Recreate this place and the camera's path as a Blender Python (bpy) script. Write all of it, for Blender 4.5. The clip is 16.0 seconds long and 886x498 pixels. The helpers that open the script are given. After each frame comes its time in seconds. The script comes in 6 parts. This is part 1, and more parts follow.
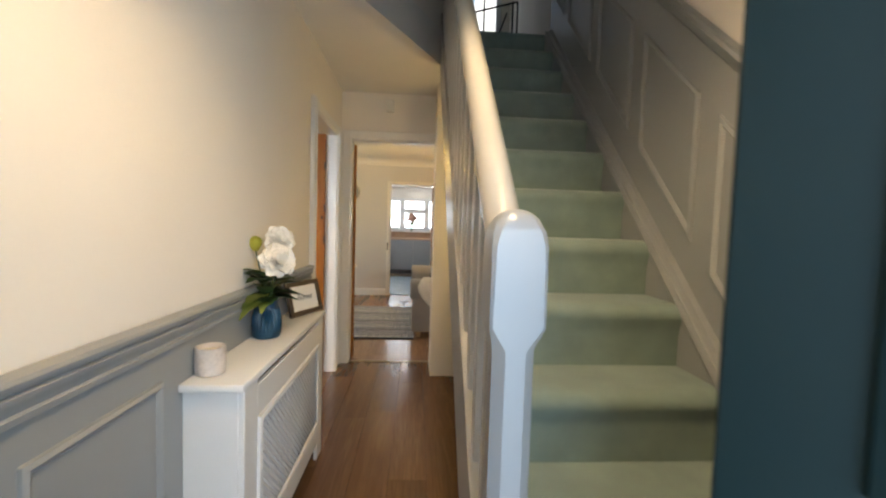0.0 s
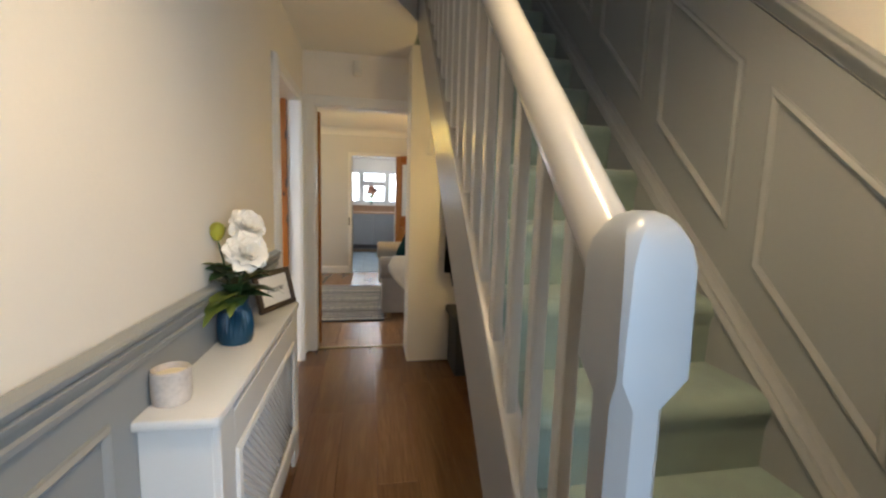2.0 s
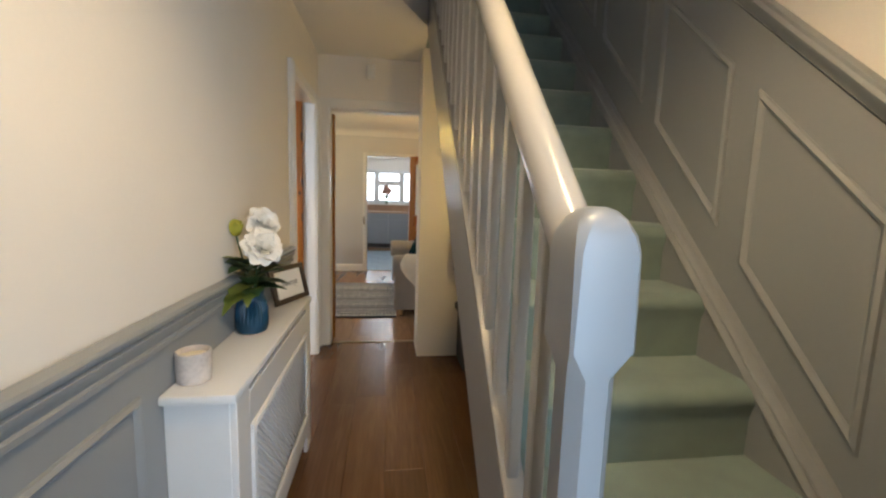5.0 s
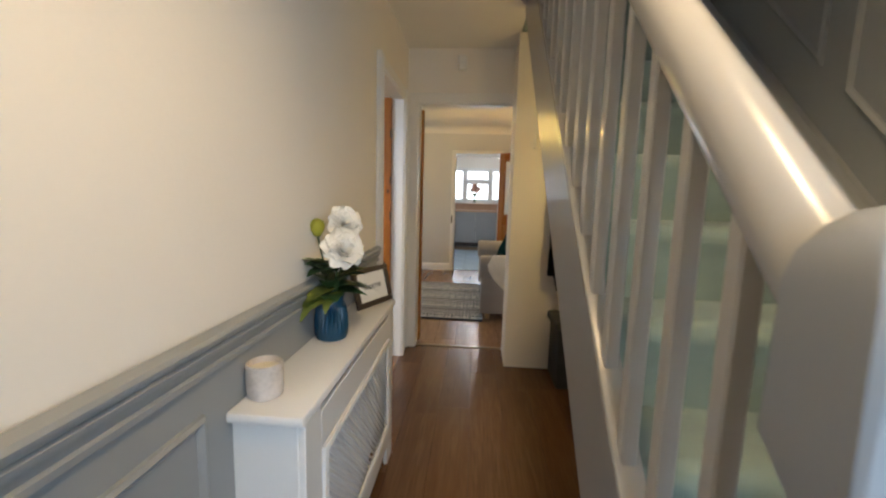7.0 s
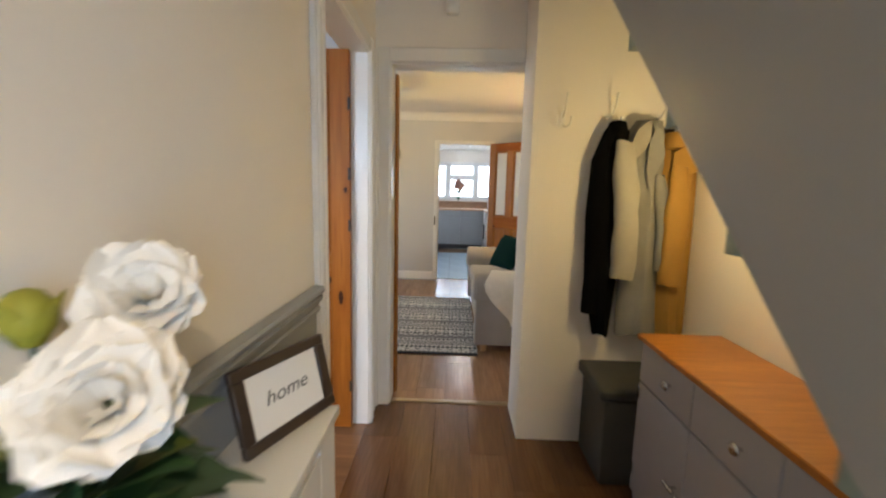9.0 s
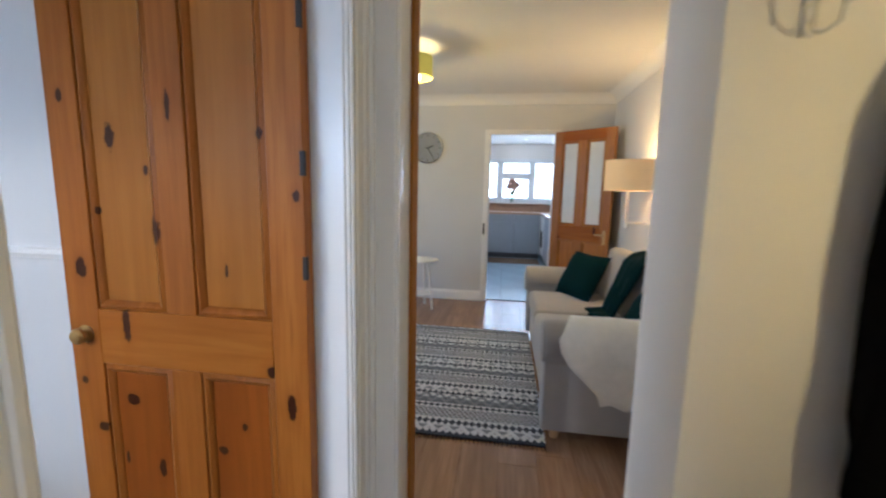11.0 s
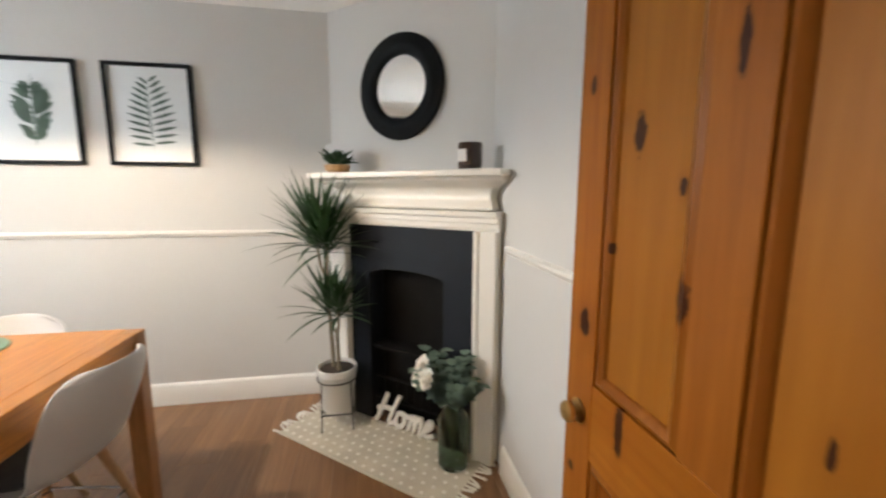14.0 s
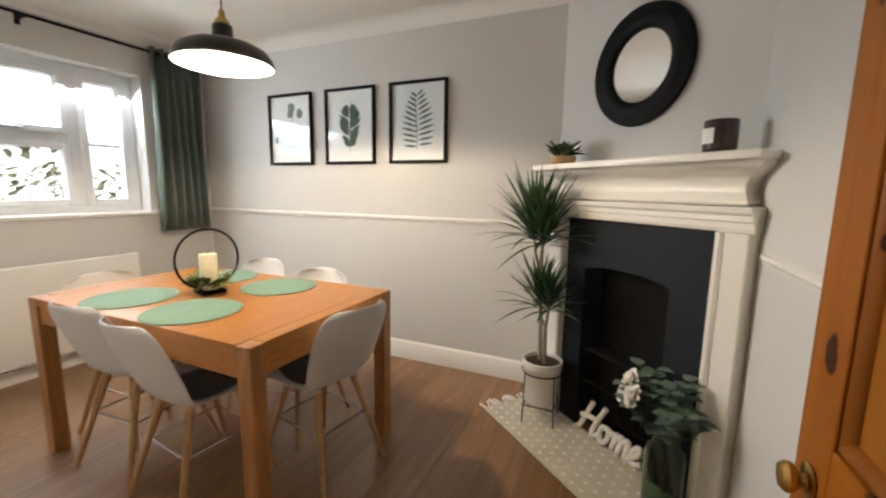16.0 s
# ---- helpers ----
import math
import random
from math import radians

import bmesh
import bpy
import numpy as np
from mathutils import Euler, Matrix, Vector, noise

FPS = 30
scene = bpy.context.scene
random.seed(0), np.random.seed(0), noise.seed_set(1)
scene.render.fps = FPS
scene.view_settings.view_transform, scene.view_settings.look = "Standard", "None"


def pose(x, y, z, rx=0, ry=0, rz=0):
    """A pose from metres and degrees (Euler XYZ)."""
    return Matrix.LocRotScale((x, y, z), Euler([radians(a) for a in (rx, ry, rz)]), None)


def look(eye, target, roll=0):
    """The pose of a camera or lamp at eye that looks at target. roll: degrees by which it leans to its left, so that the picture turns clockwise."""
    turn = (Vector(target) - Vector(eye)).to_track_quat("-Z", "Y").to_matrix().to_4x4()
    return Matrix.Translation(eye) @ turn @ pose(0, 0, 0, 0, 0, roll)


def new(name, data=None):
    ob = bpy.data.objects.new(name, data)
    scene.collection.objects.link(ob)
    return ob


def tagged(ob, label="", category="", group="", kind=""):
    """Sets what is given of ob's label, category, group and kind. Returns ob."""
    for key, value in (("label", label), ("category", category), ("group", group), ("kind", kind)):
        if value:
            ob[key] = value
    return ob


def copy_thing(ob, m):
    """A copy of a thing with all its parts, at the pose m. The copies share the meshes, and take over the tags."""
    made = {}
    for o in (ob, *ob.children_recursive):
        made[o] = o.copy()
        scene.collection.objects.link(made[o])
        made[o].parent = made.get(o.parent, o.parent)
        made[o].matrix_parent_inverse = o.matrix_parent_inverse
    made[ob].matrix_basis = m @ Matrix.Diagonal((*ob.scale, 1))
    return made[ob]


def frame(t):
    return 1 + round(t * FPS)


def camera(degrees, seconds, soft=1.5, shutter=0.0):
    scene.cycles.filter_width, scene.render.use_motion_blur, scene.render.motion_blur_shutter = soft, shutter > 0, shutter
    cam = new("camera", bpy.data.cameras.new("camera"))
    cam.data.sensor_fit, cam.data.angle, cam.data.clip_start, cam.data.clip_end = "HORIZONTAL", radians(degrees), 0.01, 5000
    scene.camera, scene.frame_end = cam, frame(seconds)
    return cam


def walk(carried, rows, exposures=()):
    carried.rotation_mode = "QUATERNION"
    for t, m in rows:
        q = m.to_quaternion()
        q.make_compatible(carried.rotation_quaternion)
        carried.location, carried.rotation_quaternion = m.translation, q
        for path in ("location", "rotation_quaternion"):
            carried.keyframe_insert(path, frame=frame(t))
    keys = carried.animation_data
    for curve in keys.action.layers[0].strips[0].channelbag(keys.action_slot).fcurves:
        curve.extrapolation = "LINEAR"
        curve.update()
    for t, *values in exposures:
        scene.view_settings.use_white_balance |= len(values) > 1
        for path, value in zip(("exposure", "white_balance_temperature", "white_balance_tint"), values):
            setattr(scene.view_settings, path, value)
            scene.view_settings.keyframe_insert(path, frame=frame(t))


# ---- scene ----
cam = camera(95.3, 16.0, soft=2.2, shutter=0.5)
PATH = [
    (0, (0.074, 0.013, 1.251), (0.21, 2.006, 1.144), 1.8),
    (0.5, (0.052, 0.172, 1.278), (0.179, 2.165, 1.17), 1.7),
    (1, (0.037, 0.252, 1.281), (0.163, 2.244, 1.158), 1.8),
    (1.5, (-0.039, 0.256, 1.286), (0.14, 2.239, 1.093), 1.8),
    (2, (-0.071, 0.243, 1.288), (0.283, 2.197, 1.048), 1.7),
    (2.5, (-0.079, 0.23, 1.305), (0.431, 2.148, 1.062), 1.7),
    (3, (-0.076, 0.224, 1.303), (0.515, 2.12, 1.062), 1.7),
    (5.5, (-0.034, 0.151, 1.284), (0.138, 2.128, 1.037), 1.7),
    (6, (-0.057, 0.15, 1.282), (0.015, 2.133, 1.031), 1.6),
    (6.5, (-0.06, 0.208, 1.269), (-0.121, 2.191, 1.015), 1.7),
    (7, (-0.047, 0.371, 1.281), (-0.194, 2.348, 1.019), 1.6),
    (7.5, (-0.053, 0.537, 1.28), (-0.203, 2.514, 1.017), 1.8),
    (8, (-0.119, 0.791, 1.276), (-0.248, 2.77, 1.018), 1.9),
    (8.2, (-0.143, 0.89, 1.297), (-0.242, 2.868, 1.02), 1.9),
    (10.3, (-0.142, 2.114, 1.305), (-0.177, 4.094, 1.025), 1.3),
    (10.5, (-0.136, 2.228, 1.322), (-0.229, 4.205, 1.04), 1.0),
    (11, (-0.186, 2.437, 1.32), (-0.48, 4.394, 1.037), 1.2),
    (11.5, (-0.27, 2.623, 1.334), (-0.845, 4.517, 1.051), 1.2),
    (12, (-0.34, 2.709, 1.327), (-1.25, 4.468, 1.046), 1.2),
    (12.5, (-0.403, 2.811, 1.347), (-1.655, 4.342, 1.051), 0.4),
    (13, (-0.443, 2.868, 1.332), (-2.029, 4.053, 1.046), 0.4),
    (13.5, (-0.533, 2.894, 1.327), (-2.331, 3.729, 1.056), 0.7),
    (14, (-0.62, 2.95, 1.352), (-2.566, 3.307, 1.065), 0.2),
    (14.5, (-0.686, 3.042, 1.334), (-2.668, 3.002, 1.067), 0.2),
    (15, (-0.689, 3.073, 1.326), (-2.636, 2.71, 1.053), 0.3),
    (15.5, (-0.651, 3.079, 1.305), (-2.539, 2.476, 1.036), 0.6),
    (16, (-0.655, 3.101, 1.302), (-2.466, 2.305, 1.012), 0.8),
]
walk(cam, [(t, look(eye, target, roll)) for t, eye, target, roll in PATH], exposures=[(0, 0.05, 6450, 10), (1.5, -0.03, 6200, 10), (3.0, -0.10, 6150, 10), (6, -0.20, 6150, 10), (7, -0.22, 6150, 10), (8, 0.00, 6200, 10), (10.5, 0.16, 5000, 10), (11.5, -0.14, 5050, 10), (12.5, 0.02, 5350, 10), (13.5, 0.08, 5900, 10), (14.5, -0.24, 6900, 10), (16, -0.34, 6950, 10)])

# ---- light and exposure ----
world = bpy.data.worlds.new("sky")
scene.world = world
world.use_nodes = True
wn = world.node_tree.nodes
sky = wn.new("ShaderNodeTexSky")
sky.sky_type, sky.sun_disc = "NISHITA", False
sky.sun_elevation, sky.sun_rotation = radians(43), radians(252)
world.node_tree.links.new(sky.outputs[0], wn["Background"].inputs[0])
wn["Background"].inputs[1].default_value = 0.12


def lamp(name, kind, m, energy, color, size=0.1, size_y=None, angle=None):
    data = bpy.data.lights.new(name, kind)
    data.energy, data.color = energy, color
    if kind == "AREA":
        data.shape, data.size, data.size_y = "RECTANGLE", size, size_y or size
    elif kind == "SUN":
        data.angle = angle
    else:
        data.shadow_soft_size = size
    ob = new(name, data)
    ob.matrix_world = m
    return ob


WARM, DAY = (1.0, 0.72, 0.40), (0.80, 0.90, 1.0)
lamp("sun", "SUN", look((-9, -3, 9), (0, 0, 0)), 4.0, (1.0, 0.96, 0.9), angle=radians(12))
lamp("front_door_daylight", "AREA", look((0.48, -0.32, 1.15), (0.40, 3.0, 1.0)), 21, (0.62, 0.80, 1.0), 0.8, 1.9)
lamp("dining_window_daylight", "AREA", look((-2.0, -0.72, 1.885), (-2.0, 0.75, 0.2)), 92, DAY, 1.48, 0.50)
lamp("kitchen_window_daylight", "AREA", look((0.1, 11.46, 1.62), (0.1, 7.0, 0.9)), 36, DAY, 2.0, 0.95)
# added side fill for the living room; its west window is invented
lamp("living_side_fill", "AREA", look((-3.52, 5.6, 1.5), (0.0, 5.3, 0.1)), 33, (0.70, 0.85, 1.0), 1.4, 1.1)
lamp("landing_daylight", "AREA", look((0.6, 4.42, 3.6), (0.6, 2.0, 3.2)), 1.2, DAY, 0.9, 1.0)

lamp("hall_lamp_light", "POINT", pose(0.17, 0.62, 2.30), 56, WARM, 0.05)
lamp("under_stair_lamp_light", "POINT", pose(0.720, 2.72, 1.40), 6.6, (1.0, 0.67, 0.19), 0.03)
lamp("wall_lamp_light", "POINT", pose(0.775, 5.85, 1.53), 20, (1.0, 0.60, 0.20), 0.04)
lamp("pendant_living_light", "POINT", pose(-0.93, 5.65, 2.12), 27, (1.0, 0.64, 0.15), 0.05)
lamp("pendant_dining_light", "POINT", pose(-1.985, 1.45, 1.874), 82, (1.0, 0.84, 0.66), 0.02)
lamp("kitchen_spot_light", "POINT", pose(0.15, 9.6, 2.2), 24, (1.0, 0.90, 0.78), 0.06)

# ---- materials ----


def nodes_of(name):
    m = bpy.data.materials.new(name)
    m.use_nodes = True
    t = m.node_tree
    return m, t.nodes, t.links, t.nodes["Principled BSDF"]


def mixed(n, l, fac, a, b, blend="MIX"):
    x = n.new("ShaderNodeMix")
    x.data_type, x.blend_type = "RGBA", blend
    for sock, v in ((x.inputs[0], fac), (x.inputs[6], a), (x.inputs[7], b)):
        if hasattr(v, "links"):
            l.new(v, sock)
        else:
            sock.default_value = v if isinstance(v, float) else (*v, 1)
    return x.outputs[2]


def noise_tex(n, l, scale, detail=4.0, stretch=None, rough=0.55):
    tc = n.new("ShaderNodeTexCoord")
    mp = n.new("ShaderNodeMapping")
    mp.inputs["Scale"].default_value = stretch or (1, 1, 1)
    nz = n.new("ShaderNodeTexNoise")
    nz.inputs["Scale"].default_value, nz.inputs["Detail"].default_value, nz.inputs["Roughness"].default_value = scale, detail, rough
    l.new(tc.outputs["Object"], mp.inputs[0])
    l.new(mp.outputs[0], nz.inputs["Vector"])
    return nz.outputs["Fac"]


def ramp(n, l, src, lo, hi):
    r = n.new("ShaderNodeMapRange")
    r.inputs[1].default_value, r.inputs[2].default_value = lo, hi
    l.new(src, r.inputs[0])
    return r.outputs[0]


def surf(name, color, rough=0.5, var=0.06, scale=3.0, grain=120.0, bump=0.1, metal=0.0, spec=0.5, sheen=0.0, stretch=None, coat=0.0):
    """A painted, woven or plain surface: colour varied at a broad and a fine scale, with fine relief."""
    m, n, l, p = nodes_of(name)
    dark = tuple(c * (1 - var * 2) for c in color)
    light = tuple(min(1.0, c * (1 + var)) for c in color)
    broad, fine = noise_tex(n, l, scale, 3.0), noise_tex(n, l, grain, 3.0, stretch)
    c = mixed(n, l, ramp(n, l, broad, 0.3, 0.7), dark, light)
    c = mixed(n, l, ramp(n, l, fine, 0.25, 0.75), c, mixed(n, l, 0.5, c, light))
    l.new(c, p.inputs["Base Color"])
    p.inputs["Roughness"].default_value, p.inputs["Metallic"].default_value = rough, metal
    p.inputs["Specular IOR Level"].default_value = spec
    p.inputs["Sheen Weight"].default_value = sheen
    p.inputs["Coat Weight"].default_value = coat
    rr = n.new("ShaderNodeMapRange")
    rr.inputs[3].default_value, rr.inputs[4].default_value = max(0.02, rough - 0.08), min(1.0, rough + 0.08)
    l.new(broad, rr.inputs[0])
    l.new(rr.outputs[0], p.inputs["Roughness"])
    if bump:
        b = n.new("ShaderNodeBump")
        b.inputs["Strength"].default_value, b.inputs["Distance"].default_value = bump, 0.002
        l.new(fine, b.inputs["Height"])
        l.new(b.outputs[0], p.inputs["Normal"])
    return m


def wood(name, light, dark, axis=2, rough=0.4, scale=1.0, knots=(), per_piece=0.0, streak=1.0, spec=0.5, coat=0.0):
    """Timber with streaked grain along axis; knots: (across, up, half-width, half-height) in the thing's own metres."""
    m, n, l, p = nodes_of(name)
    st = [14.0 * scale] * 3
    st[axis] = 0.9 * scale
    tc = n.new("ShaderNodeTexCoord")
    vec = tc.outputs["Object"]
    if per_piece:
        info = n.new("ShaderNodeObjectInfo")
        sh = n.new("ShaderNodeVectorMath")
        sh.operation = "SCALE"
        cmb = n.new("ShaderNodeCombineXYZ")
        for k in range(3):
            l.new(info.outputs["Random"], cmb.inputs[k])
        l.new(cmb.outputs[0], sh.inputs[0])
        sh.inputs["Scale"].default_value = 17.0
        ad = n.new("ShaderNodeVectorMath")
        l.new(vec, ad.inputs[0])
        l.new(sh.outputs[0], ad.inputs[1])
        vec = ad.outputs[0]
    mask = None
    for across, up, hw, hh in knots:
        q = n.new("ShaderNodeMapping")
        q.inputs["Location"].default_value = (-across / hw, 0, -up / hh)
        q.inputs["Scale"].default_value = (1 / hw, 0, 1 / hh)
        l.new(tc.outputs["Object"], q.inputs[0])
        d = n.new("ShaderNodeVectorMath")
        d.operation = "LENGTH"
        l.new(q.outputs[0], d.inputs[0])
        if mask is None:
            mask = d.outputs["Value"]
        else:
            mn = n.new("ShaderNodeMath")
            mn.operation = "MINIMUM"
            l.new(mask, mn.inputs[0])
            l.new(d.outputs["Value"], mn.inputs[1])
            mask = mn.outputs[0]
    mp = n.new("ShaderNodeMapping")
    mp.inputs["Scale"].default_value = st
    l.new(vec, mp.inputs[0])
    nz = n.new("ShaderNodeTexNoise")
    nz.inputs["Scale"].default_value, nz.inputs["Detail"].default_value, nz.inputs["Distortion"].default_value = 1.6, 6.0, 0.9
    l.new(mp.outputs[0], nz.inputs["Vector"])
    fine = n.new("ShaderNodeTexNoise")
    fine.inputs["Scale"].default_value, fine.inputs["Detail"].default_value = 9.0, 3.0
    l.new(mp.outputs[0], fine.inputs["Vector"])
    broad = n.new("ShaderNodeTexNoise")
    broad.inputs["Scale"].default_value, broad.inputs["Detail"].default_value = 0.45, 2.0
    l.new(mp.outputs[0], broad.inputs["Vector"])
    c = mixed(n, l, ramp(n, l, nz.outputs["Fac"], 0.32, 0.68), dark, light)
    c = mixed(n, l, ramp(n, l, broad.outputs["Fac"], 0.35, 0.65), mixed(n, l, 0.45, c, dark), c)
    c = mixed(n, l, ramp(n, l, fine.outputs["Fac"], 0.2, 0.6), tuple((1 - 0.25 * streak) * x for x in dark), c)
    if per_piece:
        hv = n.new("ShaderNodeHueSaturation")
        mr = n.new("ShaderNodeMapRange")
        mr.inputs[3].default_value, mr.inputs[4].default_value = 1 - per_piece, 1 + per_piece
        l.new(info.outputs["Random"], mr.inputs[0])
        l.new(mr.outputs[0], hv.inputs["Value"])
        l.new(c, hv.inputs["Color"])
        c = hv.outputs["Color"]
    if mask is not None:
        wob = n.new("ShaderNodeMath")
        wob.operation = "MULTIPLY_ADD"
        l.new(noise_tex(n, l, 60.0, 3.0), wob.inputs[0])
        wob.inputs[1].default_value = 1.1
        shf = n.new("ShaderNodeMath")
        shf.operation = "SUBTRACT"
        l.new(mask, shf.inputs[0])
        shf.inputs[1].default_value = 0.55
        l.new(shf.outputs[0], wob.inputs[2])
        mask = wob.outputs[0]
        halo = ramp(n, l, mask, 2.6, 0.9)
        c = mixed(n, l, halo, c, mixed(n, l, 0.55, c, dark))
        core = ramp(n, l, mask, 1.12, 0.82)
        c = mixed(n, l, core, c, (0.040, 0.009, 0.002))
    l.new(c, p.inputs["Base Color"])
    p.inputs["Roughness"].default_value = rough
    p.inputs["Specular IOR Level"].default_value = spec
    p.inputs["Coat Weight"].default_value = coat
    b = n.new("ShaderNodeBump")
    b.inputs["Strength"].default_value, b.inputs["Distance"].default_value = 0.18, 0.001
    l.new(fine.outputs["Fac"], b.inputs["Height"])
    l.new(b.outputs[0], p.inputs["Normal"])
    return m


def glowing(name, color, strength):
    m, n, l, p = nodes_of(name)
    p.inputs["Base Color"].default_value = (*color, 1)
    p.inputs["Emission Color"].default_value = (*color, 1)
    p.inputs["Emission Strength"].default_value = strength
    return m


def glassy(name, color=(1, 1, 1), rough=0.0, thin=True):
    m, n, l, p = nodes_of(name)
    p.inputs["Base Color"].default_value = (*color, 1)
    p.inputs["Roughness"].default_value = rough
    p.inputs["Transmission Weight"].default_value = 1.0
    p.inputs["IOR"].default_value = 1.05 if thin else 1.45
    return m


WHITE_WALL = surf("warm_white_wall_paint", (0.84, 0.79, 0.715), 0.75, 0.02, 1.5, 90, 0.12)
GREY_WALL = surf("pale_grey_wall_paint", (0.62, 0.61, 0.59), 0.75, 0.02, 1.5, 90, 0.12)
CEILING = surf("ceiling_paint", (0.80, 0.78, 0.73), 0.8, 0.02, 2, 60, 0.15)
WAINSCOT = surf("mid_grey_satin_paint", (0.288, 0.300, 0.302), 0.42, 0.02, 0.8, 70, 0.05)
TRIM = surf("white_gloss_paint", (0.80, 0.78, 0.74), 0.30, 0.012, 0.7, 60, 0.04)
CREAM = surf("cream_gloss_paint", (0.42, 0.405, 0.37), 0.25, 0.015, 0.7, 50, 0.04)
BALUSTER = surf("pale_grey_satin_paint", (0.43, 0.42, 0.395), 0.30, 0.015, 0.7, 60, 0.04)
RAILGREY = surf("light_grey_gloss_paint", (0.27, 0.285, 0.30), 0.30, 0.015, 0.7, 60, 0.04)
STRINGGREY = surf("grey_satin_string_paint", (0.285, 0.287, 0.283), 0.34, 0.02, 0.8, 60, 0.03)
COVER = surf("white_satin_board", (0.74, 0.74, 0.73), 0.4, 0.015, 3, 80, 0.04)
CARPET = surf("sage_green_carpet", (0.222, 0.290, 0.252), 0.95, 0.10, 9, 420, 0.9, sheen=0.4)
FLOORWOOD = wood("brown_laminate", (0.180, 0.088, 0.038), (0.118, 0.055, 0.023), 1, 0.27, 0.8, per_piece=0.14, streak=0.4)
OAKBOARD = wood("grey_oak_laminate", (0.31, 0.165, 0.080), (0.20, 0.101, 0.047), 0, 0.30, 0.7, per_piece=0.15, streak=0.3)
OAKBOARD2 = wood("grey_brown_laminate", (0.35, 0.205, 0.115), (0.235, 0.132, 0.072), 1, 0.24, 0.7, per_piece=0.15, streak=0.3)
SUBFLOOR = surf("dark_joint", (0.05, 0.03, 0.02), 0.8)
OAK = wood("honey_oak", (0.52, 0.212, 0.036), (0.40, 0.150, 0.024), 0, 0.32, 1.0)
OAKLEG = wood("honey_oak_leg", (0.52, 0.25, 0.085), (0.36, 0.15, 0.045), 2, 0.35, 1.0)
BEECH = wood("beech_leg", (0.58, 0.36, 0.18), (0.44, 0.25, 0.11), 2, 0.45, 1.3)
KNOTS = (
    (-0.55, 1.444, 0.0144, 0.0350), (-0.428, 1.199, 0.0180, 0.0375), (-0.117, 1.452, 0.0120, 0.0150), (-0.449, 1.358, 0.0072, 0.0125),
    (-0.677, 1.547, 0.0096, 0.0175), (-0.55, 0.705, 0.0192, 0.0163), (-0.664, 1.09, 0.0168, 0.0275), (-0.02, 1.30, 0.0096, 0.0150),
    (-0.27, 0.58, 0.0144, 0.0125), (-0.64, 0.62, 0.0168, 0.0150), (-0.47, 0.50, 0.0120, 0.0300), (-0.36, 1.52, 0.0072, 0.0375), (-0.05, 0.74, 0.0130, 0.0360),
    (-0.20, 0.66, 0.008, 0.012), (-0.30, 0.40, 0.010, 0.016), (-0.52, 0.36, 0.012, 0.012), (-0.17, 0.31, 0.009, 0.012), (-0.585, 0.52, 0.006, 0.020), (-0.23, 1.10, 0.005, 0.018), (-0.60, 1.25, 0.006, 0.010), (-0.69, 0.76, 0.010, 0.012))
PINE = wood("stripped_pine", (0.335, 0.116, 0.013), (0.225, 0.067, 0.0065), 2, 0.46, 0.5, knots=KNOTS, per_piece=0.10, streak=0.35, spec=0.16)
PINERED = wood("stripped_pine_red", (0.290, 0.082, 0.007), (0.185, 0.046, 0.003), 2, 0.44, 0.32, knots=KNOTS, per_piece=0.10, streak=0.2, spec=0.16)
PINEPANEL = wood("stripped_pine_panel", (0.345, 0.132, 0.015), (0.245, 0.085, 0.008), 2, 0.44, 0.32, knots=KNOTS, per_piece=0.14, streak=0.15, spec=0.16)
PINEACROSS = wood("stripped_pine_rail", (0.345, 0.126, 0.014), (0.245, 0.073, 0.005), 0, 0.46, 0.4, per_piece=0.08, streak=0.3, knots=((-0.536, 0.935, 0.012, 0.050), (-0.10, 0.835, 0.020, 0.016)), spec=0.16)
PINEPLAIN = wood("stripped_pine_plain", (0.43, 0.172, 0.019), (0.30, 0.108, 0.011), 2, 0.42, 0.8, spec=0.3)
GREENDOOR = surf("dark_green_door_paint", (0.0028, 0.014, 0.016), 0.55, 0.08, 1, 60, 0.05, spec=0.25)
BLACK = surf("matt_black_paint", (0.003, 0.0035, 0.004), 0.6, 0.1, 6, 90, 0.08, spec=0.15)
SLATE = surf("dark_slate_paint", (0.011, 0.0135, 0.019), 0.6, 0.1, 4, 80, 0.15, spec=0.2)
SOOT = surf("sooty_iron", (0.007, 0.0062, 0.0058), 0.9, 0.2, 10, 60, 0.6, spec=0.15)
BRASS = surf("aged_brass", (0.50, 0.33, 0.12), 0.30, 0.08, 30, 200, 0.03, metal=1.0)
CHROME = surf("brushed_steel", (0.62, 0.62, 0.62), 0.25, 0.05, 30, 200, 0.03, metal=1.0)
IRON = surf("dark_iron_hinge", (0.022, 0.016, 0.012), 0.6, 0.15, 40, 200, 0.1, metal=0.2)
SHELL = surf("white_moulded_plastic", (0.62, 0.61, 0.60), 0.45, 0.01, 3, 150, 0.03)
SEATPAD = surf("charcoal_seat_pad", (0.10, 0.10, 0.105), 0.9, 0.1, 20, 300, 0.4)
MAT = surf("sage_woven_placemat", (0.155, 0.255, 0.18), 0.85, 0.08, 12, 260, 0.8)
SOFA = surf("warm_grey_linen", (0.33, 0.31, 0.29), 0.95, 0.05, 6, 350, 0.7, sheen=0.3)
THROW = surf("cream_fleece", (0.76, 0.73, 0.66), 0.95, 0.05, 14, 260, 1.0, sheen=0.5)
TEAL = surf("dark_teal_velvet", (0.0022, 0.018, 0.019), 0.9, 0.1, 9, 300, 0.4, spec=0.1)
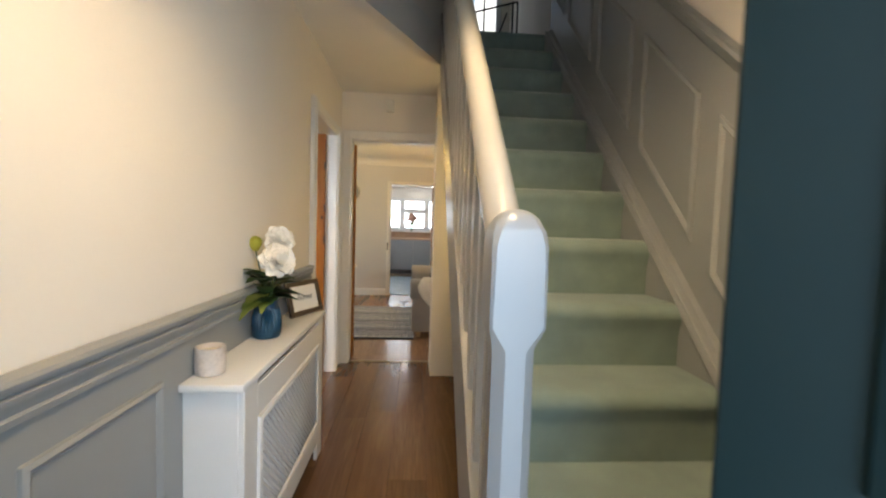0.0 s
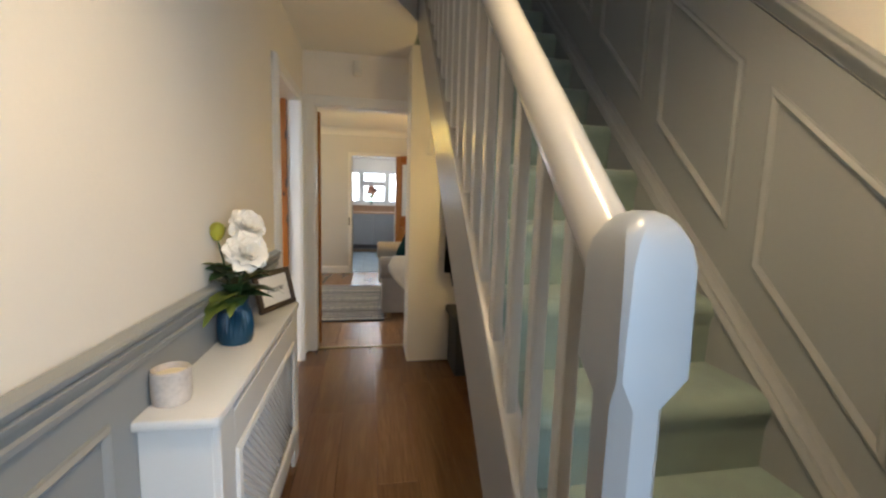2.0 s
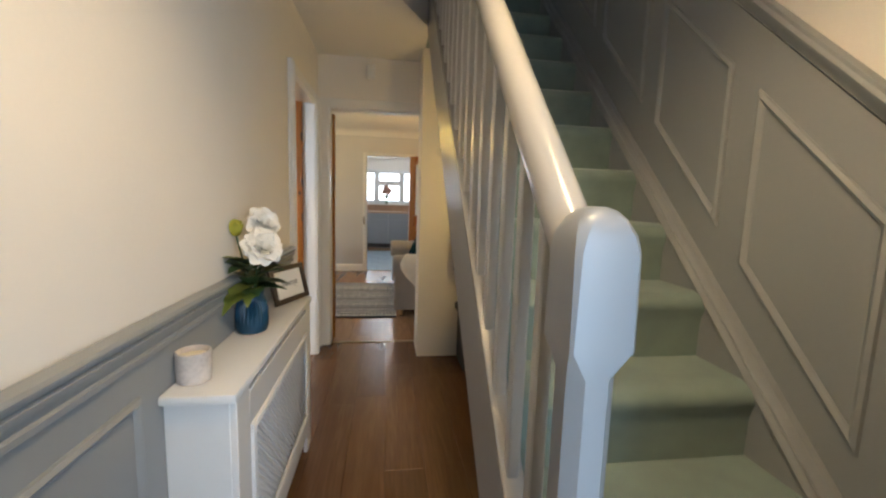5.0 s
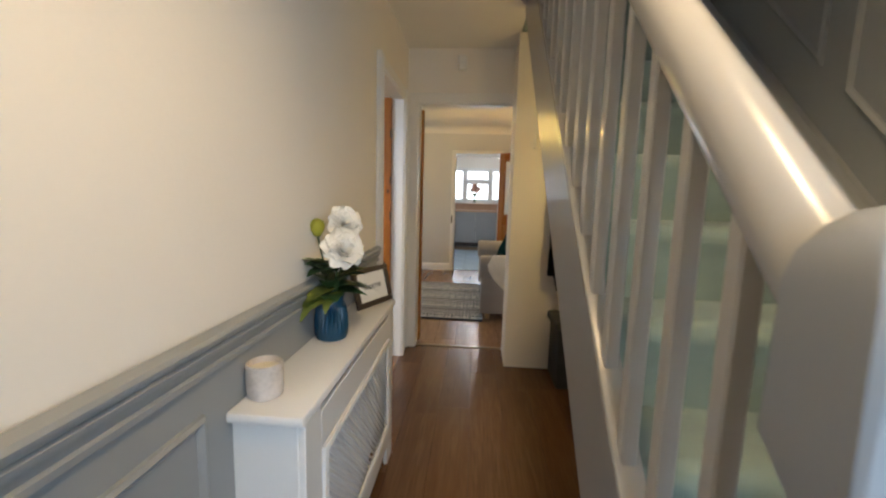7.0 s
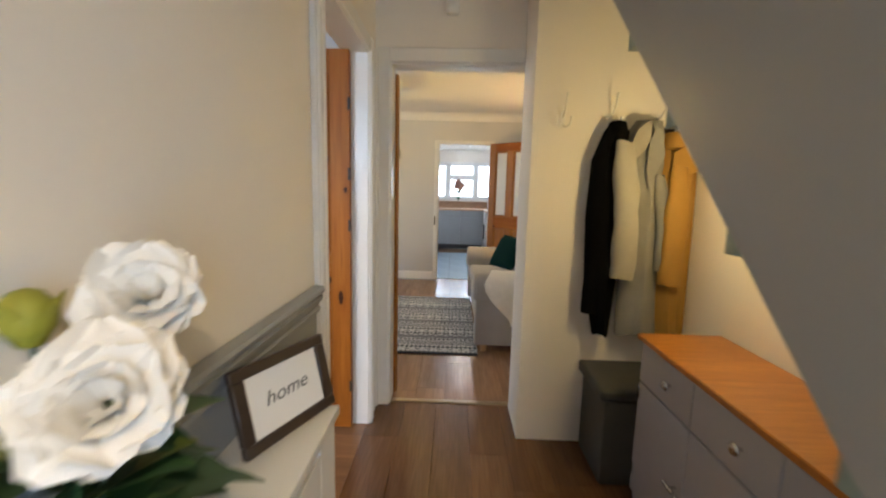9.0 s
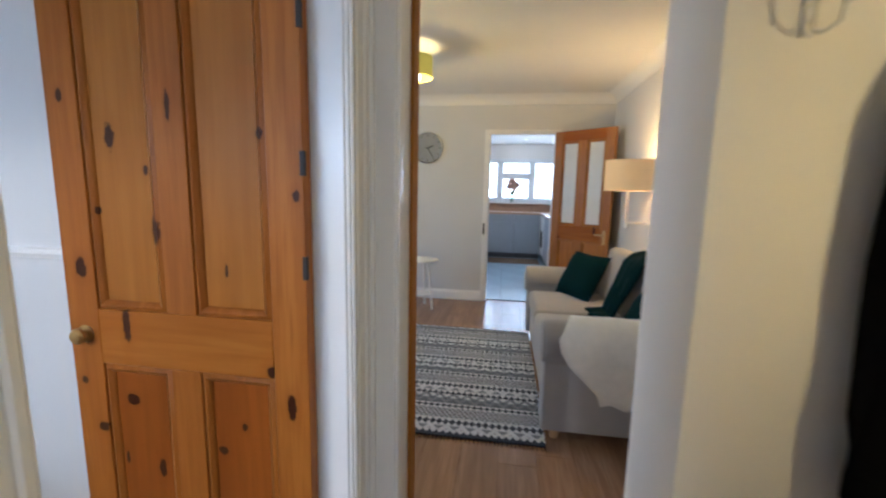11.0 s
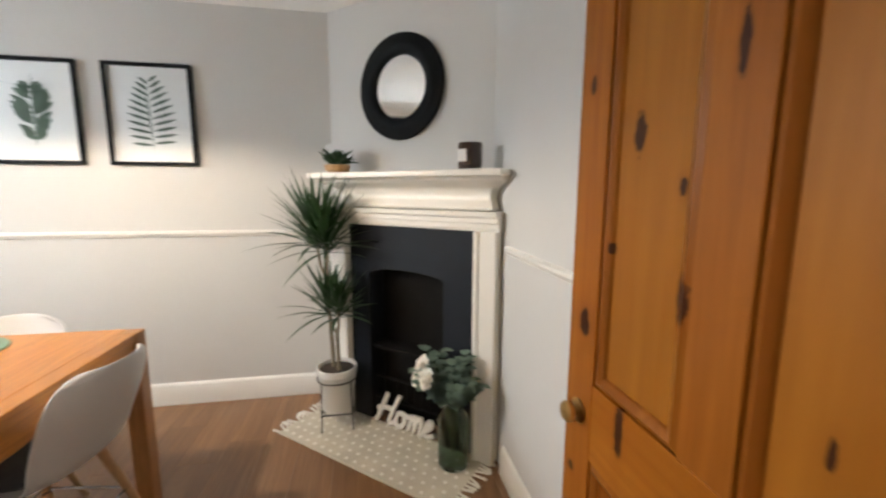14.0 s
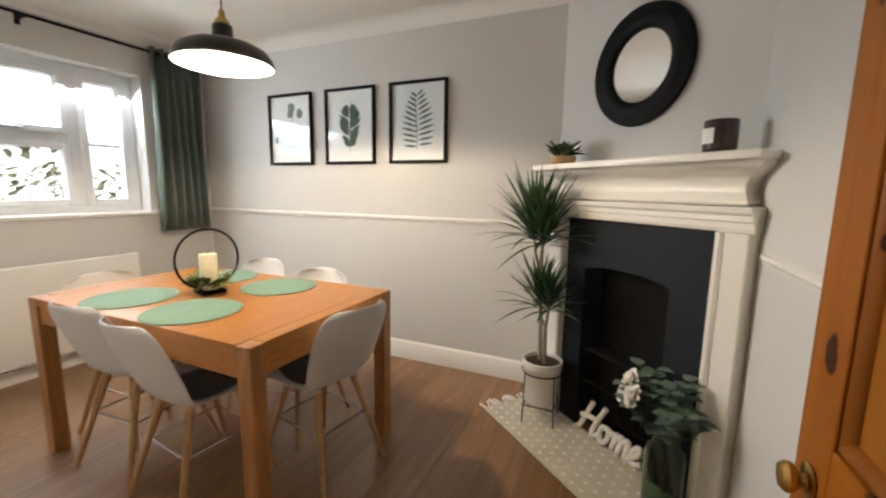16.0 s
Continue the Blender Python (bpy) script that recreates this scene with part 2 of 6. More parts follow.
CURTAIN = surf("grey_green_curtain", (0.105, 0.135, 0.115), 0.9, 0.06, 5, 350, 0.4, sheen=0.2)
GLASS = glassy("clear_glass", thin=False)
FROST = surf("frosted_glass", (0.62, 0.62, 0.58), 0.35, 0.03, 8, 90, 0.05)
GREENGLASS = glassy("green_bottle_glass", (0.42, 0.58, 0.48), 0.02, False)
UPVC = surf("white_window_plastic", (0.78, 0.80, 0.82), 0.3, 0.01, 4, 80, 0.02)
POTWHITE = surf("white_ceramic", (0.76, 0.75, 0.72), 0.3, 0.02, 6, 80, 0.04)
SOIL = surf("potting_soil", (0.035, 0.022, 0.014), 0.95, 0.25, 30, 120, 1.0)
LEAF = surf("dark_green_leaf", (0.030, 0.075, 0.025), 0.45, 0.2, 12, 80, 0.1)
LEAFLIGHT = surf("fresh_green_leaf", (0.125, 0.160, 0.028), 0.5, 0.2, 15, 80, 0.1)
EUCALYPTUS = surf("grey_green_leaf", (0.13, 0.185, 0.14), 0.55, 0.2, 12, 80, 0.1)
PETAL = surf("white_silk_petal", (0.86, 0.83, 0.76), 0.8, 0.03, 14, 120, 0.2)
BLUEGLAZE = surf("deep_blue_glaze", (0.006, 0.045, 0.090), 0.36, 0.15, 12, 60, 0.05)
WAX = surf("cream_wax", (0.78, 0.70, 0.52), 0.5, 0.03, 10, 80, 0.1)
BROWNFRAME = surf("dark_brown_frame", (0.035, 0.022, 0.016), 0.45, 0.1, 10, 90, 0.1)
PAPER = surf("off_white_paper", (0.78, 0.77, 0.74), 0.7, 0.01, 6, 90, 0.02)
INK = surf("grey_ink", (0.12, 0.12, 0.12), 0.8)
CABGREY = surf("blue_grey_cabinet_paint", (0.34, 0.37, 0.42), 0.4, 0.03, 3, 80, 0.03)
TILE = surf("pale_blue_grey_tile", (0.36, 0.46, 0.56), 0.22, 0.05, 3, 50, 0.05)
MIRROR = surf("silvered_mirror", (0.9, 0.9, 0.9), 0.03, 0.0, 1, 10, 0.0, metal=1.0)
MIRROR.node_tree.nodes["Principled BSDF"].inputs["Roughness"].links and MIRROR.node_tree.links.remove(MIRROR.node_tree.nodes["Principled BSDF"].inputs["Roughness"].links[0])
MIRROR.node_tree.nodes["Principled BSDF"].inputs["Roughness"].default_value = 0.02
DAYGLOW = glowing("daylight_sky", (0.86, 0.94, 1.0), 5.0)
BULB = glowing("lit_bulb", (1.0, 0.80, 0.52), 18.0)

# ---- building helpers ----


def box(bm, x0, x1, y0, y1, z0, z1, bevel=0.0, seg=1):
    vs = [bm.verts.new((x, y, z)) for z in (z0, z1) for y in (y0, y1) for x in (x0, x1)]
    fs = [bm.faces.new([vs[i] for i in f]) for f in ((0, 2, 3, 1), (4, 5, 7, 6), (0, 1, 5, 4), (2, 6, 7, 3), (0, 4, 6, 2), (1, 3, 7, 5))]
    if bevel:
        bmesh.ops.bevel(bm, geom=list({e for f in fs for e in f.edges}), offset=bevel, segments=seg, affect="EDGES", profile=0.5)
    return bm


def boxes(*lst, bevel=0.0, seg=1):
    bm = bmesh.new()
    for b in lst:
        box(bm, *b, bevel=bevel, seg=seg)
    return bm


def prism(outline, vec, bevel=0.0):
    """A solid from a flat closed outline (3D points) pushed along vec."""
    bm = bmesh.new()
    a = [bm.verts.new(p) for p in outline]
    b = [bm.verts.new(Vector(p) + Vector(vec)) for p in outline]
    bm.faces.new(a[::-1])
    bm.faces.new(b)
    for i in range(len(a)):
        j = (i + 1) % len(a)
        bm.faces.new((a[i], a[j], b[j], b[i]))
    bmesh.ops.recalc_face_normals(bm, faces=bm.faces)
    if bevel:
        bmesh.ops.bevel(bm, geom=bm.edges[:], offset=bevel, segments=2, affect="EDGES", profile=0.5)
    return bm


def turned(profile, n=24, center=(0, 0), bm=None, closed=True):
    """A solid of revolution about the upright axis at center; profile: (radius, z)."""
    bm = bm or bmesh.new()
    rings = []
    for r, z in profile:
        rings.append([bm.verts.new((center[0] + r * math.cos(2 * math.pi * k / n), center[1] + r * math.sin(2 * math.pi * k / n), z)) for k in range(n)])
    for a, b in zip(rings, rings[1:]):
        for k in range(n):
            bm.faces.new((a[k], a[(k + 1) % n], b[(k + 1) % n], b[k]))
    if closed:
        bm.faces.new(rings[0][::-1])
        bm.faces.new(rings[-1])
    bmesh.ops.recalc_face_normals(bm, faces=bm.faces)
    return bm


def rod(bm, a, b, r0, r1=None, n=8):
    """A round bar from a to b."""
    a, b = Vector(a), Vector(b)
    r1 = r0 if r1 is None else r1
    q = (b - a).to_track_quat("Z", "Y").to_matrix()
    ra = [bm.verts.new(a + q @ Vector((r0 * math.cos(2 * math.pi * k / n), r0 * math.sin(2 * math.pi * k / n), 0))) for k in range(n)]
    rb = [bm.verts.new(b + q @ Vector((r1 * math.cos(2 * math.pi * k / n), r1 * math.sin(2 * math.pi * k / n), 0))) for k in range(n)]
    for k in range(n):
        bm.faces.new((ra[k], ra[(k + 1) % n], rb[(k + 1) % n], rb[k]))
    bm.faces.new(ra[::-1])
    bm.faces.new(rb)
    return bm


def ball(bm, c, r, sx=1, sy=1, sz=1, sub=2):
    g = bmesh.ops.create_icosphere(bm, subdivisions=sub, radius=r)
    for v in g["verts"]:
        v.co = Vector((v.co.x * sx, v.co.y * sy, v.co.z * sz)) + Vector(c)
    return bm


def swept(profile, path, up=Vector((0, 0, 1)), bm=None):
    """A moulding: profile points (out, up) carried along a straight or bent path; out is to the path's left."""
    bm = bm or bmesh.new()
    path = [Vector(p) for p in path]
    rings = []
    for i, p in enumerate(path):
        d0 = (path[i] - path[i - 1]).normalized() if i else None
        d1 = (path[i + 1] - path[i]).normalized() if i + 1 < len(path) else None
        sides = [up.cross(d).normalized() for d in (d0, d1) if d is not None]
        s = sum(sides, Vector()) / len(sides)
        s = s / max(0.3, s.length_squared)
        rings.append([bm.verts.new(p + s * o + up * u) for o, u in profile])
    m = len(profile)
    for a, b in zip(rings, rings[1:]):
        for k in range(m):
            bm.faces.new((a[k], a[(k + 1) % m], b[(k + 1) % m], b[k]))
    bm.faces.new(rings[0][::-1])
    bm.faces.new(rings[-1])
    bmesh.ops.recalc_face_normals(bm, faces=bm.faces)
    return bm


def mesh_of(name, bm, material, smooth=None):
    me = bpy.data.meshes.new(name)
    bm.to_mesh(me)
    bm.free()
    me.materials.append(material)
    if smooth is not None:
        me.shade_smooth() if smooth else me.shade_flat()
        if smooth:
            me.set_sharp_from_angle(angle=radians(40))
    return me


def part(name, bm, material, parent, label="", smooth=True):
    ob = new(name, mesh_of(name, bm, material, smooth))
    ob.parent = parent
    return tagged(ob, label)


def single(name, bm, material, label, category, group="", kind="", smooth=True, m=None):
    ob = new(name, mesh_of(name, bm, material, smooth))
    if m is not None:
        ob.matrix_world = m
    return tagged(ob, label, category, group, kind)


def thing(name, label, category, group="", at=None, kind=""):
    ob = new(name)
    ob.empty_display_size = 0.1
    if at is not None:
        ob.matrix_world = at if isinstance(at, Matrix) else Matrix.Translation(at)
    return tagged(ob, label, category, group, kind)


def setting(name, bm, material, label, smooth=False):
    return single(name, bm, material, label, name.split("_")[0], kind="structure", smooth=smooth)


# ---- the large structure ----
HW, DW, EAST, END, HCEIL = -0.60, -0.70, 0.99, 3.66, 2.41
WEST, NORTH, FRONT, DCEIL = -3.295, 3.56, -0.48, 2.49
BACK = 7.284

setting("floor", boxes((-3.4, 1.1, -0.6, BACK + 0.1, -0.10, -0.014)), SUBFLOOR, "dark underlay below the floorboards")
kfloor = setting("floor_kitchen", boxes((-1.6, 1.8, BACK + 0.1, 11.5, -0.10, -0.006)), SUBFLOOR, "kitchen floor of pale blue-grey tiles")
setting("ground", boxes((-60, 60, -60, 60, -0.30, -0.22)), surf("grass_ground", (0.07, 0.10, 0.04), 0.95, 0.2, 2, 40, 0.5), "lawn and ground round the house")

setting("wall_hall_west", boxes((DW, HW, -0.27, 2.70, 0, 2.7), (DW, HW, 3.43, END, 0, 2.7), (DW, HW, 2.70, 3.43, 1.99, 2.7)), WHITE_WALL, "warm white painted hall wall with a doorway")
setting("wall_dining_east", boxes((DW - 0.012, DW, FRONT, 2.70, 0, 2.6), (DW - 0.012, DW, 3.43, NORTH, 0, 2.6), (DW - 0.012, DW, 2.70, 3.43, 1.99, 2.6)), GREY_WALL, "pale grey painted dining room wall")
setting("wall_hall_end", boxes((DW, -0.52, END, END + 0.10, 0, 2.7), (-0.52, 0.302, END, END + 0.10, 2.008, 2.7), (0.302, 1.10, END, END + 0.10, 0, 2.7)), WHITE_WALL, "white painted end wall of the hall with the living room doorway")
setting("wall_living_south", boxes((-3.4, -0.52, END + 0.10, END + 0.112, 0, 2.5), (-0.52, 0.302, END + 0.10, END + 0.112, 2.008, 2.5), (0.302, EAST, END + 0.10, END + 0.112, 0, 2.5)), GREY_WALL, "pale grey living room wall beside the doorway")
setting("wall_dining_north", boxes((-3.4, DW, NORTH, END + 0.10, 0, 2.7)), GREY_WALL, "pale grey dining room wall behind the open door")
setting("wall_nib", boxes((0.222, EAST, 3.345, END, 0, HCEIL)), WHITE_WALL, "white painted wall under the stairs with coat hooks")
setting("wall_east", boxes((EAST, EAST + 0.1, -0.27, BACK, 0, 5.2)), WHITE_WALL, "white painted flank wall beside the stairs")
setting("wall_front", boxes((-0.70, 0.05, -0.27, -0.17, 0, 5.2), (0.90, 1.1, -0.27, -0.17, 0, 5.2), (0.05, 0.90, -0.27, -0.17, 2.06, 5.2)), WHITE_WALL, "front wall of the hall with the entrance doorway")
W0, U, N = Vector((WEST, 2.73, 0)), Vector((0.66, 0.751, 0)).normalized(), Vector((0.751, -0.66, 0)).normalized()
WX0, WX1, WZ0, WZ1 = -2.76, -1.24, 1.09, 2.16
setting("wall_dining_front", boxes((-3.4, WX0, FRONT - 0.28, FRONT, 0, 2.6), (WX1, DW, FRONT - 0.28, FRONT, 0, 2.6), (WX0, WX1, FRONT - 0.28, FRONT, 0, WZ0), (WX0, WX1, FRONT - 0.28, FRONT, WZ1, 2.6)), GREY_WALL, "pale grey window wall of the dining room")
setting("wall_dining_west", boxes((WEST - 0.1, WEST, FRONT, NORTH, 0, 2.6)), GREY_WALL, "pale grey dining room wall with framed prints")
setting("wall_chimney", prism([W0, W0 + U * 1.16, (-3.295, 3.57, 0)], (0, 0, 2.6)), GREY_WALL, "pale grey chimney wall across the corner")
setting("ceiling_dining", boxes((-3.4, HW, FRONT - 0.2, END, DCEIL, DCEIL + 0.1)), CEILING, "white dining room ceiling")
C0, C1 = Vector((0.232, 2.991, HCEIL)), Vector((-0.224, 2.187, HCEIL))
C2 = C1 + (C1 - C0) * (0.376 / 0.456)
setting("ceiling_hall", prism([(HW, C2.y, HCEIL), C1, C0, (0.232, END, HCEIL), (HW, END, HCEIL)], (0, 0, 0.24)), CEILING, "cream-lit hall ceiling trimmed on the slant")
# out of view; reaches over the stairs to block the hall lamp's upward light
setting("ceiling_hall_front", boxes((HW, EAST, -0.17, 1.30, HCEIL, HCEIL + 0.24), (HW, 0.20, 1.30, 1.80, HCEIL, HCEIL + 0.24)), CEILING, "unseen ceiling above the entrance, stretched to keep lamp light off the upper stairs")
setting("wall_stairwell", prism([C0 + Vector((0, 0, 0.24)), C2 + Vector((0, 0, 0.24)), C2 + Vector((-0.08, 0.05, 0.24)), C0 + Vector((-0.08, 0.05, 0.24))], (0, 0, 2.6)), WHITE_WALL, "white wall above the stairwell")
setting("wall_landing", boxes((0.2, 0.95, 4.3, 4.4, 2.65, 2.95), (-0.9, 0.3, 4.3, 4.4, 2.65, 5.2), (0.30, 0.95, 4.3, 4.4, 4.3, 5.2), (0.9, 1.1, 4.3, 4.4, 2.65, 5.2)), WHITE_WALL, "white landing wall with a bright window")
setting("ceiling_landing", boxes((-0.9, 1.1, -0.3, 4.5, 5.1, 5.2)), CEILING, "white ceiling above the stairwell")
setting("wall_upper_west", boxes((-0.9, -0.8, -0.3, 4.4, 2.66, 5.2)), WHITE_WALL, "white upstairs wall")
setting("wall_living_back", boxes((-3.4, -0.386, BACK, BACK + 0.1, 0, 2.6), (0.356, 1.8, BACK, BACK + 0.1, 0, 2.6), (-0.386, 0.356, BACK, BACK + 0.1, 1.985, 2.6)), GREY_WALL, "pale grey living room wall with the kitchen doorway")
# the opening is made up to let the side fill in
setting("wall_living_west", boxes((-3.5, -3.4, END, 4.9, 0, 2.6), (-3.5, -3.4, 6.3, BACK, 0, 2.6), (-3.5, -3.4, 4.9, 6.3, 0, 0.9), (-3.5, -3.4, 4.9, 6.3, 2.1, 2.6)), GREY_WALL, "pale grey living room wall out of view, cut open for the added side light")
setting("wall_living_east", boxes((EAST - 0.012, EAST, END + 0.112, BACK, 0, 2.5)), GREY_WALL, "pale grey living room wall behind the sofa")
setting("ceiling_living", boxes((-3.5, EAST, END + 0.1, BACK, HCEIL, HCEIL + 0.1)), CEILING, "white living room ceiling")
setting("wall_kitchen", boxes((-1.7, -1.6, BACK + 0.1, 11.5, 0, 2.5), (1.7, 1.8, BACK + 0.1, 11.5, 0, 2.5), (-1.7, -0.85, 11.3, 11.4, 0, 2.5), (1.15, 1.8, 11.3, 11.4, 0, 2.5), (-0.85, 1.15, 11.3, 11.4, 0, 1.12), (-0.85, 1.15, 11.3, 11.4, 2.03, 2.5)), TRIM, "white kitchen walls")
setting("ceiling_kitchen", boxes((-1.7, 1.8, BACK + 0.1, 11.5, 2.32, 2.4)), CEILING, "white kitchen ceiling")

# ---- hall: trims ----
SKIRT = [(0, 0), (0.018, 0), (0.018, 0.085), (0.012, 0.10), (0.006, 0.115), (0, 0.12)]
DADO = [(0, 0), (0.010, 0.004), (0.014, 0.016), (0.024, 0.024), (0.030, 0.038), (0.022, 0.046), (0.024, 0.056), (0, 0.060)]


def trim(name, profile, path, material, label):
    return single(name, swept(profile, path), material, label, "trim", kind="structure", smooth=True)


HALLDADO = [(0, 0), (0.012, 0.003), (0.014, 0.016), (0.008, 0.020), (0.011, 0.032), (0.019, 0.040), (0.022, 0.054), (0.015, 0.058), (0.025, 0.066), (0.028, 0.078), (0.024, 0.086), (0, 0.092)]
trim("trim_dado_hall", HALLDADO, [(HW + 0.006, 2.63, 0.896), (HW + 0.006, -0.17, 0.896)], WAINSCOT, "grey moulded dado rail along the hall wall")
panelling = setting("wall_panelling_hall", boxes((HW, HW + 0.006, -0.17, 2.63, 0, 0.93)), WAINSCOT, "mid grey panelled wainscot below the dado rail")
BEAD = [(0, 0), (0.010, 0.003), (0.013, 0.010), (0.008, 0.018), (0, 0.022)]


def bead(pts, out, material, parent, w=0.022):
    """A closed bead moulding round flat corner points; out: the way off the wall."""
    bm = bmesh.new()
    c = sum((Vector(p) for p in pts), Vector()) / len(pts)
    out = Vector(out)
    rings = []
    k = len(pts)
    for i, p in enumerate(pts):
        p = Vector(p)
        a, b = (Vector(pts[i - 1]) - p).normalized(), (Vector(pts[(i + 1) % k]) - p).normalized()
        inn = (a + b).normalized() * (w / max(0.35, math.sin(a.angle(b) / 2)))
        rings.append([bm.verts.new(p + inn * s + out * o) for s, o in ((0, 0), (0.1, 0.008), (0.5, 0.013), (0.9, 0.007), (1, 0))])
    for i in range(k):
        r0, r1 = rings[i], rings[(i + 1) % k]
        for j in range(4):
            bm.faces.new((r0[j], r0[j + 1], r1[j + 1], r1[j]))
    bmesh.ops.recalc_face_normals(bm, faces=bm.faces)
    return part("panel_moulding", bm, material, parent)


for y0, y1 in ((0.26, 0.64), (0.725, 1.118), (2.26, 2.56)):
    x = HW + 0.006
    bead([(x, y0, 0.21), (x, y1, 0.21), (x, y1, 0.818), (x, y0, 0.818)], (1, 0, 0), WAINSCOT, panelling)
trim("baseboard_hall", SKIRT, [(HW + 0.006, 2.63, 0), (HW + 0.006, -0.17, 0)], WAINSCOT, "grey painted hall skirting board")

# stair-side panelling on the flank wall, following the pitch of the stairs
stairpanel = setting("wall_panelling_stairs", prism([(EAST, -0.17, 0), (EAST, 0.4, 0), (EAST, 2.9, 2.4), (EAST, 2.9, 3.48), (EAST, 0.1, 0.68), (EAST, -0.17, 0.68)], (-0.006, 0, 0)), WAINSCOT, "grey panelled wall beside the stairs")
for k in range(-1, 5):
    y0, y1 = 0.842 + 0.446 * k, 1.194 + 0.446 * k
    x = EAST - 0.006
    bead([(x, y0, 1.055 * y0 - 0.132), (x, y1, 1.055 * y1 - 0.132), (x, y1, y1 + 0.425), (x, y0, y0 + 0.425)], (-1, 0, 0), WAINSCOT, stairpanel)
slope = Vector((0, 1, 1)).normalized()
rise = Vector((0, -1, 1)).normalized()
trim_up = [(o, u * 0.88) for o, u in DADO]
single("trim_dado_stairs", swept(trim_up, [(EAST - 0.006, 0.0, 0.585), (EAST - 0.006, 2.9, 3.485)], up=rise), WAINSCOT, "grey dado rail climbing beside the stairs", "trim", kind="structure")
single("trim_wall_string", prism([(EAST - 0.006, 0.5, 0), (EAST - 0.006, 2.9, 2.35), (EAST - 0.006, 2.9, 2.66), (EAST - 0.006, 0.42, 0.18), (EAST - 0.006, 0.2, 0.12), (EAST - 0.006, 0.2, 0)], (-0.036, 0, 0)), WAINSCOT, "grey wall string of the staircase", "trim", kind="structure", smooth=False)
single("trim_string_cap", swept([(0, 0), (0.040, 0), (0.044, 0.012), (0.038, 0.026), (0.026, 0.034), (0.018, 0.052), (0, 0.056)], [(EAST - 0.006, 0.42, 0.135), (EAST - 0.006, 2.9, 2.615)], up=rise), WAINSCOT, "grey moulding capping the wall string", "trim", kind="structure")

# ---- staircase ----
RISE, GO, FIRST = 0.204, 0.2047, 0.446
stairs = thing("staircase", "straight staircase with sage green fitted carpet", "stairs", at=(0, 0, 0))
for n_ in range(1, 14):
    y, z = FIRST + GO * (n_ - 1), RISE * n_
    x0 = 0.245
    d = GO + 0.03 if n_ < 13 else 1.4
    prof = [(y + d, z), (y + 0.045, z), (y + 0.028, z - 0.003), (y + 0.012, z - 0.010), (y + 0.001, z - 0.021), (y - 0.005, z - 0.036), (y - 0.003, z - 0.052), (y + 0.004, z - 0.070), (y + 0.010, z - 0.10), (y + 0.012, z - RISE), (y + d, z - RISE)]
    if n_ == 13:
        prof[-2:] = [(y + 0.012, z - RISE), (y + 0.2, z - RISE), (y + 0.2, z - 0.23), (y + d, z - 0.23)]
    bm = prism([(x0, a, b) for a, b in prof], (0.952 - x0, 0, 0))
    part("carpeted_step", bm, CARPET, stairs)
part("soffit", prism([(0.26, 0.62, 0.02), (0.26, 2.9, 2.33), (0.26, 2.9, 2.36), (0.26, 0.62, 0.05)], (0.69, 0, 0)), TRIM, stairs, "white boarded underside", False)

banister = thing("banister", "painted banister with a round handrail and square balusters", "banister", at=(0, 0, 0))
part("outer_string", prism([(0.214, 0.62, 0.0), (0.214, 0.62, 0.42), (0.214, 2.98, 2.765), (0.214, 3.0, 2.40), (0.214, 1.05, 0.445), (0.214, 0.9, 0.0)], (0.030, 0, 0), 0.004), STRINGGREY, banister, "light grey glossy outer string", False)
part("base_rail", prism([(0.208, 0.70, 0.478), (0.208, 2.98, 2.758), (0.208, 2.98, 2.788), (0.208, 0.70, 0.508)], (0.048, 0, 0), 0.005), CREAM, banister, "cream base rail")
hr = bmesh.new()
rings = []
for yy in (0.665, 2.98):
    c = Vector((0.231, yy, yy + 0.520))
    rings.append([hr.verts.new(c + Vector((1, 0, 0)) * 0.034 * math.cos(a) + rise * 0.041 * math.sin(a)) for a in [2 * math.pi * k / 20 for k in range(20)]])
for k in range(20):
    hr.faces.new((rings[0][k], rings[0][(k + 1) % 20], rings[1][(k + 1) % 20], rings[1][k]))
hr.faces.new(rings[0][::-1])
hr.faces.new(rings[1])
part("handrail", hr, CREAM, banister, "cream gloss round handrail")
bal = None
for k in range(18):
    y = 0.80 + 0.12 * k
    if bal is None:
        bal = mesh_of("baluster", boxes((-0.0135, 0.0135, -0.0135, 0.0135, -0.215, 0.49), bevel=0.003), BALUSTER, False)
    ob = new("baluster", bal)
    ob.parent = banister
    ob.location = (0.231, y, y)
nb = bmesh.new()
X0, X1, Y0, Y1 = 0.190, 0.278, 0.612, 0.702


def ring_at(bm, inset, z, cham):
    xa, xb, ya, yb = X0 + inset, X1 - inset, Y0 + inset, Y1 - inset
    c = cham
    pts = [(xa + c, ya), (xb - c, ya), (xb, ya + c), (xb, yb - c), (xb - c, yb), (xa + c, yb), (xa, yb - c), (xa, ya + c)]
    return [bm.verts.new((px, py, z)) for px, py in pts]


levels = [(0, 0.0, 0.004), (0, 0.30, 0.004), (0, 0.34, 0.004), (0.010, 0.40, 0.018), (0.010, 1.060, 0.018), (0, 1.100, 0.004), (0, 1.225, 0.007), (0.003, 1.248, 0.010), (0.011, 1.268, 0.014), (0.020, 1.278, 0.014), (0.032, 1.283, 0.010)]
rs = [ring_at(nb, i, z, c) for i, z, c in levels]
for a, b in zip(rs, rs[1:]):
    for k in range(8):
        nb.faces.new((a[k], a[(k + 1) % 8], b[(k + 1) % 8], b[k]))
nb.faces.new(rs[-1])
nb.faces.new(rs[0][::-1])
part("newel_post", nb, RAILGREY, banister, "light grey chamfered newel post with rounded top")

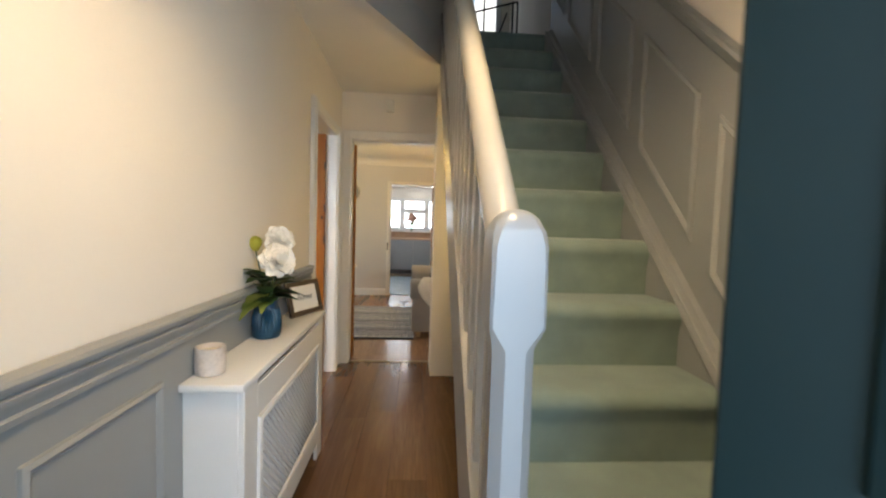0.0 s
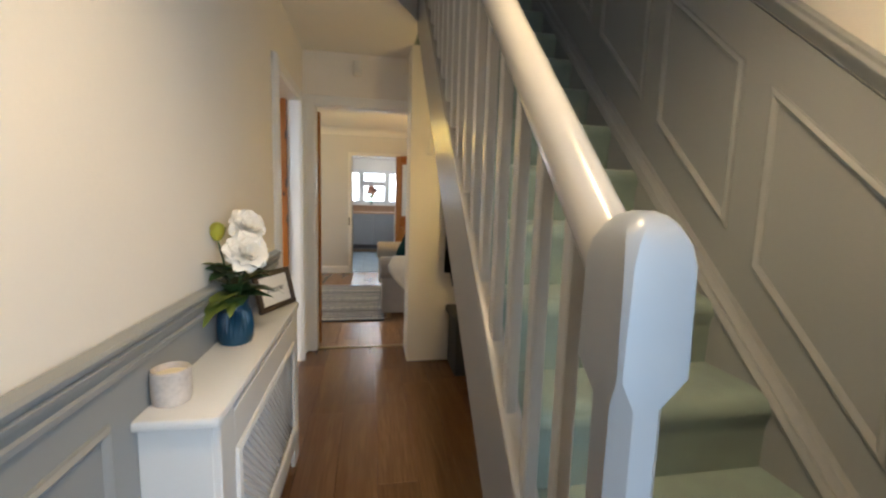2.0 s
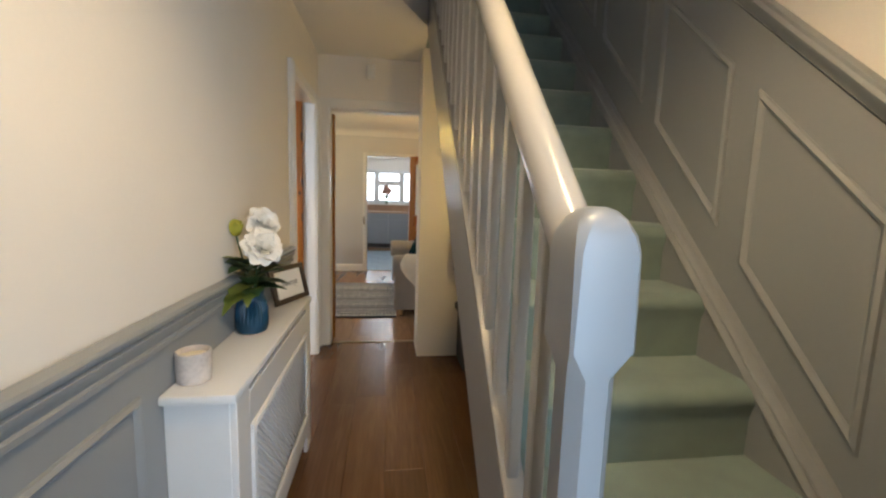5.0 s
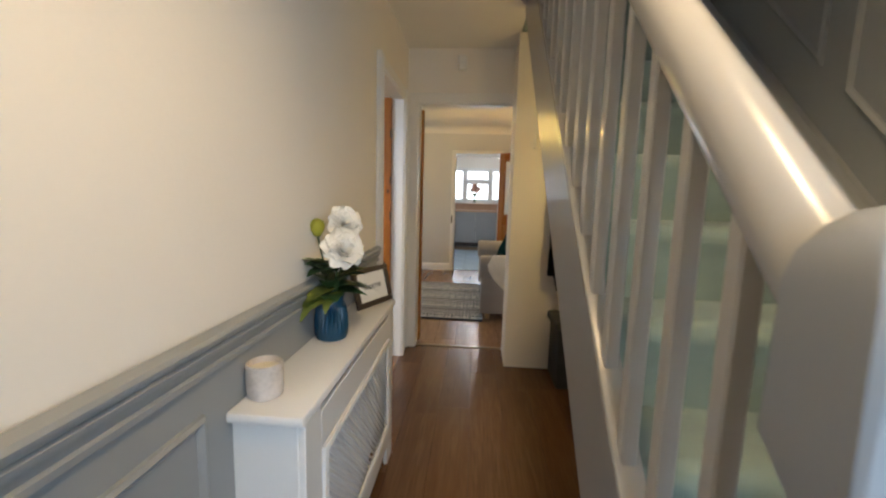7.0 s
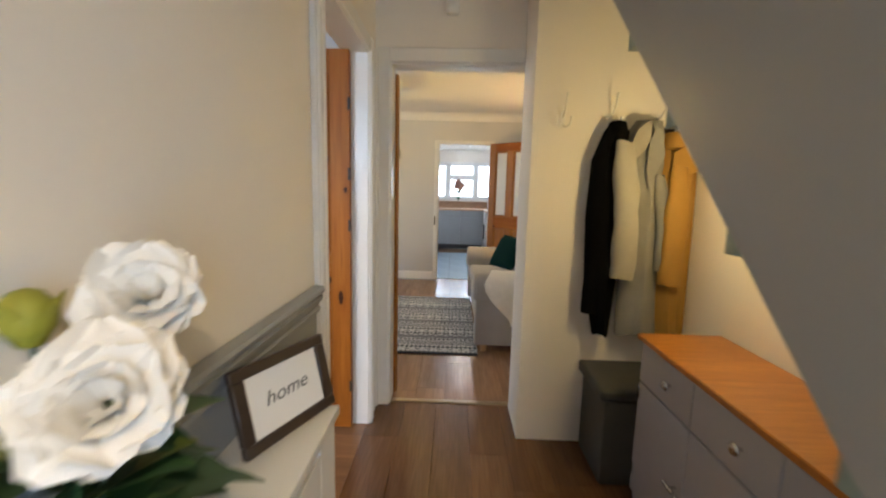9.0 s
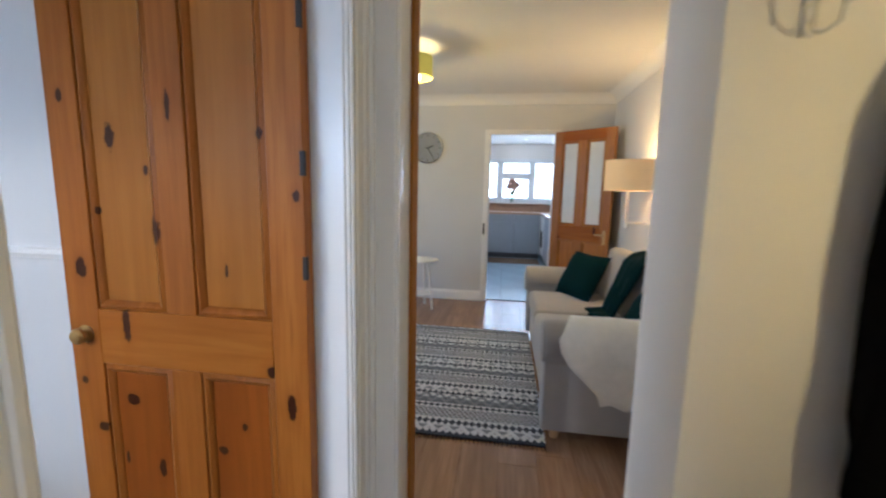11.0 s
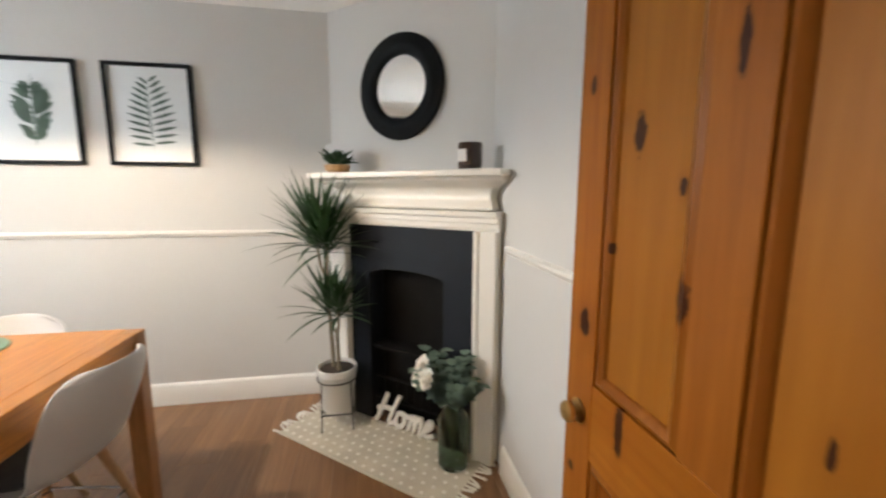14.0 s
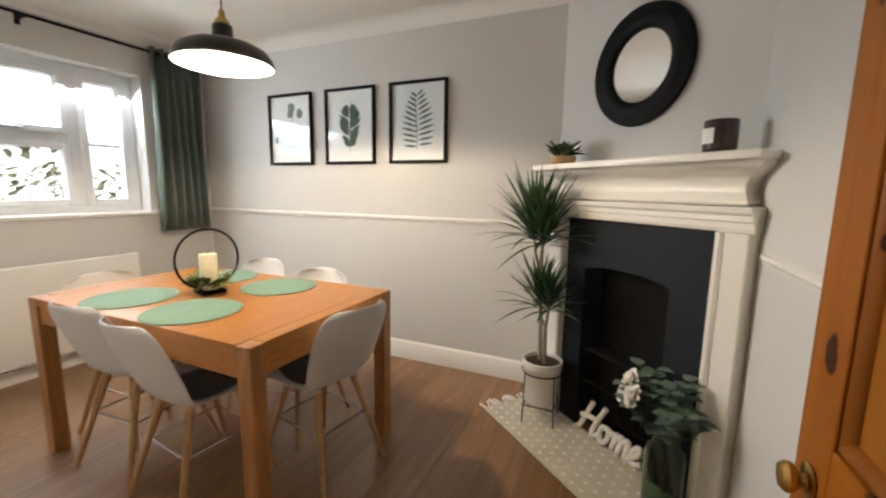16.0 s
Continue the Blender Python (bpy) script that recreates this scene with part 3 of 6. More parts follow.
# ---- doors, casings ----


def casing(name, uprights, label):
    return setting(name, boxes(*uprights, bevel=0.004), TRIM, label)


casing("trim_casing_dining", [(HW, HW + 0.022, 2.622, 2.704, 0, 2.05), (HW, HW + 0.022, 3.43, 3.492, 0, 2.05), (HW, HW + 0.012, 3.493, 3.636, 0, 2.05), (HW, HW + 0.022, 2.70, 3.43, 1.985, 2.05)], "white gloss architrave of the dining room doorway")
casing("trim_casing_reeds", [(HW + 0.020, HW + 0.030, 3.436, 3.448, 0, 2.05), (HW + 0.020, HW + 0.027, 3.474, 3.490, 0, 2.05), (HW + 0.010, HW + 0.020, 3.500, 3.516, 0, 2.05), (HW + 0.010, HW + 0.018, 3.560, 3.572, 0, 2.05), (HW + 0.010, HW + 0.024, 3.612, 3.634, 0, 2.05), (HW + 0.020, HW + 0.030, 2.628, 2.644, 0, 2.05), (HW + 0.020, HW + 0.027, 2.684, 2.700, 0, 2.05)], "raised white mouldings of the dining room architrave")
casing("trim_casing_lining", [(DW - 0.014, HW + 0.012, 2.690, 2.706, 0, 1.99), (DW - 0.014, HW + 0.012, 3.424, 3.440, 0, 1.99), (DW - 0.014, HW + 0.012, 2.706, 3.424, 1.975, 1.99)], "white door lining of the dining room doorway")
casing("trim_casing_dining_inner", [(DW - 0.032, DW - 0.012, 2.62, 2.692, 0, 2.06), (DW - 0.032, DW - 0.012, 2.692, 3.43, 1.988, 2.06)], "white architrave inside the dining room")
casing("trim_casing_living", [(-0.590, -0.515, END - 0.022, END, 0, 2.075), (-0.515, 0.220, END - 0.022, END, 2.002, 2.075)], "white gloss architrave of the living room doorway")
casing("trim_lining_living", [(-0.522, -0.506, END - 0.01, END + 0.125, 0, 2.008), (0.289, 0.306, END + 0.002, END + 0.125, 0, 2.008), (-0.506, 0.289, END + 0.002, END + 0.125, 1.992, 2.008)], "white door lining of the living room doorway")
setting("trim_threshold", boxes((-0.506, 0.288, END + 0.02, END + 0.06, -0.002, 0.007), bevel=0.003), surf("threshold_strip", (0.35, 0.26, 0.16), 0.3, metal=0.8), "metal threshold strip between hall and living room")


def panelled_door(name, w, h, material, label, glazed=False):
    """A four-panel door with its hinge edge at x = 0, reaching to x = -w; the face seen looks to -y."""
    d = thing(name, label, "door")
    st, th = 0.098, 0.020
    lock0, lock1 = 0.815, 0.975
    mid0, mid1 = -w / 2 - 0.045, -w / 2 + 0.045
    cross = PINEACROSS
    for x0, x1 in ((-st, 0), (-w, -w + st)):
        part("stile", boxes((x0, x1, -th, th, 0.01, h), bevel=0.002), material, d)
    for z0, z1 in ((h - 0.11, h), (lock0, lock1), (0.01, 0.21)):
        part("rail", boxes((-w + st, -st, -th, th - 0.0004, z0, z1), bevel=0.002), cross, d)
    for z0, z1 in ((lock1, h - 0.11), (0.21, lock0)):
        part("muntin", boxes((mid0, mid1, -th, th, z0, z1), bevel=0.002), material, d)
    for a, b in ((-w + st, mid0), (mid1, -st)):
        for z0, z1 in ((0.21, lock0), (lock1, h - 0.11)):
            g = glazed and z0 > 0.5
            pb = bmesh.new()
            box(pb, a, b, -0.007, 0.007, z0, z1)
            part("glass_pane" if g else "panel", pb, FROST if g else ((PINEPANEL if z0 > 0.5 else PINERED) if material is PINE else material), d, "", False)
            for s in (-1, 1):
                y = s * 0.007
                ob = bead([(a, y, z0), (b, y, z0), (b, y, z1), (a, y, z1)], (0, s, 0), material, d, 0.026)
                ob.name = "bead"
    return d


dd = panelled_door("door_dining", 0.722, 1.975, PINE, "open stripped pine four-panel door with dark knots")
dd.matrix_world = pose(-0.674, 3.392, 0, 0, 0, 0.0)
for s in (-1, 1):
    kb = turned([(0.004, 0.0), (0.024, 0.0), (0.026, 0.004), (0.012, 0.008), (0.009, 0.014), (0.014, 0.018), (0.021, 0.025), (0.022, 0.034), (0.017, 0.042), (0.005, 0.045)], 20)
    bmesh.ops.transform(kb, matrix=Matrix.Translation((-0.668, s * 0.020, 0.900)) @ Matrix.Rotation(radians(90 if s < 0 else -90), 4, "X") @ Matrix.Diagonal((1, 1, 0.82, 1)), verts=kb.verts)
    part("door_knob", kb, BRASS, dd, "round brass knob")
for z in (0.25, 1.12, 1.38, 1.72):
    part("hinge", boxes((-0.008, 0.004, -0.0225, -0.010, z - 0.030, z + 0.030), bevel=0.001), IRON, dd, "dark iron butt hinge")
ld = panelled_door("door_living", 0.72, 1.975, PINEPLAIN, "open stripped pine door seen edge on at the living room doorway")
ld.matrix_world = pose(-0.490, END + 0.140, 0, 0, 0, -14)
kdr = panelled_door("door_kitchen", 0.70, 1.995, PINEPLAIN, "open stripped pine kitchen door with two glazed panes", True)
kdr.matrix_world = pose(0.358, BACK - 0.045, 0, 0, 0, 180 - 40.5)
for s in (-1, 1):
    part("door_handle", boxes((-0.665, -0.635, s * 0.02 - 0.004, s * 0.02 + 0.004, 0.80, 0.95), (-0.655, -0.555, s * 0.045 - 0.007, s * 0.045 + 0.007, 0.892, 0.908), (-0.656, -0.642, min(s * 0.02, s * 0.045), max(s * 0.02, s * 0.045), 0.893, 0.907), bevel=0.003), BRASS, kdr, "brass lever handle")
casing("trim_casing_kitchen", [(-0.446, -0.386, BACK - 0.02, BACK, 0, 2.035), (0.356, 0.416, BACK - 0.02, BACK, 0, 2.035), (-0.386, 0.356, BACK - 0.02, BACK, 1.98, 2.035), (-0.390, -0.376, BACK, BACK + 0.11, 0, 1.98), (0.346, 0.360, BACK, BACK + 0.11, 0, 1.98)], "white architrave of the kitchen doorway")
single("strike_plate", boxes((-0.437, -0.417, BACK - 0.026, BACK - 0.019, 0.82, 0.95), bevel=0.002), IRON, "dark metal latch keep on the kitchen door frame", "latch")
fd = thing("door_front", "open dark green painted front door", "door", at=pose(0.895, -0.20, 0, 0, 0, 128))
part("leaf", boxes((0.0, 0.78, -0.022, 0.022, 0.01, 2.03), bevel=0.003), GREENDOOR, fd, "", False)
for z0, z1 in ((0.2, 0.9), (1.05, 1.85)):
    for a, b in ((0.10, 0.36), (0.42, 0.68)):
        for s in (-1, 1):
            ob = bead([(a, s * 0.022, z0), (b, s * 0.022, z0), (b, s * 0.022, z1), (a, s * 0.022, z1)], (0, s, 0), GREENDOOR, fd, 0.03)
fd.matrix_world = pose(0.895, -0.20, 0, 0, 0, 131)

# ---- hall: things ----
rc = thing("radiator_cover", "white painted radiator cover with a lattice grille", "radiator cover", at=(HW, 1.19, 0))
part("top", boxes((0.006, 0.190, 0, 1.06, 0.752, 0.778), bevel=0.006, seg=2), COVER, rc, "white top shelf with rounded edge")
part("side_panel", boxes((0.006, 0.165, 0.025, 0.043, 0, 0.752), bevel=0.002), COVER, rc)
part("side_panel", boxes((0.006, 0.165, 1.017, 1.035, 0, 0.752), bevel=0.002), COVER, rc)
part("front_frame", boxes((0.165, 0.183, 0.025, 0.125, 0, 0.752), (0.165, 0.183, 0.935, 1.035, 0, 0.752), (0.165, 0.183, 0.125, 0.935, 0.625, 0.728), (0.165, 0.183, 0.125, 0.935, 0.09, 0.19), bevel=0.002), COVER, rc)
# black sheet puts the recess's shade behind the lattice into colour
part("inner", boxes((0.02, 0.05, 0.05, 1.01, 0.12, 0.72)), BLACK, rc, "black sheet painting the shade inside the cover")
bead([(0.183, 0.125, 0.19), (0.183, 0.935, 0.19), (0.183, 0.935, 0.625), (0.183, 0.125, 0.625)], (1, 0, 0), COVER, rc, 0.03).name = "grille_bead"
gb = bmesh.new()
step = 0.030
for s, xo in ((1, 0.166), (-1, 0.170)):
    c = -0.5
    while c < 1.4:
        pts = []
        for y, z in ((0.12, None), (0.94, None)):
            pts.append((y, 0.19 + s * (y - 0.12) + (c * s if s > 0 else c)))
        # clip the slanted strip to the grille opening
        (ya, za), (yb, zb) = pts
        m = (zb - za) / (yb - ya)
        lo, hi = 0.188, 0.627
        y_at = lambda z: ya + (z - za) / m
        cand = sorted((y_at(lo), y_at(hi)))
        y0, y1 = max(0.12, cand[0]), min(0.94, cand[1])
        if y1 - y0 > 0.01:
            p, q = Vector((xo, y0, za + m * (y0 - ya))), Vector((xo, y1, za + m * (y1 - ya)))
            side = Vector((0, -(q - p).z, (q - p).y)).normalized() * 0.0042
            vs = [gb.verts.new(v + Vector((dx, 0, 0))) for dx in (0, 0.004) for v in (p - side, q - side, q + side, p + side)]
            for f in ((0, 1, 2, 3), (7, 6, 5, 4), (0, 4, 5, 1), (1, 5, 6, 2), (2, 6, 7, 3), (3, 7, 4, 0)):
                gb.faces.new([vs[i] for i in f])
        c += step
part("lattice", gb, COVER, rc, "white diamond lattice", False)

cj = thing("candle_jar", "pale marbled stoneware candle jar on the radiator cover", "candle", at=Matrix.Translation((-0.548, 1.285, 0.778)) @ Matrix.Diagonal((0.92, 0.92, 0.92, 1)))
STONEWARE = surf("marbled_stoneware", (0.56, 0.51, 0.47), 0.4, 0.14, 22, 90, 0.08)
part("jar", turned([(0.040, 0), (0.045, 0.003), (0.047, 0.02), (0.047, 0.090), (0.044, 0.093), (0.041, 0.088), (0.041, 0.070)], 28, closed=False), STONEWARE, cj)
part("base", turned([(0.0, 0.0005), (0.041, 0.001)], 28, closed=False), POTWHITE, cj)
part("wax", turned([(0.0415, 0.066), (0.0415, 0.076), (0.020, 0.074)], 28), WAX, cj)


def ribbed_vase(prof, n, depth):
    bm = bmesh.new()
    rings = []
    for r, z in prof:
        rings.append([bm.verts.new(((r - (depth if k % 2 else 0) * (0.02 < z < 0.128)) * math.cos(2 * math.pi * k / n), (r - (depth if k % 2 else 0) * (0.02 < z < 0.128)) * math.sin(2 * math.pi * k / n), z)) for k in range(n)])
    for p, q in zip(rings, rings[1:]):
        for k in range(n):
            bm.faces.new((p[k], p[(k + 1) % n], q[(k + 1) % n], q[k]))
    bm.faces.new(rings[0][::-1])
    return bm


def leaf(bm, base, way, length, width, droop=0.3, curl=0.15, seg=5, lobes=False):
    """One bent, folded leaf blade of a few quads."""
    way = Vector(way).normalized()
    side = way.cross(Vector((0, 0, 1)))
    if side.length < 0.05:
        side = Vector((1, 0, 0))
    side.normalize()
    up = side.cross(way).normalized()
    prev = None
    for i in range(seg + 1):
        t = i / seg
        c = Vector(base) + way * (length * t) - Vector((0, 0, 1)) * (droop * length * t * t)
        w = width * (math.sin(math.pi * min(1, 0.12 + 0.88 * t) ** 0.8)) * 0.5
        if lobes:
            w *= 1.0 + 0.35 * math.sin(t * 14)
        if i == seg:
            w = width * 0.02
        row = [bm.verts.new(c - side * w + up * curl * w), bm.verts.new(c), bm.verts.new(c + side * w + up * curl * w)]
        if prev:
            bm.faces.new((prev[0], prev[1], row[1], row[0]))
            bm.faces.new((prev[1], prev[2], row[2], row[1]))
        prev = row


def blossom(bm, c, r, rnd, tilt=(0.5, -0.7, 0.5)):
    """A full double flower of cupped petals in rings."""
    q = Vector(tilt).normalized().to_track_quat("Z", "Y").to_matrix()
    for ring, (cnt, open_, size) in enumerate(((6, 0.25, 0.75), (8, 0.50, 0.90), (9, 0.85, 1.02), (10, 1.25, 1.12))):
        for k in range(cnt):
            a = 2 * math.pi * (k + 0.5 * (ring % 2)) / cnt + rnd.uniform(-0.15, 0.15)
            L = r * size * rnd.uniform(0.85, 1.1)
            grid = []
            for i in range(5):
                t = i / 4
                th = open_ * (0.35 + 0.75 * t) + rnd.uniform(-0.04, 0.04)
                rad, hh = L * t * math.sin(th) + r * 0.06, L * t * math.cos(th)
                row = []
                for j in range(5):
                    s = (j - 2) / 2
                    w = L * 0.58 * math.sin(math.pi * (0.10 + 0.83 * t)) * s
                    ruffle = 0.08 * L * math.sin(5 * s + k) * t
                    p = Vector((rad * math.cos(a) - w * math.sin(a), rad * math.sin(a) + w * math.cos(a), hh + ruffle + 0.10 * L * s * s))
                    row.append(bm.verts.new(Vector(c) + q @ p))
                grid.append(row)
            for i in range(4):
                for j in range(4):
                    bm.faces.new((grid[i][j], grid[i][j + 1], grid[i + 1][j + 1], grid[i + 1][j]))


rnd = random.Random(5)
VX, VY, VZ = -0.528, 1.70, 0.778
fv = thing("flower_vase", "ribbed deep blue vase of white silk peonies", "vase", at=(VX, VY, VZ))
part("vase", ribbed_vase([(0.044, 0), (0.051, 0.004), (0.056, 0.02), (0.0575, 0.05), (0.056, 0.085), (0.051, 0.112), (0.044, 0.130), (0.042, 0.142), (0.046, 0.155), (0.042, 0.155), (0.038, 0.140)], 56, 0.005), BLUEGLAZE, fv, "ribbed deep blue glazed vase")
sb = bmesh.new()
for q in ((0.046, 0.01, 0.30), (0.012, 0.10, 0.38), (-0.055, 0.02, 0.36), (0.03, -0.03, 0.24), (-0.03, 0.05, 0.24)):
    rod(sb, (0, 0, 0.05), (q[0] * 0.5, q[1] * 0.5, q[2] * 0.7), 0.003)
    rod(sb, (q[0] * 0.5, q[1] * 0.5, q[2] * 0.7), q, 0.003)
part("stem", sb, LEAF, fv)
for c, r in (((0.040, 0.000, 0.302), 0.068), ((0.018, 0.09, 0.388), 0.058)):
    bm = bmesh.new()
    blossom(bm, c, r, rnd)
    part("blossom", bm, PETAL, fv, "white double peony")
bm = bmesh.new()
ball(bm, (-0.055, 0.02, 0.385), 0.026, 1, 1, 1.15, 2)
for k in range(5):
    leaf(bm, (-0.055 + 0.01 * math.cos(k * 1.26), 0.02 + 0.01 * math.sin(k * 1.26), 0.352), (math.cos(k * 1.26) * 0.5, math.sin(k * 1.26) * 0.5, 1), 0.055, 0.03, -0.1, 0.3)
part("bud", bm, surf("lime_bud", (0.33, 0.32, 0.03), 0.6, 0.1, 20), fv, "lime green flower bud")
bm, bm2 = bmesh.new(), bmesh.new()
for k in range(28):
    a = rnd.uniform(0, 6.28)
    el = rnd.uniform(-0.05, 1.0)
    z = rnd.uniform(0.15, 0.26)
    leaf(bm if k % 5 else bm2, (0.015 * math.cos(a), 0.015 * math.sin(a), z), (math.cos(a), math.sin(a), el), rnd.uniform(0.09, 0.14), rnd.uniform(0.065, 0.09), 0.25, 0.25)
for a, ln, wd_, el in ((3.75, 0.14, 0.085, 0.15), (4.05, 0.17, 0.10, 0.20), (4.45, 0.14, 0.085, 0.10), (4.9, 0.10, 0.07, 0.10), (0.6, 0.17, 0.08, 0.45), (1.1, 0.15, 0.08, 0.6)):
    leaf(bm2 if a > 3 else bm, (0.025 * math.cos(a), 0.025 * math.sin(a), 0.165), (math.cos(a), math.sin(a), el), ln, wd_, 0.55, 0.2, 8, True)
part("foliage", bm, LEAF, fv, "dark green leaves")
part("light_foliage", bm2, LEAFLIGHT, fv, "drooping light green leaves")

ff = thing("picture_frame", "small dark brown frame with a white card, leaning on its stand", "picture frame")
ff.matrix_world = Matrix.Translation((-0.478, 2.14, 0.779)) @ Matrix.Rotation(radians(67), 4, "Z") @ Matrix.Rotation(radians(-14), 4, "X") @ Matrix.Diagonal((1.22, 1, 1.0, 1))
part("frame", boxes((-0.105, 0.105, -0.008, 0.008, 0, 0.024), (-0.105, 0.105, -0.008, 0.008, 0.151, 0.175), (-0.105, -0.081, -0.008, 0.008, 0.024, 0.151), (0.081, 0.105, -0.008, 0.008, 0.024, 0.151), bevel=0.003), BROWNFRAME, ff)
part("card", boxes((-0.081, 0.081, -0.001, 0.003, 0.024, 0.151)), PAPER, ff)
part("stand", prism([(-0.02, 0.008, 0.12), (0.02, 0.008, 0.12), (0.03, 0.055, 0.01), (-0.03, 0.055, 0.01)], (0, 0.003, 0)), BROWNFRAME, ff)


def lettering(name, text, size, depth, material, parent, m, label="", offset=0.0):
    cu = bpy.data.curves.new(name, "FONT")
    cu.body, cu.size, cu.extrude, cu.align_x = text, size, depth, "CENTER"
    cu.offset = offset
    cu.shear = 0.25
    tmp = bpy.data.objects.new(name, cu)
    me = bpy.data.meshes.new_from_object(tmp)
    bpy.data.objects.remove(tmp)
    me.materials.append(material)
    ob = new(name, me)
    ob.parent = parent
    ob.matrix_local = m
    return tagged(ob, label)


lettering("printed_word", "home", 0.042, 0.0004, INK, ff, pose(0.0, -0.0022, 0.078, 90, 0, 0), "grey printed word")

for x in (0.362, 0.592, 0.823):
    hk = thing("coat_hook", "white double coat hook screwed to the wall", "hook", "coat hooks", at=(x, 3.345, 1.655))
    part("plate", boxes((-0.012, 0.012, -0.006, 0, -0.035, 0.04), bevel=0.003), TRIM, hk)
    hb = bmesh.new()
    pts = [(0, -0.004, 0.02), (0, -0.03, 0.03), (0, -0.055, 0.06), (0, -0.07, 0.11)]
    for p, q in zip(pts, pts[1:]):
        rod(hb, p, q, 0.005)
    ball(hb, pts[-1], 0.009, sub=1)
    part("upper_prong", hb, TRIM, hk)
    for s in (-1, 1):
        hb = bmesh.new()
        pts = [(0, -0.004, -0.02), (s * 0.012, -0.03, -0.035), (s * 0.028, -0.045, -0.02), (s * 0.032, -0.045, 0.01)]
        for p, q in zip(pts, pts[1:]):
            rod(hb, p, q, 0.0045)
        ball(hb, pts[-1], 0.008, sub=1)
        part("lower_prong", hb, TRIM, hk)


def tube(bm, rows):
    """Joins rings of points, each as long as the next, into a closed skin."""
    rings = [[bm.verts.new(p) for p in row] for row in rows]
    n = len(rings[0])
    for p, q in zip(rings, rings[1:]):
        for k in range(n):
            bm.faces.new((p[k], p[(k + 1) % n], q[(k + 1) % n], q[k]))
    bm.faces.new(rings[0])
    bm.faces.new(rings[-1][::-1])
    return bm


def coat(x, outline, depth, material, label, seed, sleeves=(), collar=None, lapels=()):
    """A coat on a hook. outline: (height, left, right) down the body; sleeves: (top x, foot x, top, foot, half-width, forward, material)."""
    r = random.Random(seed)
    t = thing("coat", label, "coat", "coats on hooks", at=(x, 3.338, 0))
    n, rows = 36, []
    ph = [r.uniform(0, 6.28) for _ in range(4)]
    z_top, z_end = outline[0][0], outline[-1][0]
    for (za, la, ra), (zb, lb_, rb_) in zip(outline, outline[1:]):
        for i in range(6):
            f = i / 6
            z, lo, hi = za + (zb - za) * f, la + (lb_ - la) * f, ra + (rb_ - ra) * f
            rows.append((z, lo, hi))
    rows.append(outline[-1])
    skins = []
    for z, lo, hi in rows:
        s = (z_top - z) / (z_top - z_end)
        mid, half = (lo + hi) / 2, (hi - lo) / 2
        d = depth * (0.45 + 0.55 * min(1, s * 5))
        ring = []
        for k in range(n):
            a = 2 * math.pi * k / n
            fold = 0.16 * math.sin(4 * a + ph[0] + 1.5 * s) * s + 0.07 * math.sin(9 * a + ph[1] + 4 * s) + 0.03 * math.sin(15 * a + ph[2] + 9 * s)
            ring.append((mid + half * math.cos(a) * (1 + 0.25 * fold), -0.5 * depth + 0.5 * d * math.sin(a) * (1 + fold), z + 0.010 * math.sin(3 * a + ph[3]) * s))
        skins.append(ring)
    part("body", tube(bmesh.new(), skins), material, t)
    for xa, xb, za, zb, half, fwd, mat in sleeves:
        skins = []
        for i in range(15):
            f = i / 14
            w = half * (0.62 + 0.38 * min(1, f * 3)) * (1 - 0.12 * f)
            cx = xa + (xb - xa) * f + 0.012 * math.sin(3 * f + ph[0])
            ring = []
            for k in range(20):
                a = 2 * math.pi * k / 20
                crease = 1 + 0.08 * math.sin(11 * f + 2 * a + ph[1]) + 0.05 * math.sin(23 * f + 3 * a + ph[2])
                ring.append((cx + w * math.cos(a) * crease, -fwd - 0.012 * math.sin(3.1 * f) + 0.62 * w * math.sin(a) * crease, za + (zb - za) * f + 0.006 * math.sin(2 * a)))
            skins.append(ring)
        sl_ = part("sleeve", tube(bmesh.new(), skins), mat, t)
        part("cuff", turned([(half * 0.80, 0.0), (half * 0.86, 0.004), (half * 0.86, 0.055), (half * 0.80, 0.060)], 20), mat, sl_, "turned cuff").matrix_local = Matrix.Translation((xb + 0.012 * math.sin(3 + ph[0]), -fwd, zb)) @ Matrix.Diagonal((1.05, 0.70, 1, 1))
    for pts, mat in lapels:
        part("lapel", prism([(px, -depth - 0.006, pz) for px, pz in pts], (0, -0.012, 0), 0.004), mat, t, "folded lapel", False)
    if collar:
        cx, cz, cr, mat = collar
        part("collar", turned([(cr * 0.55, cz - 0.07), (cr * 0.95, cz - 0.06), (cr * 1.05, cz - 0.025), (cr * 0.85, cz + 0.010), (cr * 0.55, cz + 0.016), (cr * 0.45, cz - 0.02)], 22, (cx, -0.5 * depth), closed=False), mat, t, "turned-up collar")
    return t


COATBLACK = surf("black_wool", (0.0022, 0.0022, 0.0027), 0.95, 0.1, 10, 300, 0.5, spec=0.08)
COATCREAM = surf("stone_cotton", (0.31, 0.29, 0.25), 0.9, 0.06, 8, 300, 0.4)
COATGREY = surf("mid_grey_wool", (0.22, 0.215, 0.205), 0.95, 0.08, 8, 300, 0.5)
COATMUSTARD = surf("mustard_cotton", (0.34, 0.185, 0.030), 0.8, 0.08, 8, 250, 0.3)
COATBROWN = surf("dark_brown_wool", (0.030, 0.018, 0.010), 0.95, 0.1, 8, 300, 0.5)
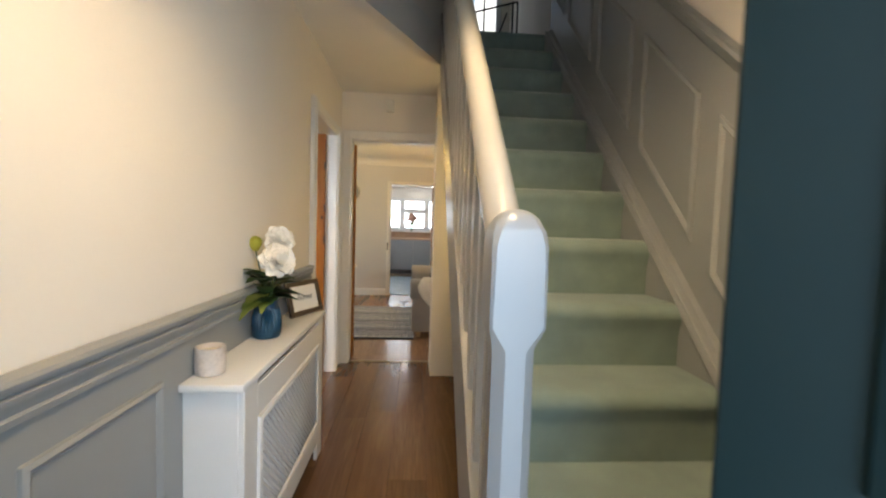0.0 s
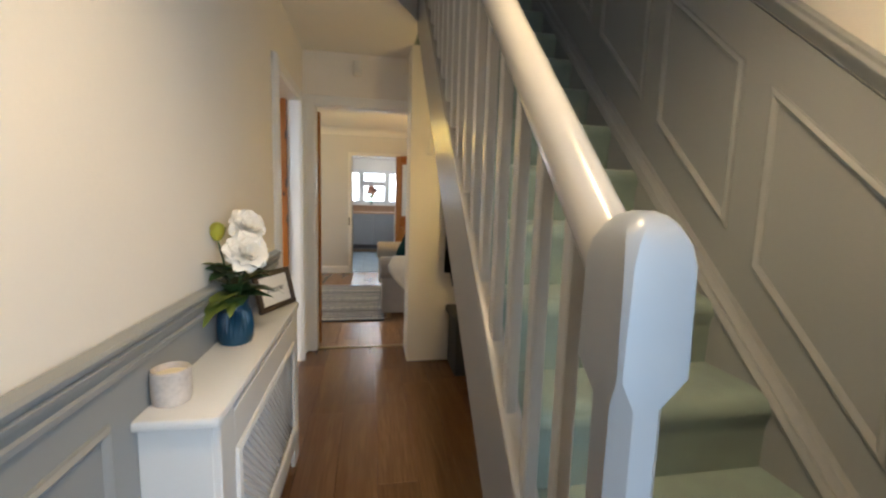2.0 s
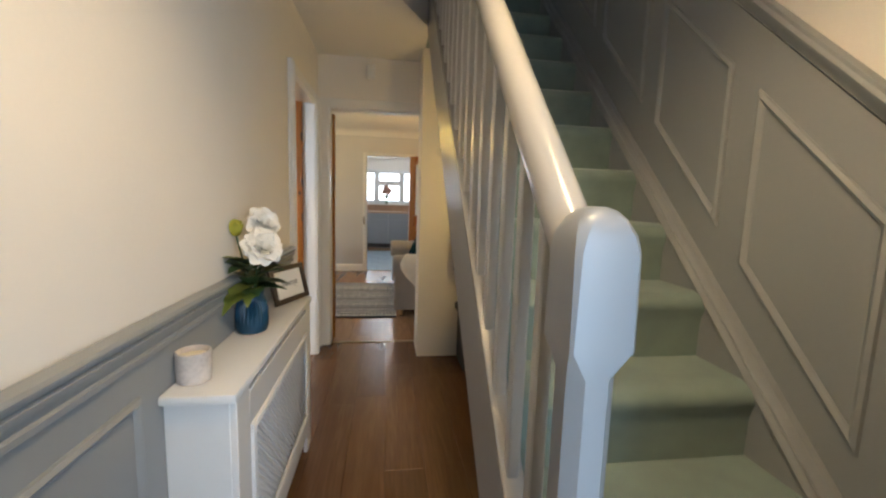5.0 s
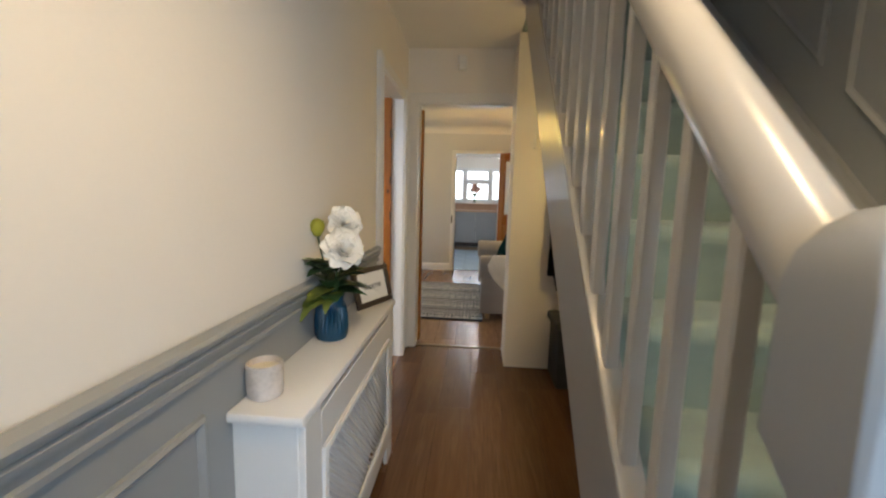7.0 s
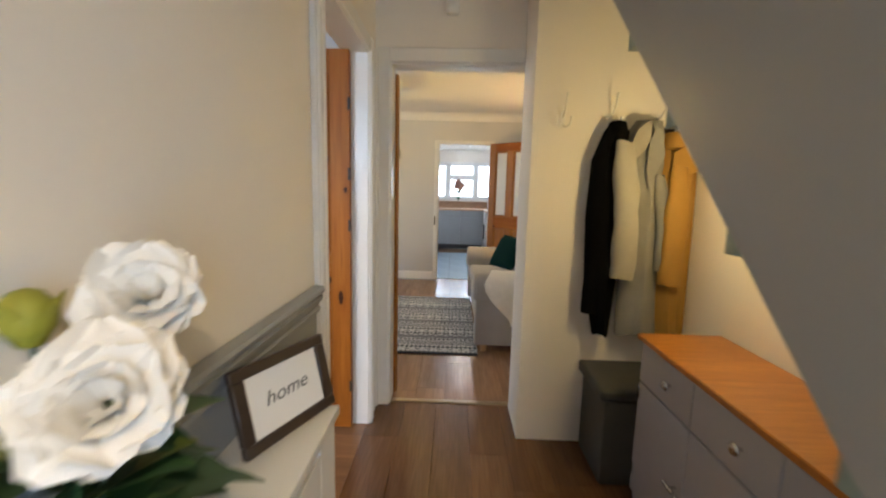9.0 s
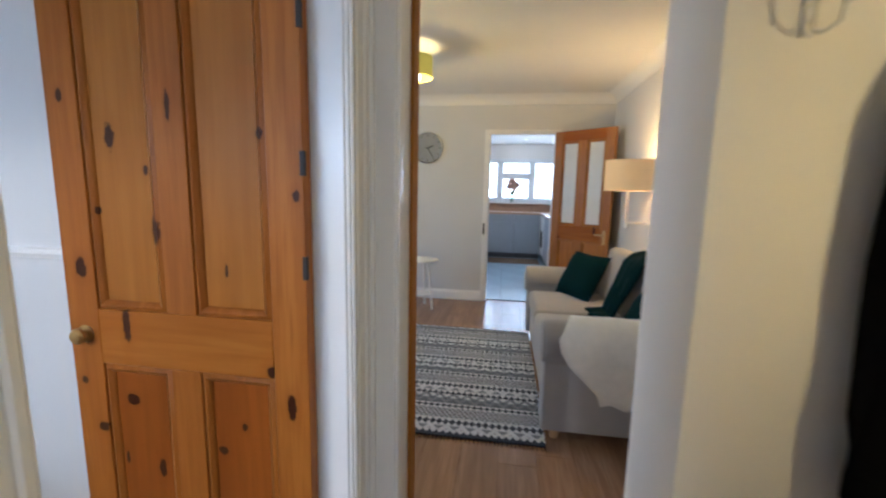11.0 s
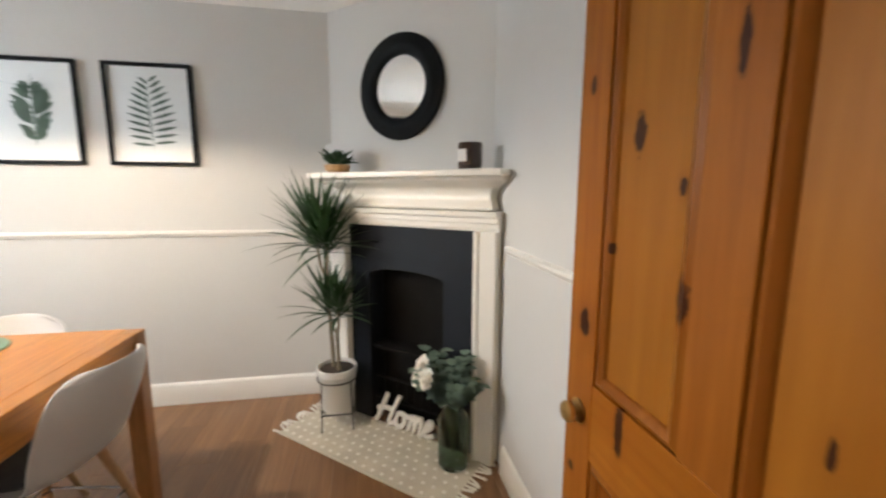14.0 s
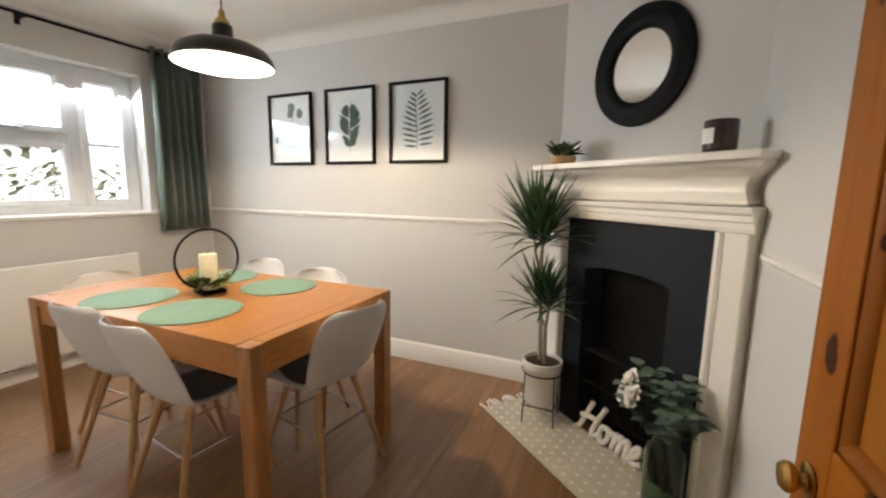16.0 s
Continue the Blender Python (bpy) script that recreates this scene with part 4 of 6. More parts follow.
coat(0.572, [(1.645, 0.005, 0.055), (1.60, -0.030, 0.085), (1.47, -0.075, 0.085), (1.20, -0.085, 0.080), (0.90, -0.070, 0.075), (0.63, -0.010, 0.055)], 0.12, COATBLACK, "long black wool coat hanging on a hook", 1, ((-0.035, -0.030, 1.50, 0.735, 0.050, 0.075, COATBLACK),), (0.03, 1.630, 0.045, COATBLACK))
coat(0.745, [(1.650, -0.06, 0.06), (1.58, -0.105, 0.075), (1.40, -0.115, 0.085), (1.00, -0.085, 0.105), (0.80, -0.080, 0.115), (0.635, -0.075, 0.115)], 0.12, COATGREY, "grey wool coat with stone coloured sleeves hanging on a hook", 2,
     ((-0.135, -0.105, 1.545, 0.925, 0.060, 0.140, COATCREAM), (0.045, 0.080, 1.40, 0.96, 0.036, 0.120, COATGREY)), None,
     (([(-0.135, 1.45), (-0.085, 1.60), (-0.030, 1.645), (0.000, 1.60), (-0.035, 1.52), (-0.110, 1.43)], COATCREAM), ([(-0.025, 1.63), (0.030, 1.60), (0.050, 1.49), (-0.010, 1.33), (-0.030, 1.42)], COATGREY)))
coat(0.800, [(1.625, -0.03, 0.08), (1.50, -0.05, 0.10), (1.0, -0.02, 0.12), (0.66, 0.02, 0.12)], 0.05, COATBROWN, "dark brown coat hanging behind the raincoat", 4)
coat(0.885, [(1.600, -0.03, 0.05), (1.52, -0.060, 0.075), (1.40, -0.095, 0.090), (1.10, -0.085, 0.095), (0.88, -0.075, 0.095), (0.63, -0.030, 0.095)], 0.13, COATMUSTARD, "mustard yellow hooded raincoat hanging on a hook", 3,
     ((-0.040, -0.010, 1.44, 0.90, 0.055, 0.145, COATMUSTARD),), (0.0, 1.585, 0.075, COATMUSTARD),
     (([(-0.060, 1.50), (0.0, 1.535), (0.070, 1.50), (0.060, 1.42), (0.005, 1.40), (-0.055, 1.43)], COATMUSTARD),))

ot = thing("storage_box", "dark grey lidded storage box under the coats", "box", at=(0.715, 3.165, 0))
DKGREY = surf("charcoal_fabric", (0.060, 0.060, 0.057), 0.85, 0.1, 8, 220, 0.4)
part("body", boxes((-0.170, 0.165, -0.150, 0.160, 0, 0.405), bevel=0.012, seg=2), DKGREY, ot)
part("lid", boxes((-0.195, 0.178, -0.165, 0.172, 0.407, 0.468), bevel=0.018, seg=3), DKGREY, ot, "charcoal padded lid")
part("pull_tab", boxes((-0.03, 0.03, -0.172, -0.163, 0.385, 0.425), bevel=0.003), DKGREY, ot, "fabric pull tab")
uc = thing("understairs_cabinet", "low lilac-grey cupboard with steel knobs under the stairs", "cabinet", at=(0.652, 1.86, 0))
LILAC = surf("lilac_grey_cabinet_paint", (0.40, 0.395, 0.43), 0.4, 0.03, 3, 80, 0.03)
part("body", boxes((0.02, 0.32, 0, 1.095, 0.0, 0.715)), LILAC, uc, "", False)
part("worktop", boxes((-0.018, 0.325, -0.01, 1.105, 0.717, 0.742), bevel=0.004), OAK, uc, "honey oak top board")
for y0, y1, side in ((0.005, 0.362, 1), (0.366, 0.724, 1), (0.728, 1.09, -1)):
    dr = part("drawer_front", boxes((0.0, 0.018, y0, y1, 0.545, 0.708), bevel=0.004), LILAC, uc)
    part("knob", turned([(0.006, 0.0), (0.006, 0.012), (0.016, 0.016), (0.019, 0.022), (0.015, 0.028), (0.004, 0.030)], 20), CHROME, dr, "round steel knob").matrix_local = pose(0.0, (y0 + y1) / 2 - 0.05, 0.632, 0, -90, 0)
    do = part("door", boxes((0.0, 0.018, y0, y1, 0.05, 0.538), bevel=0.004), LILAC, uc)
    hy = y1 - 0.035 if side > 0 else y0 + 0.035
    kb = bmesh.new()
    rod(kb, (0.002, hy, 0.305), (-0.026, hy, 0.305), 0.005, n=10)
    rod(kb, (-0.026, hy - 0.028, 0.305), (-0.026, hy + 0.028, 0.305), 0.0075, n=10)
    part("handle", kb, CHROME, do, "steel T-bar handle")
    for hz in (0.13, 0.47):
        part("hinge", boxes((-0.006, 0.0, (y0 + 0.004) if side > 0 else (y1 - 0.020), (y0 + 0.020) if side > 0 else (y1 - 0.004), hz, hz + 0.05), bevel=0.001), CHROME, do, "steel hinge knuckle")

sd = thing("alarm_sensor", "small white alarm sensor on the wall above the doorway", "sensor", at=Matrix.Translation((-0.18, END, 2.295)) @ Matrix.Diagonal((1.25, 1.4, 1.1, 1)))
part("body", boxes((-0.028, 0.028, -0.04, 0, -0.05, 0.05), bevel=0.012, seg=3), TRIM, sd)
part("lens", boxes((-0.016, 0.016, -0.044, -0.036, -0.03, 0.005), bevel=0.004, seg=2), POTWHITE, sd)

hl = thing("ceiling_lamp", "lit ceiling lamp with a cream fabric drum shade in the hall", "lamp", at=(0.17, 0.62, 0))
HALLSHADE = surf("cream_lampshade_fabric", (0.62, 0.55, 0.44), 0.9, 0.04, 8, 260, 0.3)
hp = HALLSHADE.node_tree.nodes["Principled BSDF"]
hp.inputs["Emission Color"].default_value = (1.0, 0.72, 0.42, 1)
hp.inputs["Emission Strength"].default_value = 1.6
part("shade", turned([(0.140, 2.212), (0.140, 2.395), (0.136, 2.395), (0.136, 2.212)], 40, closed=False), HALLSHADE, hl, "cream drum shade")
part("bulb", ball(bmesh.new(), (0, 0, 2.352), 0.024), BULB, hl, "glowing bulb")
part("lamp_holder", turned([(0.045, HCEIL), (0.045, HCEIL - 0.02), (0.016, HCEIL - 0.024), (0.016, HCEIL - 0.040)], 20), TRIM, hl)
ul = thing("wall_lamp", "lit globe lamp on a brass arm under the stairs", "lamp", at=(EAST, 2.72, 1.40))
part("plate", boxes((-0.012, 0.0, -0.04, 0.04, -0.05, 0.05), bevel=0.004), BRASS, ul, "brass wall plate")
part("arm", rod(bmesh.new(), (-0.012, 0, 0), (-0.23, 0, 0), 0.008), BRASS, ul)
part("globe", ball(bmesh.new(), (-0.270, 0, 0), 0.042), BULB, ul, "glowing opal globe").visible_shadow = False

# upstairs landing glimpsed at the head of the stairs
lw = thing("landing_window", "bright landing window above the stairs", "window", at=(0.62, 4.32, 2.95), kind="structure")
part("window_frame", boxes((-0.32, -0.27, 0, 0.05, 0, 1.35), (0.23, 0.28, 0, 0.05, 0, 1.35), (-0.27, 0.23, 0, 0.05, 0, 0.05), (-0.27, 0.23, 0, 0.05, 1.30, 1.35), bevel=0.004), UPVC, lw)
part("pane", boxes((-0.27, 0.23, 0.02, 0.026, 0.05, 1.30)), GLASS, lw, "", False)
cr = thing("wire_rack", "black bent-wire rack standing on the landing", "rack", at=(0.62, 3.45, 2.652))
bm = bmesh.new()
for a, b in (((-0.25, 0), (-0.13, 0.38)), ((-0.14, 0), (-0.10, 0.38)), ((-0.03, 0), (-0.03, 0.5)), ((0.02, 0), (0.16, 0.40)), ((0.21, 0.10), (0.21, 0.5)), ((0.25, 0.06), (0.25, 0.5)), ((-0.13, 0.38), (0.25, 0.5)), ((-0.25, 0), (0.02, 0)), ((0.02, 0.0), (0.25, 0.06))):
    rod(bm, (a[0], 0, a[1] + 0.007), (b[0], 0, b[1]), 0.007, n=6)
part("wire_frame", bm, BLACK, cr)

# ---- living room ----
trim("baseboard_living_back", SKIRT, [(-0.446, BACK, 0), (-3.4, BACK, 0)], TRIM, "white living room skirting board")
COVE = [(0, 0), (0.10, 0), (0.075, -0.012), (0.045, -0.030), (0.020, -0.060), (0.010, -0.095), (0, -0.10)]
trim("trim_cove_living_back", COVE, [(EAST - 0.012, BACK, HCEIL), (-3.4, BACK, HCEIL)], CEILING, "white plaster cove")
trim("trim_cove_living_east", COVE, [(EAST - 0.012, END + 0.112, HCEIL), (EAST - 0.012, BACK, HCEIL)], CEILING, "white plaster cove")


def rug_material():
    m, n, l, p = nodes_of("woven_stripe_rug")
    tc = n.new("ShaderNodeTexCoord")
    sp = n.new("ShaderNodeSeparateXYZ")
    l.new(tc.outputs["Object"], sp.inputs[0])

    def op(kind, a, b=None):
        q = n.new("ShaderNodeMath")
        q.operation = kind
        for i, v in enumerate((a, b)):
            if v is None:
                continue
            if hasattr(v, "links"):
                l.new(v, q.inputs[i])
            else:
                q.inputs[i].default_value = v
        return q.outputs[0]

    nz = noise_tex(n, l, 260, 2.0)
    nz2 = noise_tex(n, l, 14, 3.0, (0.5, 2, 1))
    x, y = sp.outputs[0], sp.outputs[1]
    light, mid, dark = (0.66, 0.68, 0.71), (0.20, 0.215, 0.24), (0.012, 0.016, 0.030)
    band = op("FRACT", op("DIVIDE", op("SUBTRACT", y, 0.012), 0.445))

    def between(lo, hi):
        return op("MULTIPLY", op("GREATER_THAN", band, lo), op("LESS_THAN", band, hi))

    # light zigzag ground, grey lattice band, rows of dark teeth
    zig = op("FRACT", op("MULTIPLY", op("ADD", y, op("MULTIPLY", op("PINGPONG", x, 0.045), 1.3)), 12.5))
    c = mixed(n, l, op("GREATER_THAN", zig, 0.50), light, mid)
    net = op("ADD", op("PINGPONG", x, 0.030), op("MULTIPLY", op("PINGPONG", y, 0.022), 1.3))
    lattice = mixed(n, l, op("GREATER_THAN", op("FRACT", op("MULTIPLY", net, 34.0)), 0.5), mixed(n, l, 0.45, mid, dark), mixed(n, l, 0.65, mid, light))
    c = mixed(n, l, between(0.36, 0.64), c, lattice)
    c = mixed(n, l, between(0.74, 0.90), c, mixed(n, l, op("GREATER_THAN", zig, 0.5), mid, mixed(n, l, 0.5, dark, mid)))
    tooth = op("PINGPONG", x, 0.019)
    for at, half in ((0.035, 0.060), (0.295, 0.060), (0.690, 0.040)):
        off = op("ABSOLUTE", op("SUBTRACT", band, at))
        c = mixed(n, l, op("LESS_THAN", off, half * 1.5), c, light)
        c = mixed(n, l, op("LESS_THAN", off, op("MULTIPLY", tooth, half / 0.015)), c, dark)
        c = mixed(n, l, op("LESS_THAN", off, 0.010), c, dark)
    c = mixed(n, l, op("LESS_THAN", y, 0.036), c, dark)
    c = mixed(n, l, ramp(n, l, nz2, 0.35, 0.7), mixed(n, l, 0.22, c, mid), c)
    c = mixed(n, l, ramp(n, l, nz, 0.3, 0.75), mixed(n, l, 0.25, c, dark), c)
    l.new(c, p.inputs["Base Color"])
    p.inputs["Roughness"].default_value = 0.95
    b = n.new("ShaderNodeBump")
    b.inputs["Strength"].default_value, b.inputs["Distance"].default_value = 0.8, 0.004
    l.new(nz, b.inputs["Height"])
    l.new(b.outputs[0], p.inputs["Normal"])
    return m


rug = thing("area_rug", "black, grey and white woven rug with zigzag bands", "rug", at=(0.08, 4.43, 0))
part("weave", boxes((-1.75, 0, 0.012, 1.78, 0.001, 0.012), bevel=0.003), rug_material(), rug)
fb = bmesh.new()
k = 0
while k * 0.022 < 1.74:
    x = -0.006 - k * 0.022
    rod(fb, (x, 0.02, 0.008), (x + rnd.uniform(-0.005, 0.005), -0.022, 0.004), 0.004, 0.002, 5)
    k += 1
part("fringe", fb, BLACK, rug, "dark fringe")

SX0, SX1, SY0, SY1 = 0.05, 0.93, 4.47, 6.25
sofa = thing("sofa", "grey linen sofa with rolled arms and a cream throw", "sofa", at=(0, 0, 0))
part("base", boxes((SX0 + 0.03, SX1, SY0 + 0.03, SY1 - 0.03, 0.07, 0.33), bevel=0.02, seg=2), SOFA, sofa)


def rolled_arm(y0, y1, out):
    """Outline of a rolled arm across its width, pushed along the sofa's depth."""
    mid = (y0 + y1) / 2
    pts = [(y0 + 0.02, 0.07), (y1 - 0.02, 0.07), (y1 - 0.02, 0.45)]
    for i in range(13):
        a = radians(-25 + 230 * i / 12)
        pts.append((mid + out * 0.02 + 0.125 * math.cos(a), 0.545 + 0.118 * math.sin(a)))
    pts.append((y0 + 0.02, 0.45))
    return pts


for y0, y1, o in ((SY0, SY0 + 0.22, -1), (SY1 - 0.22, SY1, 1)):
    part("arm", prism([(SX0, y, z) for y, z in rolled_arm(y0, y1, o)], (SX1 - SX0 - 0.04, 0, 0), 0.012), SOFA, sofa)
for y0, o in ((SY0 + 0.11, -1), (SY1 - 0.11, 1)):
    sc = turned([(0.020, 0.0), (0.098, 0.0), (0.112, 0.010), (0.114, 0.030), (0.108, 0.040)], 32)
    bmesh.ops.transform(sc, matrix=pose(SX0 - 0.022, y0 + o * 0.02, 0.545, 0, 90, 0), verts=sc.verts)
    part("arm_scroll", sc, SOFA, sofa, "padded scroll end of the arm")
for y0, y1 in ((SY0 + 0.215, 5.355), (5.365, SY1 - 0.215)):
    part("seat_cushion", boxes((SX0 + 0.005, 0.72, y0, y1, 0.325, 0.47), bevel=0.045, seg=4), SOFA, sofa)
    bc = boxes((-0.10, 0.10, y0, y1, 0, 0.44), bevel=0.06, seg=4)
    bmesh.ops.transform(bc, matrix=pose(0.72, 0, 0.445, 0, 12, 0), verts=bc.verts)
    part("back_cushion", bc, SOFA, sofa)
part("backrest", boxes((0.74, SX1, SY0 + 0.05, SY1 - 0.05, 0.07, 0.82), bevel=0.05, seg=3), SOFA, sofa)
for x in (SX0 + 0.08, SX1 - 0.08):
    for y in (SY0 + 0.09, SY1 - 0.09):
        part("foot", turned([(0.022, 0), (0.032, 0.07)], 14, (x, y)), BEECH, sofa, "tapered wooden foot")
# fleece throw over the near arm: a draped sheet that follows the arm's outline
bm = bmesh.new()
prof = [(SY0 + 0.24, 0.50), (SY0 + 0.225, 0.60), (SY0 + 0.18, 0.668), (SY0 + 0.10, 0.682), (SY0 + 0.02, 0.660), (SY0 - 0.035, 0.600), (SY0 - 0.045, 0.53), (SY0 - 0.02, 0.45), (SY0 + 0.005, 0.38), (SY0 + 0.010, 0.30), (SY0 + 0.012, 0.24)]
rows = []
for i, (y, z) in enumerate(prof):
    row = []
    for j in range(19):
        x = 0.17 + 0.70 * j / 18
        cut = max(0.0, (0.40 - z)) * 0.9 + (0.06 * math.sin(i * 0.9))
        xx = x + (cut * max(0, 1 - j / 9)) if z < 0.62 else x + 0.03 * math.sin(i) * (1 - j / 18)
        row.append(bm.verts.new((xx, y - 0.006 + 0.006 * math.sin(j * 1.1 + i), z + (0.012 * math.sin(j * 0.8) if i == len(prof) - 1 else 0))))
    rows.append(row)
for p, q in zip(rows, rows[1:]):
    for j in range(18):
        bm.faces.new((p[j], p[j + 1], q[j + 1], q[j]))
thr = single("fleece_throw", bm, THROW, "cream fleece throw draped over the sofa arm", "throw")
so = thr.modifiers.new("thick", "SOLIDIFY")
so.thickness, so.offset = 0.014, 1


def cushion(m, size, material, label):
    bm = bmesh.new()
    n = 12
    tops = {}
    for s in (1, -1):
        for i in range(n + 1):
            for j in range(n + 1):
                u, v = 2 * i / n - 1, 2 * j / n - 1
                edge = (1 - u ** 4) * (1 - v ** 4)
                if edge < 1e-6 and s < 0:
                    tops[(s, i, j)] = tops[(1, i, j)]
                    continue
                pin = 1 - 0.06 * (1 - abs(u * v))
                tops[(s, i, j)] = bm.verts.new((u * size / 2 * pin, v * size / 2 * pin, s * 0.075 * edge ** 0.6))
        for i in range(n):
            for j in range(n):
                f = [tops[(s, i, j)], tops[(s, i + 1, j)], tops[(s, i + 1, j + 1)], tops[(s, i, j + 1)]]
                bm.faces.new(f if s > 0 else f[::-1])
    return single("cushion", bm, material, label, "cushion", "cushions on the sofa", m=m)


cushion(pose(0.48, 5.93, 0.635, 60, 0, -60), 0.42, TEAL, "dark teal velvet cushion leaning in the sofa corner")
cushion(pose(0.66, 4.85, 0.575, 62, 0, -75), 0.38, TEAL, "dark teal velvet cushion beside the sofa arm")
bm = bmesh.new()
rows = []
for i in range(21):
    s = i / 20
    if s < 0.3:
        x, z = 0.91 - 0.20 * (s / 0.3), 0.905 + 0.015 * math.sin(s * 9)
    elif s < 0.85:
        x, z = 0.71 - 0.14 * (s - 0.3) / 0.55, 0.91 - 0.40 * (s - 0.3) / 0.55
    else:
        x, z = 0.57 - 0.12 * (s - 0.85) / 0.15, 0.51 - 0.012 * (s - 0.85) / 0.15
    rows.append([bm.verts.new((x - 0.03 * (0.3 < s) + 0.012 * math.sin(1.7 * j + i * 0.2), 5.02 + 0.10 * s + (0.36 - 0.08 * s) * j / 10, z + 0.012 * math.sin(j * 1.4 + i * 0.5))) for j in range(11)])
for p, q in zip(rows, rows[1:]):
    for j in range(10):
        bm.faces.new((p[j], p[j + 1], q[j + 1], q[j]))
tt = single("teal_throw", bm, TEAL, "dark teal throw over the back of the sofa", "throw")
so = tt.modifiers.new("thick", "SOLIDIFY")
so.thickness, so.offset = 0.015, 1

SHADE = glassy("linen_lampshade", (0.9, 0.72, 0.5))
pn = SHADE.node_tree.nodes["Principled BSDF"]
pn.inputs["Transmission Weight"].default_value = 0.0
pn.inputs["Base Color"].default_value = (0.62, 0.44, 0.24, 1)
pn.inputs["Roughness"].default_value = 0.9
pn.inputs["Emission Color"].default_value = (1.0, 0.58, 0.22, 1)
pn.inputs["Emission Strength"].default_value = 0.34
wl = thing("wall_lamp", "lit wall lamp with a cream drum shade", "lamp", at=(0.775, 5.85, 0))
part("shade", turned([(0.185, 1.352), (0.185, 1.588), (0.181, 1.588), (0.181, 1.352)], 32, closed=False), SHADE, wl, "cream fabric drum shade")
bm = bmesh.new()
rod(bm, (0, 0, 1.06), (0, 0, 1.45), 0.010)
rod(bm, (0, 0, 1.10), (0.203, 0, 1.10), 0.008)
part("arm", bm, TRIM, wl, "white metal arm")
part("bulb", ball(bmesh.new(), (0, 0, 1.49), 0.03), BULB, wl)
pf = thing("photo_cluster", "cluster of dark photo frames on the wall", "picture frame", at=(0.976, 5.06, 1.50))
for y, z, h in ((0.50, 0.10, 0.16), (0.38, 0.06, 0.22), (0.38, 0.22, 0.14), (0.26, 0.0, 0.20), (0.26, 0.21, 0.16), (0.13, 0.02, 0.17), (0.13, 0.20, 0.22), (0.0, 0.10, 0.15), (0.0, 0.27, 0.22), (-0.13, 0.20, 0.17), (-0.13, 0.39, 0.18), (0.0, 0.51, 0.13), (-0.26, 0.30, 0.22), (0.13, 0.43, 0.15), (0.26, 0.38, 0.13)):
    fr = part("frame", boxes((-0.02, 0.0, y, y + 0.115, z, z + h), bevel=0.003), BLACK, pf)
    part("print", boxes((-0.0215, -0.0195, y + 0.02, y + 0.095, z + 0.02, z + h - 0.02)), INK, fr)

ck = thing("wall_clock", "round silver-grey wall clock above the side table", "clock", at=pose(-1.12, BACK, 1.825, 90, 0, 0))
CLOCKFACE = surf("silver_grey_dial", (0.26, 0.27, 0.285), 0.4, 0.06, 10, 60, 0.05)
part("case", turned([(0.175, 0.0), (0.185, 0.012), (0.182, 0.03), (0.170, 0.034), (0.166, 0.022)], 40, closed=False), CHROME, ck)
part("dial", turned([(0.168, 0.004), (0.168, 0.020)], 40), CLOCKFACE, ck)
for a, ln, w in ((70, 0.075, 0.010), (150, 0.115, 0.007)):
    bm = boxes((-w / 2, w / 2, -0.02, ln, 0.0225, 0.0255))
    bmesh.ops.transform(bm, matrix=Matrix.Rotation(radians(-a), 4, "Z"), verts=bm.verts)
    part("clock_hand", bm, BLACK, ck)
for k in range(12):
    bm = boxes((-0.005, 0.005, 0.132, 0.156, 0.0205, 0.0225))
    bmesh.ops.transform(bm, matrix=Matrix.Rotation(radians(30 * k), 4, "Z"), verts=bm.verts)
    part("hour_mark", bm, INK, ck)

stb = thing("side_table", "small round white side table by the wall", "table", at=(-1.08, 6.86, 0))
part("tabletop", turned([(0.165, 0.535), (0.178, 0.540), (0.178, 0.556), (0.165, 0.560)], 36), TRIM, stb)
for k in range(3):
    a = radians(90 + 120 * k)
    part("leg", rod(bmesh.new(), (0.15 * math.cos(a), 0.15 * math.sin(a), 0.0), (0.08 * math.cos(a), 0.08 * math.sin(a), 0.537), 0.010, 0.016, 12), TRIM, stb)
part("lower_shelf", turned([(0.10, 0.15), (0.105, 0.155), (0.105, 0.162), (0.10, 0.165)], 30), TRIM, stb)

pl = thing("pendant_lamp", "lit drum pendant with an olive yellow shade", "lamp", at=(-0.93, 5.65, 0))
OLIVE = surf("olive_yellow_fabric", (0.42, 0.36, 0.06), 0.9, 0.05, 8, 200, 0.3)
op_ = OLIVE.node_tree.nodes["Principled BSDF"]
op_.inputs["Emission Color"].default_value = (0.75, 0.60, 0.10, 1)
op_.inputs["Emission Strength"].default_value = 0.35
part("shade", turned([(0.15, 2.185), (0.15, 2.335), (0.147, 2.335), (0.147, 2.185)], 32, closed=False), OLIVE, pl, "olive yellow drum shade")
part("diffuser", turned([(0.04, 2.165), (0.055, 2.185), (0.05, 2.215), (0.02, 2.24)], 20), BULB, pl, "glowing bulb")
part("cord", rod(bmesh.new(), (0, 0, 2.24), (0, 0, HCEIL), 0.004), TRIM, pl)
part("ceiling_rose", turned([(0.045, HCEIL - 0.02), (0.05, HCEIL)], 20), TRIM, pl)
single("light_switch", boxes((0.98 - 0.012, 0.98, 4.2, 4.28, 1.2, 1.28), bevel=0.003), TRIM, "white square light switch on the living room wall", "switch")

# window frame added out of view on the west side, where the fill lamp enters
lwin = thing("window_2", "white framed window added out of view round the living room side light", "window", at=(-3.45, 5.6, 0.9), kind="structure")
